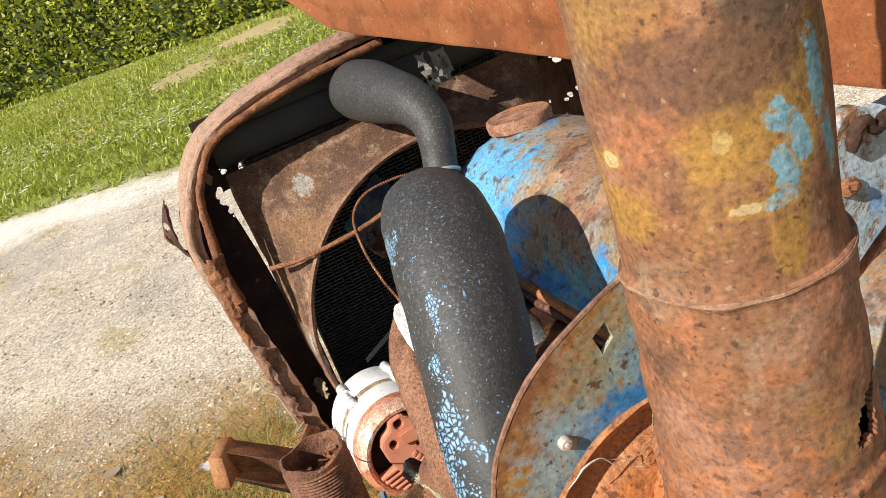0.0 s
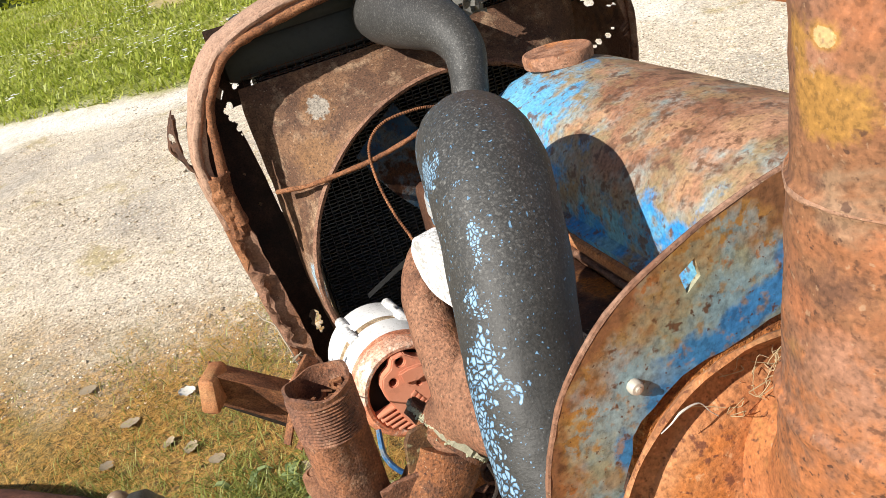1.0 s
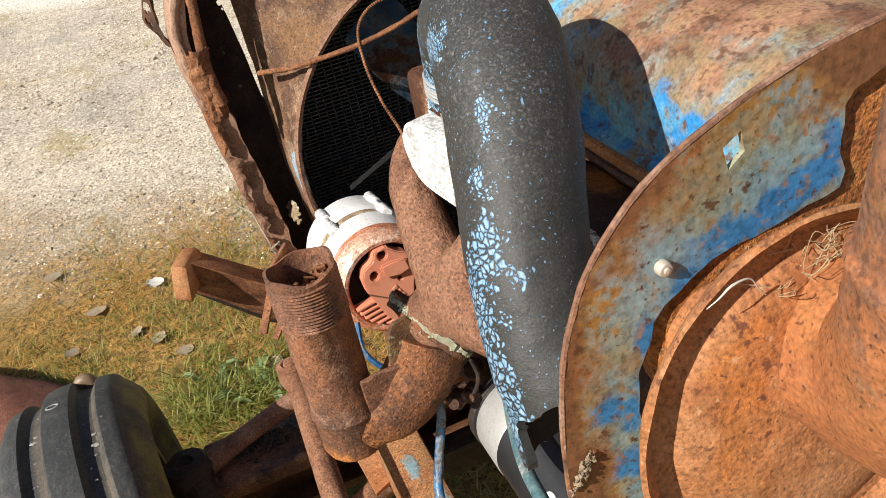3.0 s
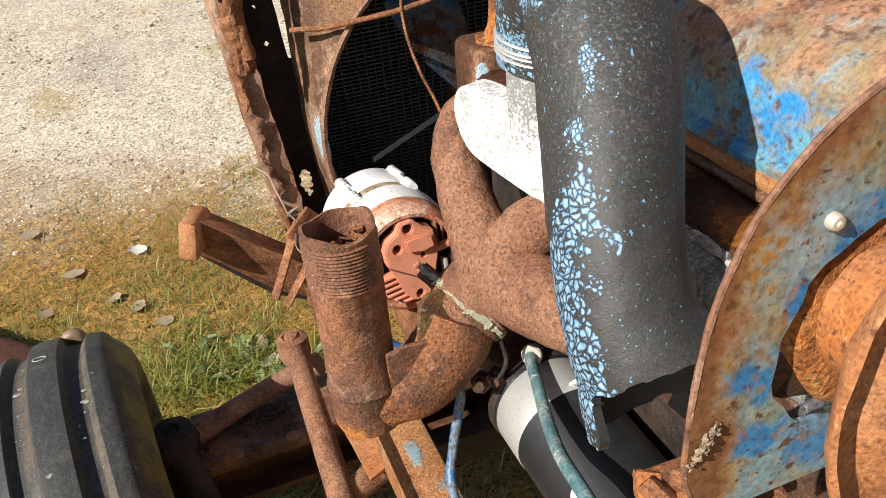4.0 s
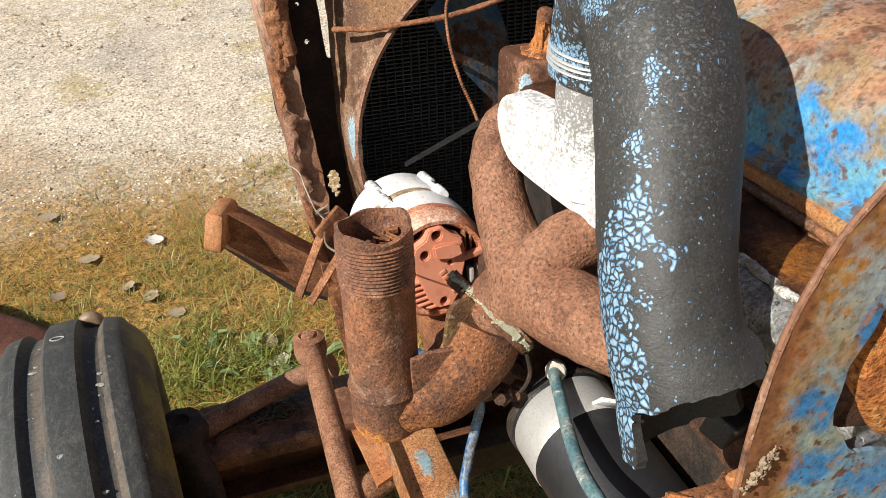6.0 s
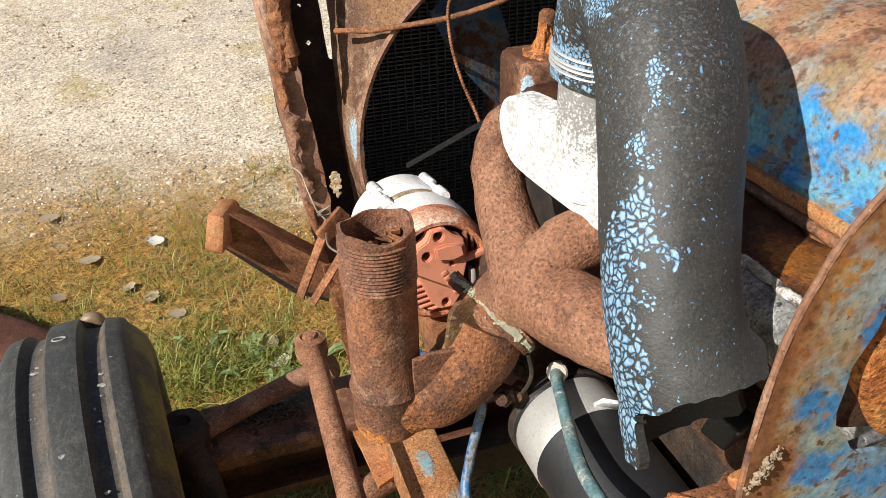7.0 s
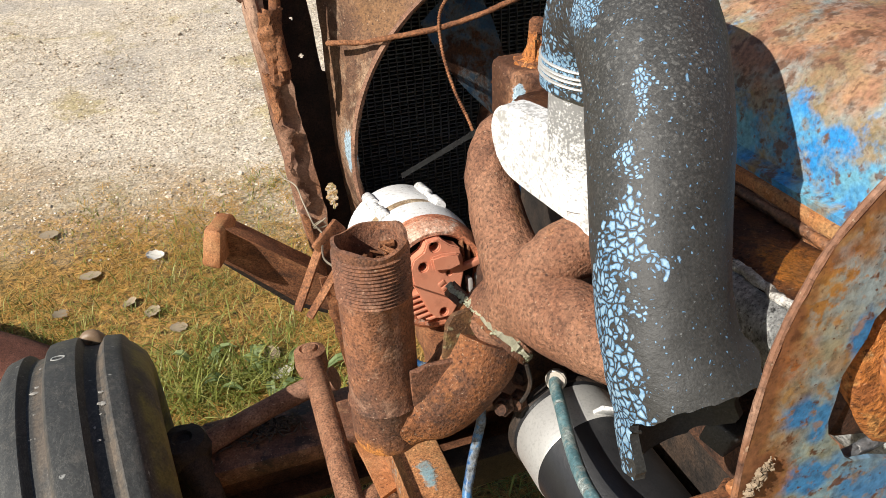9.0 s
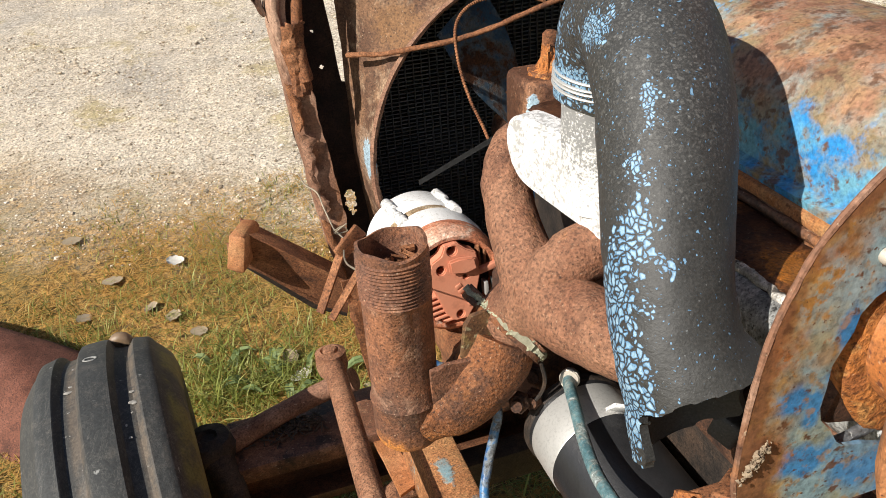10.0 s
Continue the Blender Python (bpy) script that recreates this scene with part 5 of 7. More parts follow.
    for v in bm.verts:
        a = math.atan2(v.co.y - cy, v.co.x - cx)
        if v.co.z > 0.942:
            v.co.z += 0.003 * math.sin(2 * a + 1) + 0.0012 * math.sin(5 * a)
    lumpy(bm, 0.0006, 60)
    stub = part("exhaust_stub", bm, RUST_STUB, tractor, "upright threaded exhaust stub, rusty and broken at the rim")
    rnd = random.Random(8)
    bm = bmesh.new()
    for _ in range(60):
        a, r = rnd.uniform(0, 6.28), rnd.uniform(0, 0.022)
        p = Vector((cx + r * math.cos(a), cy + r * math.sin(a), rnd.uniform(0.900, 0.925) + (0.012 if r > 0.017 else 0)))
        d = Vector((rnd.gauss(0, 1), rnd.gauss(0, 1), rnd.gauss(0, 0.4))).normalized() * rnd.uniform(0.003, 0.010)
        tube(bm, [p - d, p + d * 0.3, p + d], rnd.uniform(0.001, 0.004), 5, steps=2)
    part("debris", bm, RUST_BROWN, stub, "dead leaves and flaked rust")


build_exhaust()


# alternator
def build_alternator():
    o, ax = Vector((0.434, 0.737, 0.778)), Vector((-0.01, 1, -0.15)).normalized()
    m = Matrix.Translation(o) @ (-ax).to_track_quat("Z", "Y").to_matrix().to_4x4()     # z towards the rear, y up
    k = 1.06
    bm = bmesh.new()
    lathe(bm, [(0.058 * k, 0.022), (0.0635 * k, 0.030), (0.0650 * k, 0.040), (0.0672 * k, 0.066), (0.0672 * k, 0.082), (0.0645 * k, 0.084), (0.0645 * k, 0.104), (0.0665 * k, 0.107), (0.067 * k, 0.130),
               (0.067 * k, 0.165), (0.060 * k, 0.182), (0.02, 0.186), (0, 0.186)], o, ax, 64)
    alt = part("alternator", bm, OVERSPRAY, tractor, "alternator with white overspray and a faded red rear cover")
    bm = bmesh.new()
    for h0, h1, r in ((0.0835, 0.1045, 0.0652),):
        lathe(bm, [(r * k - 0.001, h0), (r * k, h0 + 0.002), (r * k, h1 - 0.002), (r * k - 0.001, h1)], o, ax, 56)
    part("core_band", bm, BAND_TAN, alt, "tan rusty laminated band")
    bm = bmesh.new()
    lathe(bm, [(0.0645 * k, 0.046), (0.0650 * k, 0.034), (0.0640 * k, 0.016), (0.0605 * k, 0.005), (0.0560 * k, 0.0), (0.0520 * k, 0.001), (0.0495 * k, 0.005), (0.049 * k, 0.020)], o, ax, 64)
    part("rear_rim", bm, RIM_RED, alt, "faded red rim with white overspray")
    # dark disc stands in for the shade inside the casing
    bm = bmesh.new()
    lathe(bm, [(0, 0.020), (0.058 * k, 0.020)], o, ax, 32)
    part("inside", bm, DARK_VOID, alt)
    # raised cover with a stepped outline and screw holes
    def disc(hx, hy, r, n=12):
        return [(hx + r * math.cos(a), hy + r * math.sin(a)) for a in np.linspace(0, 6.283, n, endpoint=False)]
    outline = [(-0.034, 0.022), (-0.029, 0.034), (-0.016, 0.041), (-0.011, 0.052), (0.006, 0.053), (0.016, 0.044), (0.028, 0.038), (0.031, 0.022), (0.030, 0.004), (0.026, -0.010), (0.021, -0.032), (0.010, -0.047), (-0.006, -0.047),
               (-0.017, -0.036), (-0.025, -0.014), (-0.032, 0.004)]
    bm = bmesh.new()
    slab(bm, outline, [disc(-0.002, 0.045, 0.0058), disc(-0.018, 0.023, 0.0052), disc(0.001, -0.039, 0.0046), disc(0.012, 0.009, 0.0028)], 0.020, m @ Matrix.Translation((0, 0, -0.012)))
    bmesh.ops.bevel(bm, geom=[e for e in bm.edges if e.calc_face_angle(0) > 0.6], offset=0.0016, segments=2, affect="EDGES")
    cover = part("rear_cover", bm, ALTERNATOR_RED, alt, "faded red plastic cover")
    bm = bmesh.new()
    slab(bm, [(-0.010, 0.034), (0.004, 0.036), (0.024, 0.034), (0.027, 0.018), (0.012, 0.014), (-0.008, 0.017)], [], 0.007, m @ Matrix.Translation((0, 0, 0.0078)))
    bmesh.ops.bevel(bm, geom=[e for e in bm.edges if e.calc_face_angle(0) > 0.6], offset=0.0025, segments=2, affect="EDGES")
    part("raised_step", bm, ALTERNATOR_RED, cover)
    turn = Matrix.Rotation(radians(-62), 4, "Z")
    for i in range(5):
        bm = bmesh.new()
        box(bm, (-0.0165 + 0.0072 * i, -0.0040, 0), (-0.0115 + 0.0072 * i, 0.0040, 0.0012), 0.0005, m @ Matrix.Translation((0.008, -0.014, 0.008)) @ turn)
        part("raised_bar", bm, ALTERNATOR_RED, cover)
    for i in range(6):
        bm = bmesh.new()
        y = -0.010 - 0.0072 * i
        x1 = -math.sqrt(max(0, 0.0530 ** 2 - y * y))
        box(bm, (x1, y, -0.014), (x1 + 0.026, y + 0.0034, 0.003), 0.0008, m @ Matrix.Rotation(radians(8), 4, "Z"))
        part("vent_bar", bm, ALTERNATOR_RED, alt)
    for i in range(3):
        bm = bmesh.new()
        box(bm, (0.034 + 0.007 * i, 0.010 - 0.004 * i, -0.016), (0.0365 + 0.007 * i, 0.042 - 0.008 * i, -0.002), 0.0006, m)
        part("vent_bar", bm, RUST_BROWN, alt)
    bm = bmesh.new()
    box(bm, (0.026, 0.000, -0.004), (0.062, 0.0075, 0.006), 0.0015, m @ Matrix.Rotation(radians(10), 4, "Z"))
    part("terminal_shroud", bm, ALTERNATOR_RED, alt)
    for i in range(2):
        bm = bmesh.new()
        box(bm, (0.036 + 0.012 * i, -0.024, -0.008), (0.041 + 0.012 * i, -0.006, 0.006), 0.001, m)
        part("terminal", bm, SILVER, alt, "corroded terminal blade")
    for a in (60, 120, 178):
        bm = bmesh.new()
        p = m @ Vector((0.0715 * math.cos(radians(a)), 0.0715 * math.sin(radians(a)), -0.118))
        lathe(bm, [(0, -0.044), (0.007, -0.044), (0.008, -0.038), (0.008, -0.018), (0.0045, -0.016), (0.0045, 0.008), (0.008, 0.010), (0.008, 0.042), (0.006, 0.046), (0, 0.046)], p, ax, 12)
        part("through_bolt", bm, WHITE_PAINT, alt)


build_alternator()


# rubber hoses
def build_hoses():
    bm = bmesh.new()
    path = [(0.449, 0.243, 0.905), (0.447, 0.264, 0.935), (0.443, 0.283, 0.963), (0.437, 0.300, 0.990), (0.444, 0.330, 1.03), (0.466, 0.375, 1.09), (0.485, 0.425, 1.135), (0.497, 0.470, 1.147), (0.503, 0.512, 1.132), (0.505, 0.529, 1.102), (0.5055, 0.532, 1.070)]
    rings = tube(bm, path, [0.054, 0.053, 0.048, 0.0405, 0.0405, 0.0445, 0.0465, 0.0455, 0.0425, 0.040, 0.0395], 84, cap=False, steps=14)
    # the torn mouth: a deep ragged bite out of the side away from the wheel
    gone = set()
    for i, ring in enumerate(rings[:44]):
        mid = sum((v.co for v in ring), Vector()) / len(ring)
        for v in ring:
            facing = (v.co - mid).normalized().dot(Vector((0.30, -0.95, 0.1)).normalized())
            step = max(0.0, min(1.0, (facing + 0.20) / 0.22))
            reach = 14.0 + 17.0 * step * step * (3 - 2 * step) - 3.0 * max(0.0, facing - 0.5) + 2.0 * noise.fractal(v.co * 40, 1.0, 2.0, 2)
            if i < reach:
                gone.add(v)
    bmesh.ops.delete(bm, geom=list(gone), context="VERTS")
    for _ in range(4):
        rim = [v for v in bm.verts if v.is_boundary and v.co.z < 1.03]
        bmesh.ops.smooth_vert(bm, verts=rim, factor=0.5, use_axis_x=True, use_axis_y=True, use_axis_z=True)
    bm.normal_update()
    outside = set(bm.faces)
    bmesh.ops.solidify(bm, geom=bm.faces[:], thickness=0.007)
    for f in bm.faces:
        f.material_index = 0 if f in outside else 1
    lumpy(bm, 0.0012, 30)
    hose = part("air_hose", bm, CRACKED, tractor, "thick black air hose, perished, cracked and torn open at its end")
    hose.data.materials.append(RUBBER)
    bm = bmesh.new()
    for dz in (0.0, 0.0042, 0.0082, 0.0125):
        lathe(bm, [(0.0395, -0.0013), (0.0413, -0.0008), (0.0418, 0), (0.0413, 0.0008), (0.0395, 0.0013)], (0.5055, 0.532 - dz * 0.12, 1.080 + dz), (0.03 * math.sin(dz * 700), -0.12, 1), 64)
    part("hose_clip", bm, SILVER, hose, "pale wire hose clips")
    bm = bmesh.new()
    tube(bm, [(0.600, 1.022, 1.184), (0.603, 0.985, 1.187), (0.606, 0.93, 1.187), (0.607, 0.865, 1.186), (0.615, 0.805, 1.178), (0.6185, 0.768, 1.156), (0.609, 0.745, 1.130), (0.598, 0.727, 1.108), (0.592, 0.720, 1.070)],
         [0.036, 0.043, 0.043, 0.037, 0.030, 0.0250, 0.0215, 0.0205, 0.021], 36)
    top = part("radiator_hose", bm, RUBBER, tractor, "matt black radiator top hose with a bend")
    bm = bmesh.new()
    tube(bm, [(0.575, 0.722, 1.1075), (0.565, 0.724, 1.107), (0.556, 0.727, 1.104)], 0.0032, 10)
    lathe(bm, [(0.0205, -0.0022), (0.0232, -0.0012), (0.0232, 0.0012), (0.0205, 0.0022)], (0.5965, 0.7245, 1.104), (0.3, 0.5, 1), 36)
    part("hose_clip", bm, SILVER, top, "white wire clip")


build_hoses()


# bracket plate and air cleaner with its stack
def build_cleaner():
    y = 0.172
    m = Matrix(((1, 0, 0, 0), (0, 0, 1, y), (0, 1, 0, 0), (0, 0, 0, 1)))
    outline = [(0.395, 0.975), (0.384, 1.00), (0.381, 1.02), (0.3822, 1.06), (0.3865, 1.094), (0.394, 1.118), (0.405, 1.140), (0.430, 1.165), (0.463, 1.181), (0.506, 1.194), (0.56, 1.20), (0.592, 1.188), (0.608, 1.14), (0.608, 0.975)]
    outline = [(p.x, p.y) for p in spline([(a, b, 0) for a, b in outline], 4)]
    hole = [(0.50, 1.004), (0.462, 1.010), (0.436, 1.022), (0.421, 1.048), (0.426, 1.080), (0.437, 1.102), (0.462, 1.116), (0.50, 1.122), (0.531, 1.128), (0.529, 1.152), (0.534, 1.172), (0.556, 1.178), (0.580, 1.165), (0.588, 1.08), (0.57, 1.0)]
    hole = [(p.x, p.y) for p in spline([(a, b, 0) for a, b in hole], 3)]
    hole = [(a + 0.0012 * math.sin(i * 2.1), b + 0.0012 * math.cos(i * 1.7)) for i, (a, b) in enumerate(hole)]
    small = [(0.470, 1.158), (0.478, 1.164), (0.476, 1.174), (0.467, 1.169)]
    bm = bmesh.new()
    slab(bm, outline, [hole, small], 0.0026, m)
    plate = part("bracket_plate", bm, PLATE_PAINT, tractor, "round-edged bracket plate with mottled blue paint and rust", smooth=False)
    bm = bmesh.new()
    edge = [p for p in outline if p[1] > 0.97 and p[0] < 0.66]
    tube(bm, [(a, y + 0.0015, b) for a, b in edge[::2]], 0.0017, 8, steps=2)
    lumpy(bm, 0.0004, 120)
    part("rolled_edge", bm, RUST_SHELL, plate)
    for at in ((0.436, 1.1245),):
        bm = bmesh.new()
        lathe(bm, [(0.0036, 0.002), (0.0038, -0.0015), (0.0030, -0.0030), (0.0016, -0.0032), (0.0015, -0.0042), (0, -0.0045)], (at[0], y - 0.001, at[1]), (0, 1, 0), 14)
        part("bolt", bm, BRASS, plate, "pale zinc bolt")
    # drum: round pan with a standing rim and a dished face
    ax = Vector((0.027, 1.0, -0.157)).normalized()
    c = Vector((0.4585, 0.1014, 1.0898)) + ax * 0.0165
    bm = bmesh.new()
    lathe(bm, [(0, -0.0150), (0.045, -0.0135), (0.057, -0.0110), (0.0615, -0.0090), (0.0630, -0.0075), (0.0708, -0.0070), (0.0758, -0.0138), (0.0782, -0.0165), (0.0802, -0.0155), (0.0795, -0.0135), (0.0728, -0.0055), (0.056, -0.003), (0.034, 0.002), (0.030, 0.045), (0, 0.045)], c, ax, 80)
    lumpy(bm, 0.0012, 40)
    drum = part("air_cleaner", bm, RUST_ORANGE, tractor, "orange-rusted air cleaner drum with a standing rim")
    # stack: a leaning pipe with a seam, a collar and a rusted-through hole
    up = Vector((0.0105, -0.031, 1.0)).normalized()
    stand = Matrix.Translation((0.4678, 0.0544, 1.25)) @ Vector((0, 0, 1)).rotation_difference(up).to_matrix().to_4x4()
    prof = [(0.0385, -0.094), (0.0385, -0.079), (0.0393, -0.0752), (0.0395, -0.0738), (0.0388, -0.0722), (0.0372, -0.0712)]
    prof += [(0.0368 - 0.0024 * (k / 50) ** 0.8, -0.070 + 0.0014 * k) for k in range(51)]
    prof += [(0.0347, 0.0008), (0.0351, 0.0022), (0.0348, 0.0034), (0.0336, 0.0042), (0.0332, 0.0060)] + [(0.0331, 0.012 + 0.008 * k) for k in range(32)] + [(0.030, 0.262), (0.0295, 0.20)]
    torn = [(-0.0062, -0.0060), (-0.0030, -0.0085), (0.0010, -0.0072), (0.0045, -0.0085), (0.0062, -0.0030), (0.0056, 0.0020), (0.0085, 0.0065), (0.0118, 0.0130), (0.0148, 0.0230), (0.0122, 0.0180), (0.0080, 0.0120), (0.0030, 0.0080), (-0.0012, 0.0055), (-0.0030, 0.0010)]
    def in_hole(a, b):
        odd = False
        for (x0, y0), (x1, y1) in zip(torn, torn[1:] + torn[:1]):
            if (y0 > b) != (y1 > b) and a < x0 + (x1 - x0) * (b - y0) / (y1 - y0):
                odd = not odd
        return odd
    bm = bmesh.new()
    turns = 220
    net = [[bm.verts.new((r * math.cos(i * math.tau / turns), r * math.sin(i * math.tau / turns), h)) for i in range(turns)] for r, h in prof]
    lost = set()
    for j in range(len(prof) - 1):
        for i in range(turns):
            f = bm.faces.new((net[j][i], net[j][(i + 1) % turns], net[j + 1][(i + 1) % turns], net[j + 1][i]))
            a = (i + 0.5) * math.tau / turns - radians(286)
            b = 0.5 * (prof[j][1] + prof[j + 1][1]) + 0.0535
            if in_hole(a * 0.0362 + 0.0012 * noise.noise(Vector((i * 0.6, j * 0.6, 2))), b + 0.0012 * noise.noise(Vector((i * 0.6, j * 0.6, 7)))):
                lost.add(f)
    rim = {e for f in lost for e in f.edges if any(g not in lost for g in e.link_faces)}
    bmesh.ops.delete(bm, geom=list(lost), context="FACES_ONLY")
    lip = bmesh.ops.extrude_edge_only(bm, edges=[e for e in rim if e.is_valid])
    for v in lip["geom"]:
        if isinstance(v, bmesh.types.BMVert):
            v.co.x, v.co.y = v.co.x * 0.95, v.co.y * 0.95
    bm.transform(stand)
    tube(bm, [(0.4669, 0.0572, 1.160), (0.4680, 0.0590, 1.145), (0.4715, 0.0670, 1.127), (0.4780, 0.0830, 1.114), (0.4840, 0.1150, 1.106)], [0.0385, 0.0385, 0.0385, 0.0395, 0.0430], 72, cap=False)
    lumpy(bm, 0.0011, 55, 2)
    part("intake_pipe", bm, RUST_STACK, drum, "rusty intake stack with flecks of blue and ochre paint, rusted through in one place")
    # paler ring puts the seam's highlight into its colour
    bm = bmesh.new()
    lathe(bm, [(0.0343, 0.0010), (0.0351, 0.0016), (0.0354, 0.0022), (0.0352, 0.0029), (0.0340, 0.0036)], (0, 0, 0), (0, 0, 1), 96)
    bm.transform(stand)
    lumpy(bm, 0.0011, 55, 2)
    part("seam_bead", bm, SEAM_RUST, drum, "worn seam bead, coloured pale as its highlight")
    # crust of dried mud by the plate's lower edge
    crumb = random.Random(15)
    bm = bmesh.new()
    for _ in range(260):
        s = crumb.gauss(0, 0.0042)
        p = Vector((0.3875 + 0.55 * s + crumb.gauss(0, 0.0012), 0.1705 - abs(crumb.gauss(0, 0.0008)), 1.028 + s + crumb.gauss(0, 0.0012)))
        bmesh.ops.create_icosphere(bm, subdivisions=1, radius=crumb.uniform(0.0004, 0.0011), matrix=Matrix.Translation(p) @ Matrix.Diagonal((1, 0.7, crumb.uniform(0.5, 1.6), 1)))
    lumpy(bm, 0.0016, 420)
    tagged(part("mud_crust", bm, plain("dried_mud", (0.13, 0.075, 0.04), (0.50, 0.40, 0.28), 260, 0.95), plate, "crust of pale dried mud"), kind="stuff")
    # nest of dry grass caught in the drum
    rnd = random.Random(5)
    bm = bmesh.new()
    for _ in range(40):
        p = Vector((rnd.uniform(0.446, 0.482), rnd.uniform(0.108, 0.122), rnd.uniform(1.142, 1.160)))
        q = p + Vector((rnd.gauss(0, 0.006), rnd.gauss(0, 0.003), rnd.gauss(0, 0.004)))
        r = q + Vector((rnd.gauss(0, 0.005), rnd.gauss(0, 0.003), rnd.gauss(0, 0.005)))
        tube(bm, [p, q, r, r + Vector((rnd.gauss(0, 0.004), rnd.gauss(0, 0.002), rnd.gauss(0, 0.004)))], rnd.uniform(0.00010, 0.00022), 5, steps=4)
    tagged(part("dry_grass", bm, STRAW, drum, "wisps of dry grass and lint"), kind="stuff")
    bm = bmesh.new()
    tube(bm, [(0.409, 0.108, 1.155), (0.413, 0.107, 1.158), (0.418, 0.107, 1.161), (0.426, 0.108, 1.160), (0.431, 0.109, 1.153), (0.435, 0.110, 1.148)], [0.0002, 0.0003, 0.0005, 0.0003, 0.0002, 0.0002], 6)
    part("lint_strand", bm, plain("lint", (0.55, 0.5, 0.43), (0.7, 0.66, 0.6), 60, 0.9), drum)
    # what shows through the plate's opening
    bm = bmesh.new()
    lathe(bm, [(0, 0.0), (0.040, 0.0008), (0.052, 0.0035), (0.065, 0.0050), (0.068, 0.008), (0.068, 0.020), (0, 0.020)], (0.5010, 0.1705, 1.072), (0, 1, 0), 48)
    lumpy(bm, 0.002, 40)
    part("filter_bowl", bm, RUST_BRIGHT, tractor, "bright orange rusty filter bowl")
    bm = bmesh.new()
    box(bm, (0.525, 0.1765, 1.100), (0.600, 0.184, 1.186), 0.002)
    lumpy(bm, 0.002, 50, 3)
    part("backing_plate", bm, RUST_BRIGHT, tractor, "orange rusty backing plate")
    bm = bmesh.new()
    box(bm, (-0.036, -0.01, -0.021), (0.036, 0.02, 0.024), 0.006, pose(0.470, 0.193, 1.034, 0, 22, 8))
    lumpy(bm, 0.003, 60)
    part("clamp_block", bm, RUST_DARK, tractor, "dark rusty clamp block")
    bm = bmesh.new()
    tube(bm, [(0.424, 0.177, 1.012), (0.44, 0.178, 1.0125), (0.47, 0.180, 1.016), (0.52, 0.184, 1.026)], 0.0030, 10)
    lumpy(bm, 0.001, 120)
    part("clamp_rod", bm, GREY_CAST, tractor, "grey clamp rod")
    for k in range(6):
        bm = bmesh.new()
        a = rnd.uniform(0, 6.28)
        box(bm, (-0.017, -0.009, -0.007), (0.017, 0.009, 0.007), 0.003, Matrix.Translation((0.428 + 0.011 * k + rnd.uniform(-0.006, 0.006), 0.255 - 0.008 * (k % 3), 0.880 + 0.008 * rnd.random() + 0.003 * k)) @ Euler((rnd.uniform(-0.6, 0.6), rnd.uniform(-0.9, -0.1), a)).to_matrix().to_4x4())
        lumpy(bm, 0.006, 50, k)
        part("rust_flake", bm, RUST_BROWN if k % 2 else RUST_ORANGE, plate, "thick layered flake of rust")
    bm = bmesh.new()
    box(bm, (0.455, 0.20, 0.815), (0.60, 0.31, 0.838), 0.004)
    lumpy(bm, 0.004, 40)
    part("bracket_foot", bm, RUST_BROWN, tractor, "rusty bracket foot under the plate")


build_cleaner()


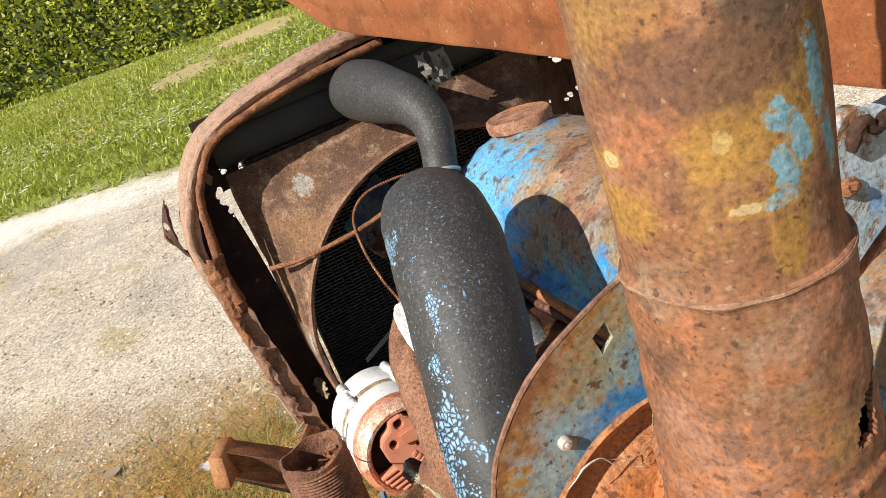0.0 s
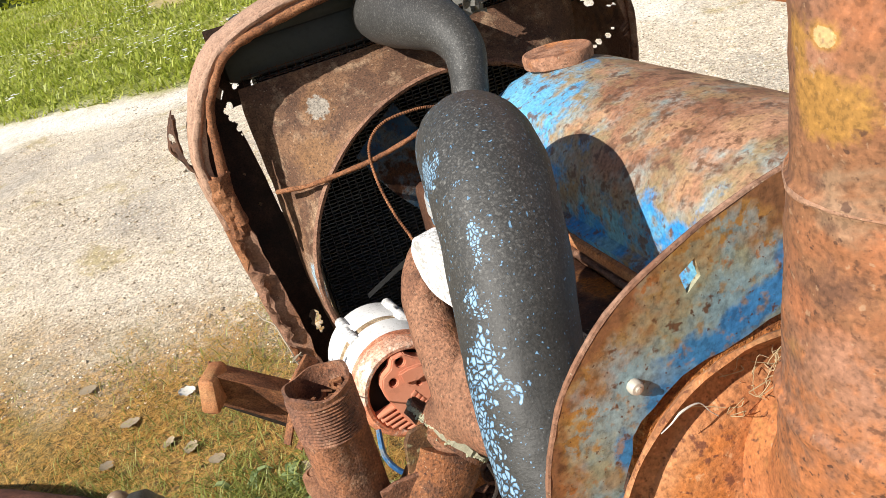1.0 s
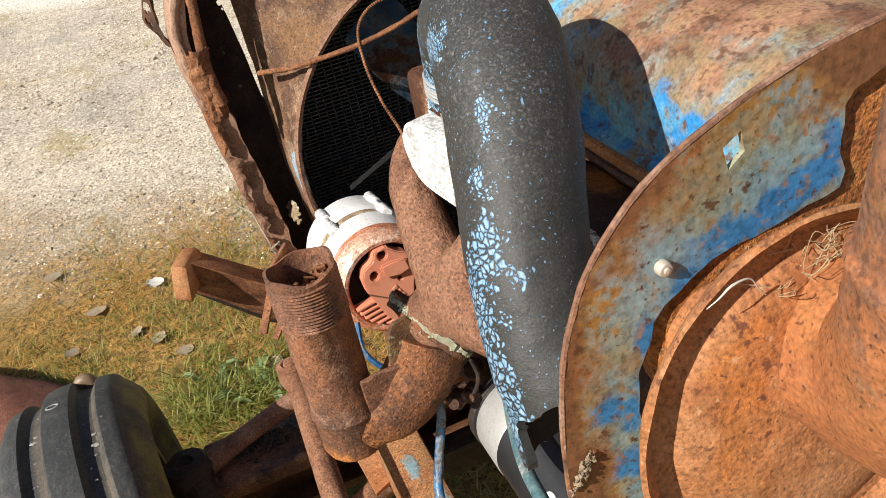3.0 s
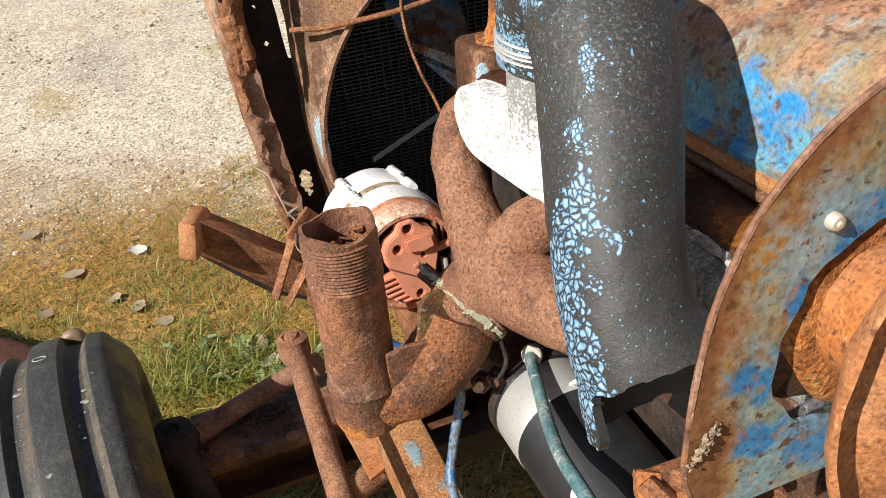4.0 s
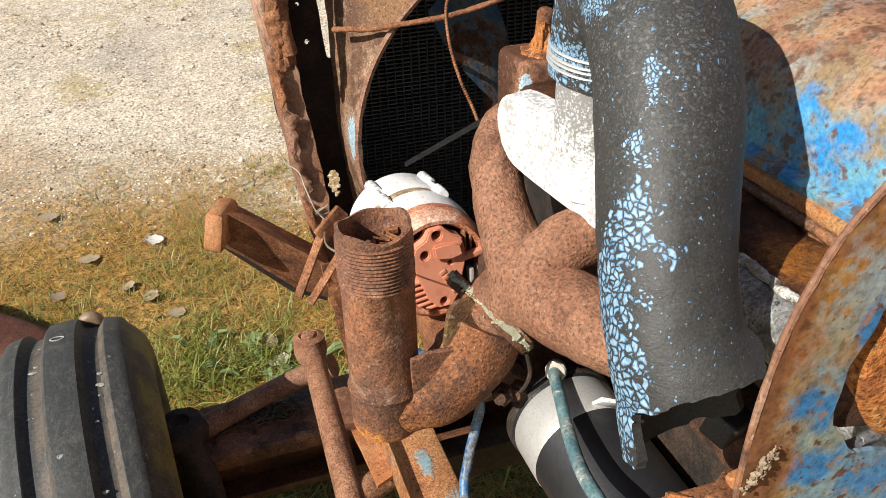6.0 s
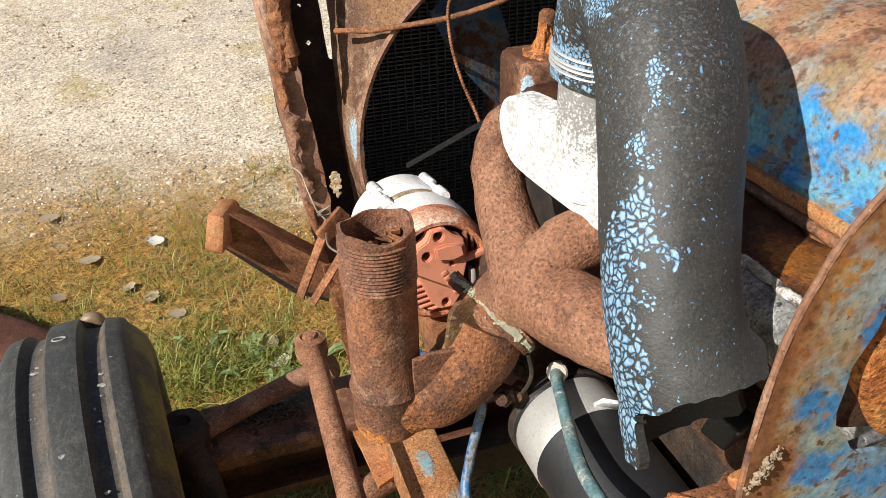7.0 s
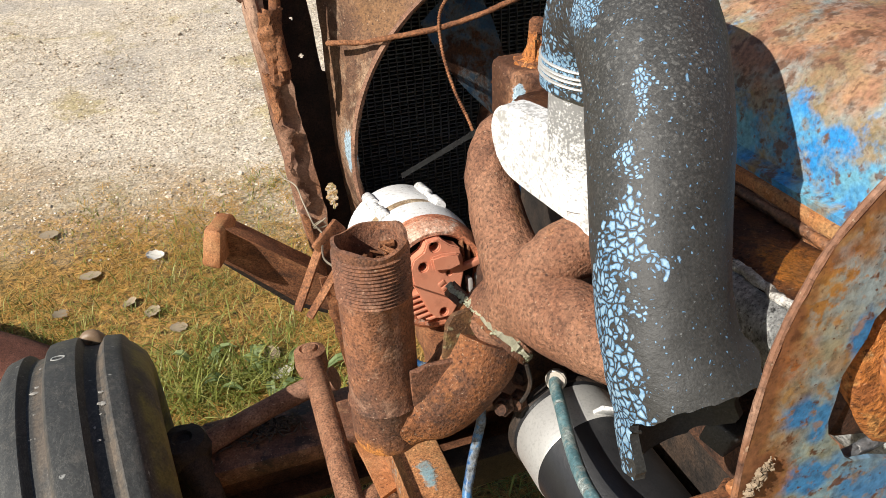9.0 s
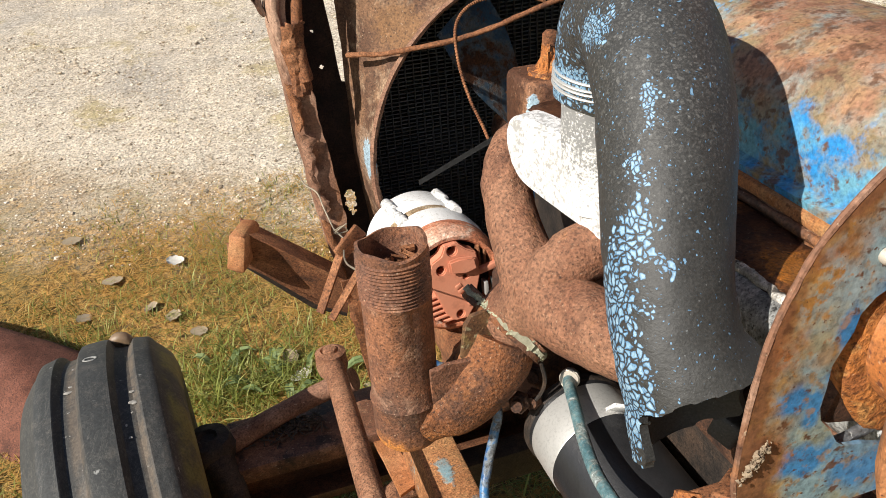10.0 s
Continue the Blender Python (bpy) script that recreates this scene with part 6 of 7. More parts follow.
# front axle, wheel and steering
def build_front():
    o, spin = Vector((-0.007, 0.819, 0.377)), (1, 0.085, 0)
    bm = bmesh.new()
    half = [(0.078, 0.222), (0.094, 0.240), (0.0985, 0.258), (0.094, 0.276), (0.083, 0.291), (0.0755, 0.2985), (0.0725, 0.3045), (0.069, 0.3085), (0.060, 0.3105), (0.050, 0.3125), (0.0475, 0.311), (0.0455, 0.308), (0.041, 0.3035), (0.030, 0.3040), (0.0235, 0.3070), (0.0195, 0.3160), (0.0170, 0.3190), (0.010, 0.3200), (0, 0.3203)]
    prof = [(b, -a) for a, b in half] + [(b, a) for a, b in half[-2::-1]]
    lathe(bm, [(0.195, -0.060), (0.215, -0.075)] + prof + [(0.215, 0.075), (0.195, 0.060)], o, spin, 96)
    wheel = part("front_wheel", bm, TYRE_RUBBER, tractor, "front wheel with a worn three-rib tyre")
    bm = bmesh.new()
    lathe(bm, [(0.203, -0.07), (0.212, -0.072), (0.207, -0.062), (0.19, -0.05), (0.17, -0.02), (0.165, 0.02), (0.19, 0.05), (0.207, 0.062), (0.212, 0.072), (0.203, 0.07)], o, spin, 48)
    lathe(bm, [(0.172, 0.0), (0.12, 0.02), (0.06, 0.03), (0.055, 0.06), (0, 0.06)], o, spin, 48)
    part("rim", bm, RIM_YELLOW, wheel, "dirty yellow wheel rim")
    # scuffed ring and chips of pale dirt on the tread
    bm = bmesh.new()
    c, up = o + Vector((-0.008, 0.067, 0.3135)), Vector((0.0, 0.21, 0.98))
    lathe(bm, [(0.0050, -0.0004), (0.0050, 0.0006), (0.0062, 0.0006), (0.0062, -0.0004)], c, up, 20)
    for v in bm.verts:
        v.co.x += 0.4 * (v.co.x - c.x) + 0.0012 * noise.noise(v.co * 300)
    part("scuff_ring", bm, plain("pale_scuff", (0.30, 0.30, 0.28), (0.52, 0.52, 0.49), 90, 0.8), wheel, "pale ring scuffed into the tread")
    rnd = random.Random(9)
    for n in range(26):
        a, w = rnd.uniform(-0.75, 0.55), rnd.choice((-0.034, -0.027, 0.026, 0.033, 0.040, 0.043)) + rnd.gauss(0, 0.002)
        r = 0.3045 if abs(w) < 0.041 else 0.3062
        p = o + Vector((w, r * math.sin(a) - 0.085 * w, r * math.cos(a)))
        bm = bmesh.new()
        bmesh.ops.create_icosphere(bm, subdivisions=2, radius=rnd.uniform(0.0010, 0.0028), matrix=Matrix.Translation(p) @ Matrix.Rotation(a, 4, "X").inverted() @ Matrix.Diagonal((rnd.uniform(0.5, 2.2), 1, 0.35, 1)))
        lumpy(bm, 0.0012, 300, n)
        part("dirt_chip", bm, DIRT, wheel)
    bm = bmesh.new()
    tube(bm, [(0.098, 0.872, 0.30), (0.098, 0.876, 0.40), (0.098, 0.88, 0.49)], 0.024, 16)
    lathe(bm, [(0, -0.02), (0.034, -0.02), (0.038, -0.004), (0.037, 0.010), (0.030, 0.020), (0.014, 0.023), (0.010, 0.019), (0, 0.018)], (0.098, 0.885, 0.495), (0, 0, 1), 24)
    tube(bm, [(0.06, 0.82, 0.377), (0.10, 0.85, 0.36)], 0.03, 14, steps=1)
    tube(bm, [(0.104, 0.868, 0.488), (0.113, 0.84, 0.470), (0.123, 0.80, 0.435), (0.13, 0.76, 0.39)], [0.024, 0.021, 0.019, 0.019], 14)
    lumpy(bm, 0.004, 50)
    part("kingpin", bm, IRON_BLACK, tractor, "greasy black kingpin and stub axle")
    bm = bmesh.new()
    tube(bm, [(0.098, 0.88, 0.487), (0.16, 0.893, 0.500), (0.22, 0.905, 0.512), (0.285, 0.912, 0.525), (0.32, 0.90, 0.54)], [0.019, 0.016, 0.015, 0.016, 0.018], 14)
    part("steering_arm", bm, RUST_ARM, tractor, "rusty forged steering arm")
    bm = bmesh.new()
    box(bm, (0.12, 0.835, 0.452), (1.2, 0.945, 0.483), 0.007)
    lumpy(bm, 0.003, 30)
    axle = part("front_axle", bm, RUST_AXLE, tractor, "dark rusty front axle beam")
    bm = bmesh.new()
    box(bm, (0.11, 0.885, 0.375), (1.2, 0.930, 0.455), 0.006)
    box(bm, (0.11, 0.850, 0.362), (1.2, 0.940, 0.380), 0.005)
    lumpy(bm, 0.004, 30)
    part("web", bm, RUST_OILY, axle, "oily dark web of the beam")
    # dead leaves, twigs and dirt lying on the beam
    rnd = random.Random(44)
    bm = bmesh.new()
    for _ in range(150):
        p = Vector((0.222 + rnd.gauss(0, 0.022), 0.890 + rnd.gauss(0, 0.010), 0.485 + abs(rnd.gauss(0, 0.005))))
        d = Vector((rnd.gauss(0, 1), rnd.gauss(0, 1), rnd.gauss(0, 0.5))).normalized() * rnd.uniform(0.004, 0.013)
        tube(bm, [p - d, p + d * 0.2 + Vector((0, 0, 0.002)), p + d], [rnd.uniform(0.0004, 0.0022), 0.0012, 0.0004], 5, steps=2)
    tagged(part("leaf_litter", bm, plain("dark_litter", (0.035, 0.025, 0.018), (0.14, 0.105, 0.075), 150, 0.9), axle, "dark leaf litter caught on the beam"), kind="stuff")
    bm = bmesh.new()
    lathe(bm, [(0, -0.024), (0.020, -0.024), (0.023, -0.012), (0.022, 0.010), (0.014, 0.014), (0.011, 0.011), (0.009, 0.016), (0, 0.018)], (0.289, 0.885, 0.600), (0, 0.1, 1), 18)
    tube(bm, [(0.289, 0.885, 0.596), (0.284, 0.74, 0.598), (0.277, 0.55, 0.600), (0.262, 0.1, 0.60), (0.258, -0.3, 0.60)], [0.015, 0.0155, 0.0155, 0.0155, 0.0155], 16)
    tube(bm, [(0.289, 0.885, 0.585), (0.291, 0.90, 0.53)], 0.012, 10, steps=1)
    part("drag_link", bm, RUST_IRON, tractor, "rusty drag link with a ball joint")
    bm = bmesh.new()
    tube(bm, [(0.24, 0.74, 0.40), (0.36, 0.765, 0.435), (0.41, 0.775, 0.438)], 0.020, 14)
    part("track_rod", bm, RUST_IRON, tractor, "rusty track rod")
    bm = bmesh.new()
    box(bm, (0.358, 0.0, 0.45), (0.416, 0.80, 0.55), 0.010)
    lumpy(bm, 0.001, 30)
    part("chassis_rail", bm, RAIL_PAINT, tractor, "flat chassis rail, rust with traces of pale blue")
    bm = bmesh.new()
    slab(bm, [(0.318, 0.900), (0.345, 0.892), (0.358, 0.800), (0.362, 0.735), (0.334, 0.722), (0.330, 0.800)], [], 0.006, Matrix.Translation((0, 0, 0.462)))
    lumpy(bm, 0.003, 40)
    part("rail_gusset", bm, RUST_ORANGE, tractor, "ochre rusty gusset beside the chassis rail")
    bm = bmesh.new()
    box(bm, (0.416, 0.785, 0.36), (0.62, 0.825, 0.415), 0.006)
    lumpy(bm, 0.002, 40)
    part("cross_beam", bm, IRON_BLACK, tractor, "black cross beam behind the chassis rail")


build_front()


def build_starter():
    bm = bmesh.new()
    lathe(bm, [(0, 0.0), (0.05, 0.0), (0.0575, -0.004), (0.0575, -0.012), (0.056, -0.014), (0.056, -0.34), (0, -0.34)], (0.499, 0.545, 0.700), (0, 1, 0), 48)
    st = part("starter_motor", bm, BLACK_PAINT, tractor, "black starter motor with a silver front band")
    bm = bmesh.new()
    lathe(bm, [(0.0564, -0.014), (0.0572, -0.016), (0.0572, -0.062), (0.0564, -0.064)], (0.499, 0.545, 0.700), (0, 1, 0), 48)
    part("silver_band", bm, SILVER, st)
    bm = bmesh.new()
    lathe(bm, [(0.048, 0.004), (0.0565, 0.004), (0.0592, 0.001), (0.0592, -0.008), (0.0575, -0.010)], (0.499, 0.545, 0.700), (0, 1, 0), 64)
    part("end_ring", bm, IRON_BLACK, st, "black end ring")
    bm = bmesh.new()
    box(bm, (-0.014, -0.002, -0.016), (0.014, 0.002, 0.016), 0.001, pose(0.516, 0.478, 0.762, 40, 12, -18))
    lumpy(bm, 0.002, 60)
    part("pale_shim", bm, GREY_WHITE, st, "pale scrap of shim on the motor")
    bm = bmesh.new()
    lathe(bm, [(0.0095, -0.002), (0.0095, 0.0006), (0.0088, 0.001), (0.004, 0.001), (0.0032, 0.0004), (0, 0.0004)], (0.4542, 0.385, 0.7336), (-0.8, 0, 0.6), 24)
    part("round_tag", bm, plain("tag_white", (0.50, 0.50, 0.48), (0.72, 0.72, 0.70), 90, 0.6), st, "small round white tag")


build_starter()


def build_bonnet():
    bm = bmesh.new()
    rows = []
    for t in np.linspace(0, 1, 15):
        y = 0.995 - 1.0 * t
        x0 = float(np.interp(y, [0.0, 0.15, 0.45, 0.54, 0.877, 0.95, 0.995], [0.645, 0.645, 0.644, 0.637, 0.593, 0.575, 0.553]))
        z0 = float(np.interp(y, [0.0, 0.15, 0.45, 0.54, 0.877, 0.95, 0.995], [1.222, 1.226, 1.233, 1.241, 1.274, 1.292, 1.338]))
        rows.append([(x0 + a, y, z0 + b) for a, b in ((0.014, 0.003), (0.0, 0.0), (-0.002, 0.004), (0.001, 0.022), (-0.001, 0.026), (-0.003, 0.06), (0.0, 0.09), (0.03, 0.13), (0.10, 0.16), (0.20, 0.17), (0.30, 0.165))])
    grid_sheet(bm, rows, 0.002)
    lumpy(bm, 0.0015, 10)
    part("bonnet", bm, RUST_BONNET, tractor, "orange-rusted sheet steel bonnet panel")


build_bonnet()


# ---- small parts of the tractor ----
def lean_back(bm):
    """The lamp bracket's web faces a little downwards."""
    for v in bm.verts:
        v.co.y -= 0.62 * (0.68 * (v.co.x - 0.202) + 0.73 * (v.co.z - 0.795))


def build_small():
    bm = bmesh.new()
    tube(bm, [(0.384, 0.990, 0.999), (0.400, 0.970, 1.003), (0.423, 0.955, 1.004), (0.447, 0.928, 1.013), (0.505, 0.908, 1.022), (0.552, 0.890, 1.036), (0.585, 0.880, 1.049), (0.64, 0.86, 1.07)], 0.0035, 12)
    lumpy(bm, 0.0008, 120)
    part("bent_rod", bm, RUST_BROWN, tractor, "thin bent rusty rod across the fan opening")
    bm = bmesh.new()
    pts = spline([(0.640, 0.925, 1.050), (0.625, 0.93, 1.055), (0.592, 0.93, 1.062), (0.541, 0.924, 1.061), (0.5115, 0.913, 1.040), (0.5035, 0.888, 1.001), (0.506, 0.858, 0.961), (0.513, 0.83, 0.930), (0.512, 0.79, 0.905)], 40)
    tube(bm, pts, [(0.0014, 0.0023, 0.0023)[i % 3] for i in range(len(pts))], 8, steps=1)
    part("spring_cable", bm, RUST_BROWN, tractor, "cable wound in a rusty coil spring")
    bm = bmesh.new()
    slab(bm, [(0.190, 0.798), (0.214, 0.792), (0.335, 0.690), (0.335, 0.612), (0.290, 0.634), (0.186, 0.748)], [], 0.004, Matrix(((1, 0, 0, 0), (0, 0, 1, 0.942), (0, 1, 0, 0), (0, 0, 0, 1))))
    box(bm, (-0.085, -0.002, -0.003), (0.085, 0.045, 0.001), 0.001, Matrix.Translation((0.272, 0.944, 0.742)) @ Matrix.Rotation(radians(40.3), 4, "Y"))
    box(bm, (-0.085, -0.002, -0.002), (0.080, 0.045, 0.002), 0.001, Matrix.Translation((0.245, 0.944, 0.689)) @ Matrix.Rotation(radians(42), 4, "Y"))
    lean_back(bm)
    lumpy(bm, 0.0015, 40)
    arm = part("lamp_bracket", bm, RUST_BROWN, tractor, "rusty channel-section lamp bracket")
    # black colour stands in for the shade below the web
    bm = bmesh.new()
    slab(bm, [(0.196, 0.752), (0.250, 0.690), (0.295, 0.646), (0.335, 0.622), (0.335, 0.598), (0.286, 0.620), (0.190, 0.728)], [], 0.004, Matrix(((1, 0, 0, 0), (0, 0, 1, 0.948), (0, 1, 0, 0), (0, 0, 0, 1))))
    lean_back(bm)
    lumpy(bm, 0.0015, 40)
    part("flange", bm, IRON_BLACK, arm, "lower flange, coloured black as the shade under the web")
    bm = bmesh.new()
    box(bm, (-0.013, -0.012, -0.030), (0.012, 0.040, 0.030), 0.006, Matrix.Translation((0.196, 0.942, 0.771)) @ Matrix.Rotation(radians(-28), 4, "Z") @ Matrix.Rotation(radians(12), 4, "Y"))
    lumpy(bm, 0.005, 60)
    part("end_plate", bm, RUST_ORANGE, arm, "pale rusty end plate")
    for a, b in (((0.318, 0.797, 0.836), (0.270, 0.760, 0.764)), ((0.331, 0.778, 0.805), (0.281, 0.752, 0.756))):
        a, b = Vector(a), Vector(b)
        bm = bmesh.new()
        d = b - a
        m = Matrix.Translation((a + b) / 2) @ d.to_track_quat("X", "Z").to_matrix().to_4x4()
        box(bm, (-d.length / 2, -0.006, -0.0015), (d.length / 2, 0.006, 0.0015), 0.001, m)
        lumpy(bm, 0.0012, 90)
        part("latch_strap", bm, RUST_BROWN, tractor, "flat rusty latch strap")
    bm = bmesh.new()
    box(bm, (-0.016, -0.003, -0.011), (0.026, 0.003, 0.011), 0.002, pose(0.318, 0.79, 0.83, 0, -35, 20))
    lumpy(bm, 0.002, 90)
    part("latch_hinge", bm, RUST_BROWN, tractor, "rusty hinge block")
    bm = bmesh.new()
    rows = []
    for i in range(16):
        t = i / 15
        c = Vector((0.316 + 0.022 * t, 0.802 - 0.03 * t, 0.775 - 0.19 * t))
        w = 0.010 + 0.004 * noise.noise(Vector((i * 0.9, 0, 0)))
        rows.append([c + Vector((w * s, 0.004 * noise.noise(Vector((i * 0.8, s, 4))), 0)) for s in (-1, -0.4, 0.3, 1)])
    grid_sheet(bm, rows, 0.003)
    lumpy(bm, 0.004, 60)
    part("ragged_strip", bm, RUST_BROWN, tractor, "ragged strip of rusted sheet")
    bm = bmesh.new()
    tube(bm, [(0.296, 0.985, 0.846), (0.300, 0.965, 0.838), (0.312, 0.945, 0.832), (0.316, 0.93, 0.815), (0.320, 0.90, 0.800), (0.318, 0.866, 0.812), (0.322, 0.82, 0.818), (0.312, 0.783, 0.828), (0.300, 0.70, 0.86), (0.297, 0.60, 0.905), (0.320, 0.545, 0.90)], 0.0011, 6)
    tube(bm, [(0.316, 0.866, 0.812), (0.325, 0.855, 0.822), (0.332, 0.86, 0.812), (0.322, 0.868, 0.806), (0.315, 0.85, 0.818), (0.330, 0.845, 0.83)], 0.0009, 5)
    part("tie_wire", bm, plain("old_wire", (0.20, 0.16, 0.11), (0.42, 0.36, 0.27), 60, 0.6, 0.3), tractor, "twisted tie wire")
    # pipes beside the starter
    bm = bmesh.new()
    tube(bm, [(0.505, 0.562, 0.735), (0.490, 0.540, 0.760), (0.482, 0.528, 0.766), (0.470, 0.490, 0.769), (0.452, 0.437, 0.777), (0.439, 0.390, 0.786), (0.430, 0.337, 0.80), (0.425, 0.25, 0.80)], 0.0062, 14)
    hose = part("fuel_hose", bm, TEAL_RUBBER, tractor, "dusty teal fuel hose")
    bm = bmesh.new()
    tube(bm, [(0.512, 0.575, 0.728), (0.493, 0.546, 0.758), (0.485, 0.533, 0.766)], 0.0096, 12)
    lathe(bm, [(0.0085, -0.005), (0.0108, -0.004), (0.0108, 0.001), (0.0085, 0.002)], (0.487, 0.536, 0.765), (-0.5, -0.7, 0.3), 12)
    lumpy(bm, 0.001, 120)
    part("ferrule", bm, BRASS, hose, "grey metal ferrule")
    bm = bmesh.new()
    tube(bm, [(0.420, 0.60, 0.76), (0.417, 0.563, 0.725), (0.409, 0.555, 0.698), (0.396, 0.543, 0.667), (0.383, 0.518, 0.640), (0.38, 0.45, 0.60), (0.39, 0.38, 0.57)], 0.0052, 10)
    part("blue_pipe", bm, BLUE_RUBBER, tractor, "worn blue flexible pipe")
    bm = bmesh.new()
    tube(bm, [(0.377, 0.713, 0.762), (0.372, 0.695, 0.735), (0.383, 0.68, 0.715), (0.40, 0.673, 0.708), (0.425, 0.665, 0.715)], 0.0036, 8)
    part("blue_pipe", bm, BLUE_RUBBER, tractor, "worn blue flexible pipe")
    bm = bmesh.new()
    tube(bm, [(0.452, 0.53, 0.80), (0.456, 0.53, 0.775), (0.450, 0.535, 0.752), (0.435, 0.54, 0.745)], 0.0022, 6)
    part("black_wire", bm, IRON_BLACK, tractor, "bare black wire")
    for at in ((0.436, 0.545, 0.745), (0.455, 0.552, 0.738), (0.47, 0.58, 0.745)):
        bm = bmesh.new()
        hexagon(bm, at, (-0.5, -0.7, 0.4), 0.011, 0.014)
        lathe(bm, [(0.006, 0.0), (0.006, 0.024), (0, 0.024)], at, (-0.5, -0.7, 0.4), 10)
        lumpy(bm, 0.001, 120)
        part("union_nut", bm, RUST_DARK, tractor, "grimy union nut")
    # engine side cover and pump body, dark and oily below the manifold
    bm = bmesh.new()
    box(bm, (0.475, 0.585, 0.66), (0.60, 0.73, 0.80), 0.012)
    lumpy(bm, 0.006, 30)
    part("pump_body", bm, RUST_DARK, tractor, "grimy rusty fuel pump body")
    bm = bmesh.new()
    box(bm, (0.535, 0.10, 0.80), (0.60, 0.62, 0.87), 0.01)
    lumpy(bm, 0.004, 30)
    part("side_cover", bm, RUST_DARK, tractor, "rusty engine side cover")
    bm = bmesh.new()
    box(bm, (-0.015, -0.012, -0.012), (0.015, 0.012, 0.012), 0.003, pose(0.522, 0.335, 0.862, 15, 10, 25))
    lumpy(bm, 0.003, 60)
    part("rubber_block", bm, RUBBER, tractor, "black rubber block inside the torn hose")
    bm = bmesh.new()
    box(bm, (0.418, 0.66, 0.655), (0.50, 0.80, 0.695), 0.006)
    box(bm, (0.425, 0.70, 0.60), (0.47, 0.79, 0.66), 0.006)
    lumpy(bm, 0.003, 40)
    part("alternator_bracket", bm, RUST_BROWN, tractor, "rusty alternator bracket")
    # bracket behind the stack
    bm = bmesh.new()
    slab(bm, [(0.600, 1.112), (0.626, 1.120), (0.634, 1.118), (0.652, 1.128), (0.672, 1.140), (0.74, 1.145), (0.74, 1.208), (0.664, 1.206), (0.654, 1.214), (0.640, 1.212), (0.632, 1.200), (0.600, 1.196)], [], 0.012, Matrix(((1, 0, 0, 0), (0, 0, 1, 0.176), (0, 1, 0, 0), (0, 0, 0, 1))))
    bmesh.ops.bevel(bm, geom=[e for e in bm.edges if e.calc_face_angle(0) > 0.5], offset=0.003, segments=1, affect="EDGES")
    lumpy(bm, 0.002, 40)
    br = part("mounting_bracket", bm, PALE_BLUE, tractor, "pale blue bracket chipped back to rust")
    bm = bmesh.new()
    hexagon(bm, (0.6365, 0.177, 1.1715), (0.15, -1, 0.2), 0.0055, 0.006)
    lathe(bm, [(0, 0.0), (0.0027, 0.0), (0.0027, 0.008), (0.002, 0.009), (0, 0.009)], (0.6365, 0.177, 1.1715), (0.15, -1, 0.2), 14)
    lumpy(bm, 0.0012, 120)
    part("bolt", bm, RUST_BROWN, br, "rusty bolt with a bright tip")
    bm = bmesh.new()
    tube(bm, [(0.641, 0.173, 1.192), (0.644, 0.170, 1.203), (0.650, 0.169, 1.205), (0.655, 0.170, 1.199), (0.668, 0.172, 1.200)], [0.0030, 0.0038, 0.0034, 0.0032, 0.0042], 12)
    lumpy(bm, 0.002, 90)
    part("lever", bm, RUST_DARK, br, "dark rusty lever end")
    bm = bmesh.new()
    box(bm, (0.600, 0.180, 1.088), (0.72, 0.196, 1.140), 0.004)
    lumpy(bm, 0.003, 60)
    lug = part("rust_lug", bm, RUST_BROWN, br, "rusty lug below the bracket")
    # scrap of pale sacking caught behind the bonnet
    bm = bmesh.new()
    rows = [[(0.690 + 0.006 * i + 0.006 * noise.noise(Vector((i, j, 0.3))), 0.955 + 0.014 * noise.noise(Vector((i * 0.9, j * 0.9, 5))), 1.205 - 0.008 * j) for j in range(8)] for i in range(9)]
    grid_sheet(bm, rows, 0.001, lambda i, j: noise.noise(Vector((i * 0.7, j * 0.7, 9))) < 0.35)
    lumpy(bm, 0.004, 40)
    part("sacking_scrap", bm, plain("sacking", (0.14, 0.14, 0.13), (0.40, 0.39, 0.36), 60, 0.9), tractor, "grey scrap of torn sacking")


build_small()


# ---- other things ----
def build_panel():
    p = root("steel_panel", (-0.30, 1.45, ground_z(-0.30, 1.45)), "low rust-red sheet steel housing lying beyond the front wheel", "panel")
    bm = bmesh.new()
    rows = []
    for i in range(24):
        t = i / 23
        a = Vector((-0.03 - 0.70 * t, 1.17 + 0.62 * t, 0))
        b = Vector((-0.13 - 0.66 * t, 1.68 + 0.32 * t, 0.12 + 0.18 * (1 - (1 - t) ** 2)))
        a.z = ground_z(a.x, a.y) - 0.01
        rows.append([a + (b - a) * s + Vector((0, 0, 0.05 * math.sin(math.pi * s) * min(1.0, 3 * t))) for s in (0, 0.15, 0.3, 0.5, 0.7, 0.85, 0.95, 1)] + [b + Vector((0, 0.02, -0.01)), Vector((b.x, b.y + 0.03, ground_z(b.x, b.y) - 0.01))])
    grid_sheet(bm, rows, 0.012)
    lumpy(bm, 0.005, 9)
    part("sheet", bm, rust("rust_red", (0.07, 0.024, 0.014), (0.17, 0.06, 0.034), (0.24, 0.095, 0.06), 10.0), p)


build_panel()


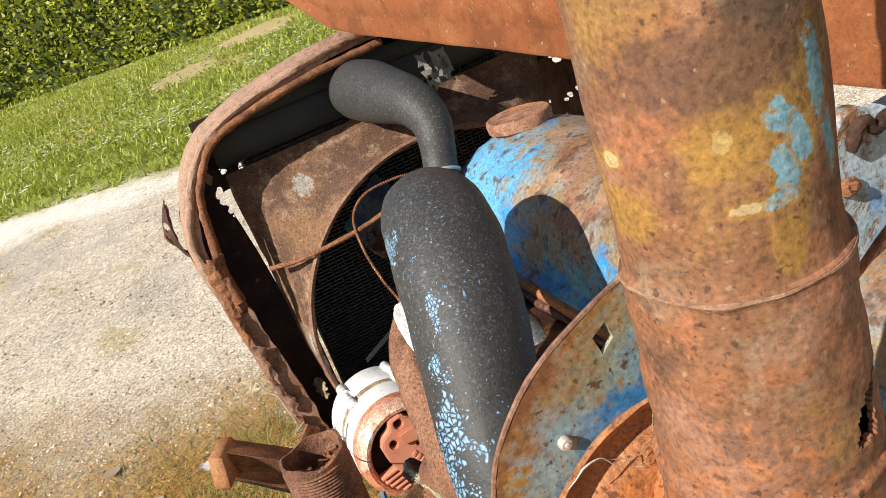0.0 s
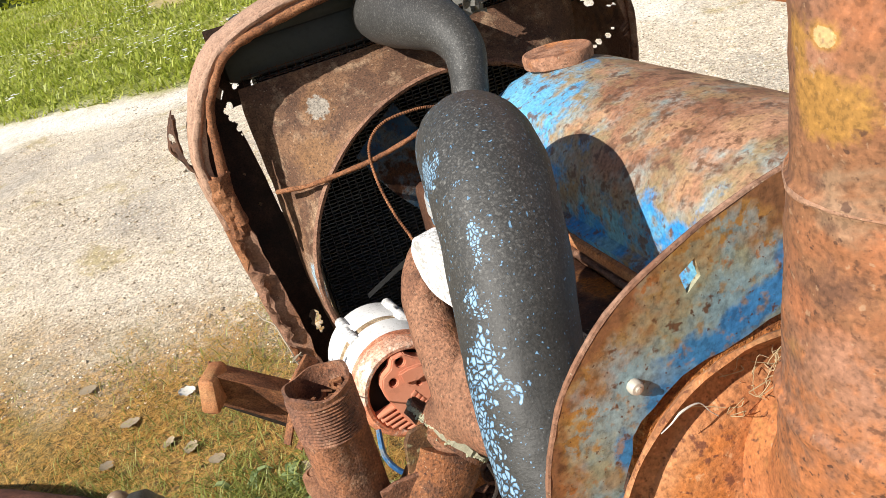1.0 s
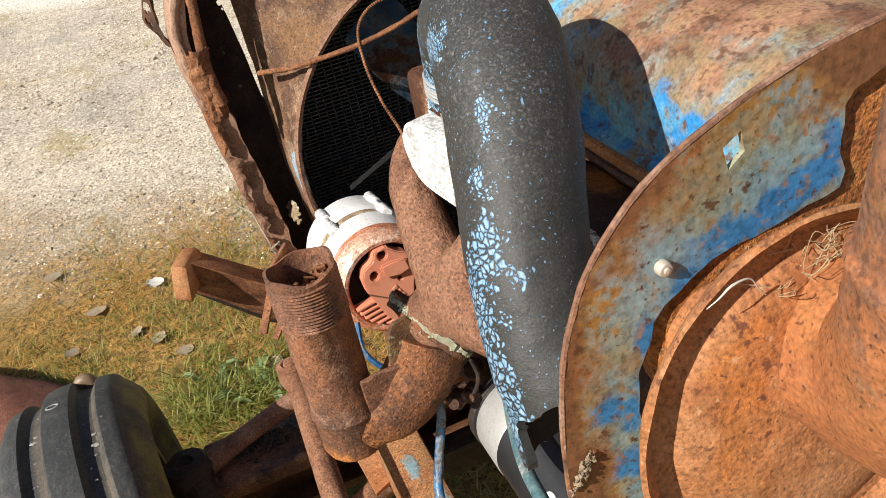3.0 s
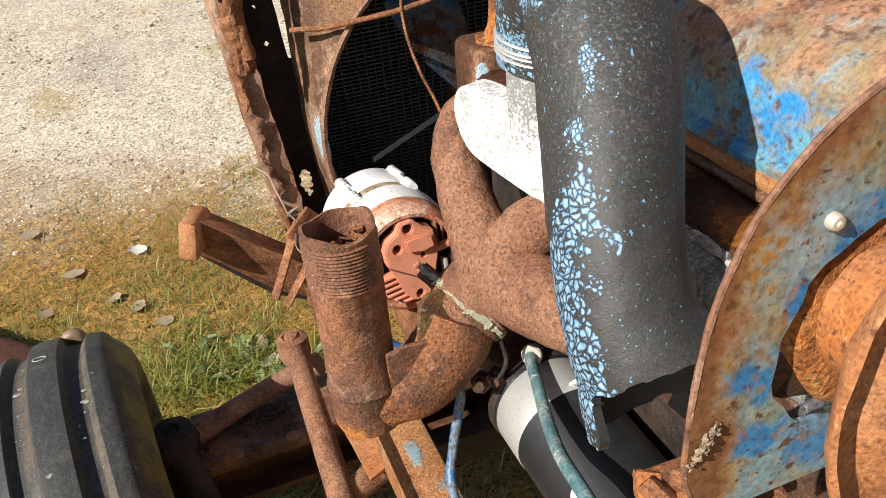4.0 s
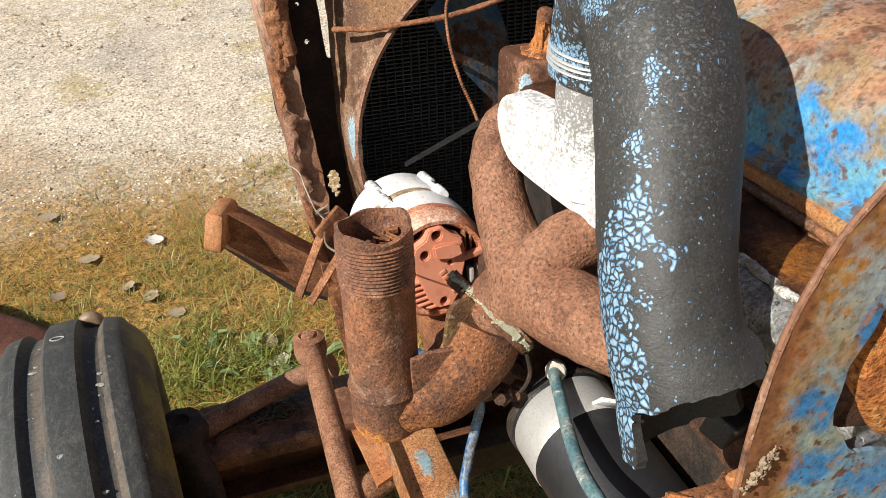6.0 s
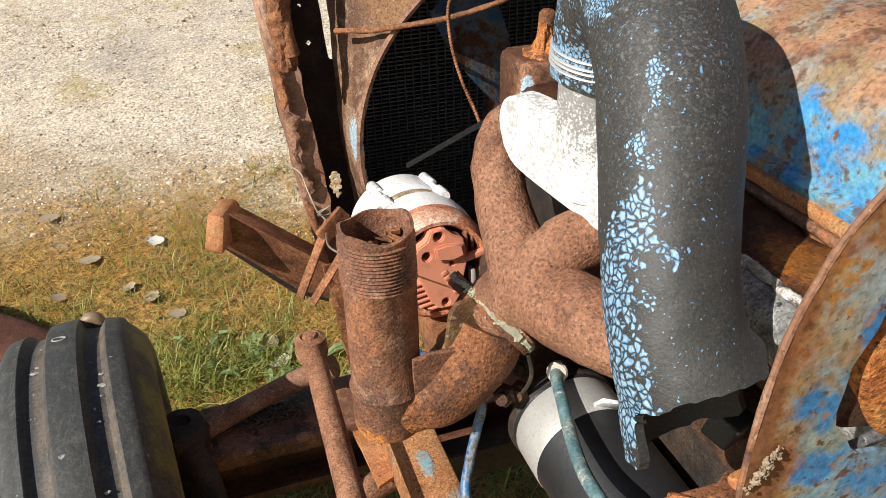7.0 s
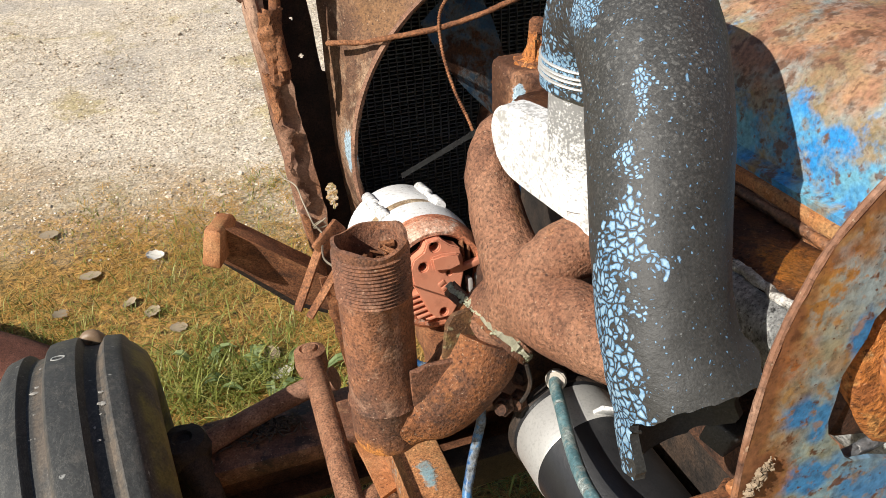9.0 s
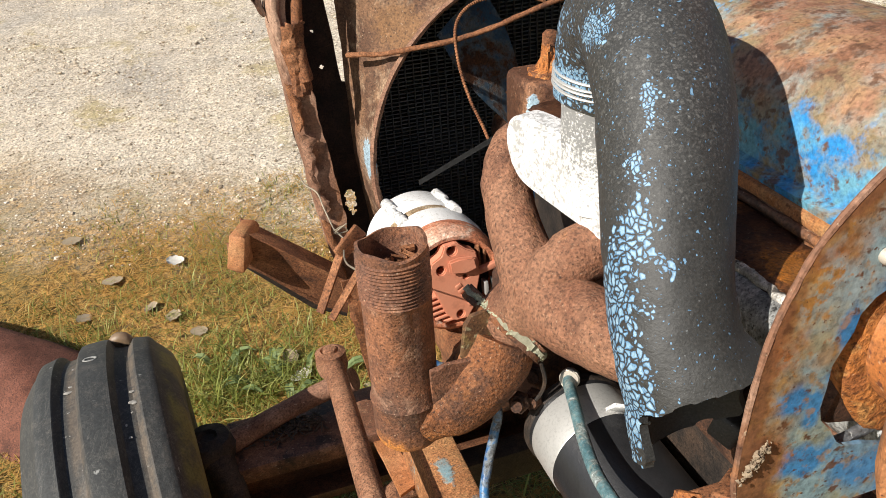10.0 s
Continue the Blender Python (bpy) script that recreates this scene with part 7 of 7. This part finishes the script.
def build_snail():
    s = root("snail_shell", (0.004, 0.985, 0.647), "small pale brown snail shell in the tyre groove", "snail shell")
    bm = bmesh.new()
    pts, rr = [], []
    for i in range(40):
        a = i * 0.42
        r = 0.015 * (1 - i / 44)
        pts.append((0.010 + r * 0.6 * math.cos(a), 0.980 + 0.004 * i / 40, 0.643 + r * 0.6 * math.sin(a)))
        rr.append(0.0100 * (1 - i / 46))
    tube(bm, pts, rr, 12, steps=1)
    part("whorl", bm, plain("snail_brown", (0.18, 0.11, 0.06), (0.34, 0.24, 0.15), 120, 0.4), s)


build_snail()


def leaf_mesh(bm, p, yaw, size, curl, tilt):
    m = Matrix.Translation(p) @ Euler((tilt, tilt * 0.7, yaw)).to_matrix().to_4x4()
    n = 6
    rows = []
    for i in range(n + 1):
        t = i / n
        w = size * 0.62 * math.sin(math.pi * (0.06 + 0.9 * t)) ** 0.7 * (1 + 0.18 * math.sin(t * 17))
        rows.append([m @ Vector((size * (t - 0.5) * 1.5, w * s, curl * (s * s + (t - 0.5) ** 2 * 2) * size + 0.003)) for s in (-1, -0.5, 0, 0.5, 1)])
    grid_sheet(bm, rows)


def build_leaves():
    mats = [plain("dead_leaf", (0.28, 0.20, 0.12), (0.46, 0.37, 0.25), 60, 0.8), plain("bleached_leaf", (0.55, 0.50, 0.42), (0.74, 0.70, 0.62), 60, 0.8)]
    rnd = random.Random(12)
    spots = [(0.033, 2.04, 1), (0.07, 1.707, 0), (0.014, 1.793, 0), (-0.21, 1.884, 0), (-0.253, 2.282, 0), (0.27, 1.521, 0), (0.283, 1.447, 1), (-0.137, 2.021, 0), (-0.039, 1.855, 0),
             (0.35, 1.75, 0), (-0.33, 1.75, 0), (0.42, 1.35, 0), (0.55, 1.25, 1)]
    for x, y, kind in spots:
        bm = bmesh.new()
        leaf_mesh(bm, Vector((x, y, ground_z(x, y) + 0.012)), rnd.uniform(0, 6.28), rnd.uniform(0.022, 0.038), rnd.uniform(0.02, 0.22), rnd.uniform(-0.25, 0.25))
        ob = part("dead_leaf", bm, mats[kind], None)
        tagged(ob, "bleached dead leaf lying in the grass" if kind else "dry brown dead leaf lying in the grass", "leaf", group="dead leaves in the grass")


build_leaves()


def stuff(name, vs, fs, mat, label, category):
    me = bpy.data.meshes.new(name)
    me.from_pydata([tuple(v) for v in vs], [], fs)
    me.materials.append(mat)
    return tagged(new(name, me), label, category, kind="stuff")


def grassy(x, y):
    """How thickly grass grows at a place near the tractor, 0 to 1."""
    v = across(x, y) - 0.18 + 1.1 * noise.fractal(Vector((x * 1.6, y * 1.6, 2)), 1.0, 2.0, 3) * 0.45
    k = max(0.0, min(1.0, (2.05 - v) / 0.45))
    return k * max(0.0, min(1.0, 2.6 - 1.6 * math.hypot(x - 0.3, (y - 1.4) * 1.1))) * (0.5 + 0.5 * max(0.0, min(1.0, 0.5 + 1.6 * noise.noise(Vector((x * 4.5, y * 4.5, 7))))))


def blade(vs, fs, p, length, width, lean, yaw, curl):
    d = Vector((math.cos(yaw), math.sin(yaw), 0))
    s = Vector((-d.y, d.x, 0)) * width
    a = p + d * length * math.sin(lean) * 0.5 + Vector((0, 0, length * math.cos(lean) * 0.55))
    b = p + d * length * math.sin(lean) * (1 + curl) + Vector((0, 0, length * math.cos(lean) * (1 - curl * 0.6)))
    i = len(vs)
    vs += [p - s, p + s, a + s * 0.8, a - s * 0.8, b]
    fs += [(i, i + 1, i + 2, i + 3), (i + 3, i + 2, i + 4)]


def build_grass():
    rnd = random.Random(31)
    vs, fs, ws, gs = [], [], [], []
    for _ in range(260000):
        x, y = rnd.uniform(-1.5, 2.0), rnd.uniform(-0.2, 2.7)
        k = grassy(x, y)
        if rnd.random() > k:
            continue
        p = Vector((x, y, ground_z(x, y) - 0.004))
        if rnd.random() < 0.36 + 0.5 * noise.noise(Vector((x * 3.1, y * 3.1, 5))) + 0.35 * max(0.0, 1.65 - across(x, y)):
            blade(vs, fs, p, rnd.uniform(0.016, 0.045) * (0.6 + k), rnd.uniform(0.0006, 0.0017), rnd.uniform(0.3, 1.35), rnd.uniform(0, 6.28), rnd.uniform(0, 0.6))
        else:
            blade(ws, gs, p + Vector((0, 0, rnd.uniform(0.004, 0.016))), rnd.uniform(0.015, 0.05), rnd.uniform(0.0005, 0.0013), rnd.uniform(1.25, 1.65), rnd.uniform(0, 6.28), rnd.uniform(0, 0.3))
    # longer fresh tufts beside the axle
    for cx, cy in ((0.226, 1.489), (0.16, 1.477), (0.108, 1.461), (0.304, 1.42), (0.097, 1.60), (0.62, 1.10), (0.28, 1.15), (0.17, 1.16), (0.57, 1.12), (0.40, 1.28), (0.02, 1.50)):
        for _ in range(120):
            x, y = cx + rnd.gauss(0, 0.05), cy + rnd.gauss(0, 0.05)
            blade(vs, fs, Vector((x, y, ground_z(x, y) - 0.004)), rnd.uniform(0.05, 0.11), rnd.uniform(0.0012, 0.0026), rnd.uniform(0.3, 1.1), rnd.uniform(0, 6.28), rnd.uniform(0.1, 0.6))
    stuff("grass", vs, fs, GRASS_LEAF, "short patchy green grass", "grass")
    stuff("dry_grass", ws, gs, STRAW_LEAF, "flattened dry yellow grass", "grass")
    ws, gs = [], []
    for cx, cy in ((0.226, 1.489), (0.16, 1.477), (0.26, 1.44), (0.33, 1.42), (0.12, 1.58), (0.60, 1.12)):
        for _ in range(4):
            yaw, l, w = rnd.uniform(0, 6.28), rnd.uniform(0.05, 0.085), rnd.uniform(0.006, 0.011)
            p = Vector((cx + rnd.gauss(0, 0.02), cy + rnd.gauss(0, 0.02), 0))
            p.z = ground_z(p.x, p.y)
            d, s = Vector((math.cos(yaw), math.sin(yaw), 0)), Vector((-math.sin(yaw), math.cos(yaw), 0))
            i = len(ws)
            for t in (0, 0.25, 0.5, 0.75, 1.0):
                q = p + d * l * t + Vector((0, 0, 0.035 * math.sin(t * 2.4)))
                ww = w * math.sin(math.pi * (0.08 + 0.88 * t))
                ws += [q - s * ww + Vector((0, 0, 0.003)), q, q + s * ww + Vector((0, 0, 0.003))]
            for j in range(4):
                b = i + j * 3
                gs += [(b, b + 1, b + 4, b + 3), (b + 1, b + 2, b + 5, b + 4)]
    stuff("weeds", ws, gs, WEED_LEAF, "broad-leaved green weeds in the grass", "weeds")


STRAW_LEAF = foliage("straw_blade", (0.32, 0.16, 0.035), (0.62, 0.36, 0.09), (0.82, 0.60, 0.26), 0.7)
WEED_LEAF = foliage("weed_leaf", (0.13, 0.18, 0.06), (0.24, 0.31, 0.12), (0.36, 0.42, 0.19))
build_grass()


def build_lawn():
    rnd = random.Random(77)
    vs, fs, ws, gs = [], [], [], []
    bare = [hedge_pt for hedge_pt in ((0.815, 8.303, 0.42), (1.75, 8.75, 0.5), (1.45, 8.9, 0.3))]
    for _ in range(42000):
        u, v = rnd.uniform(-7.5, 0.5), 4.72 + rnd.random() ** 1.3 * 4.5
        q = hedge_point(u, v, 0)
        n = noise.noise(Vector((q.x * 1.3, q.y * 1.3, 3)))
        if v < 4.95 + 0.25 * n and rnd.random() < 0.6:
            continue
        if any(math.hypot(q.x - a, (q.y - b)) < c * (0.8 + 0.3 * n) for a, b, c in bare) and rnd.random() < 0.93:
            continue
        blade(vs, fs, q, rnd.uniform(0.03, 0.08) * (1.1 + 0.9 * n), rnd.uniform(0.004, 0.009), rnd.uniform(0.4, 1.4), rnd.uniform(0, 6.28), rnd.uniform(0, 0.5))
    stuff("lawn_grass", vs, fs, LAWN_LEAF, "rough green lawn grass below the hedge", "grass")
    for _ in range(2200):
        u, v = rnd.uniform(-7.2, 0), rnd.uniform(4.9, 7.8)
        if noise.noise(Vector((u * 1.2, v * 1.2, 8))) < -0.05:
            continue
        q = hedge_point(u, v, rnd.uniform(0.08, 0.14))
        r = rnd.uniform(0.010, 0.022)
        i = len(ws)
        ws += [q + Vector((r * math.cos(a), r * math.sin(a), 0)) for a in np.linspace(0, 6.283, 6, endpoint=False)]
        gs.append(tuple(range(i, i + 6)))
    stuff("daisies", ws, gs, plain("petal_white", (0.75, 0.75, 0.72), (0.85, 0.85, 0.82), 30, 0.8), "white daisies scattered in the lawn", "flowers")


build_lawn()


def build_pebbles():
    rnd = random.Random(3)
    vs, fs = [], []
    base = [(1, 0, 0), (-1, 0, 0), (0, 1, 0), (0, -1, 0), (0, 0, 1), (0, 0, -1)]
    tri = [(0, 2, 4), (2, 1, 4), (1, 3, 4), (3, 0, 4), (2, 0, 5), (1, 2, 5), (3, 1, 5), (0, 3, 5)]
    count = 0
    while count < 32000:
        x, y = rnd.uniform(-1.6, 3.2), rnd.uniform(1.2, 5.2)
        v = across(x, y)
        if not 1.75 < v < 4.75 or rnd.random() < max(0, (2.2 - v)) * 1.5 or rnd.random() < (v - 2) * 0.25:
            continue
        count += 1
        r = rnd.uniform(0.0018, 0.0055) if rnd.random() < 0.985 else rnd.uniform(0.007, 0.011)
        m = Euler((rnd.uniform(0, 6), rnd.uniform(0, 6), rnd.uniform(0, 6))).to_matrix()
        c = Vector((x, y, ground_z(x, y) + r * 0.2 + 0.012 * noise.fractal(Vector((x * 3, y * 3, 0)), 1.0, 2.0, 3)))
        i = len(vs)
        for b in base:
            q = m @ Vector(b)
            vs.append(c + Vector((q.x * r * rnd.uniform(0.8, 1.4), q.y * r * rnd.uniform(0.8, 1.4), q.z * r * 0.6)))
        fs += [(i + a, i + b, i + d) for a, b, d in tri]
    m = material("pebble", 0.9)
    k = Nodes(m)
    k.colour(k.ramp(k.island(), (0.0, (0.17, 0.13, 0.09)), (0.35, (0.46, 0.36, 0.25)), (0.7, (0.70, 0.57, 0.42)), (1.0, (0.93, 0.84, 0.70))))
    stuff("gravel", vs, fs, m, "loose pale gravel on the track", "gravel")


build_pebbles()
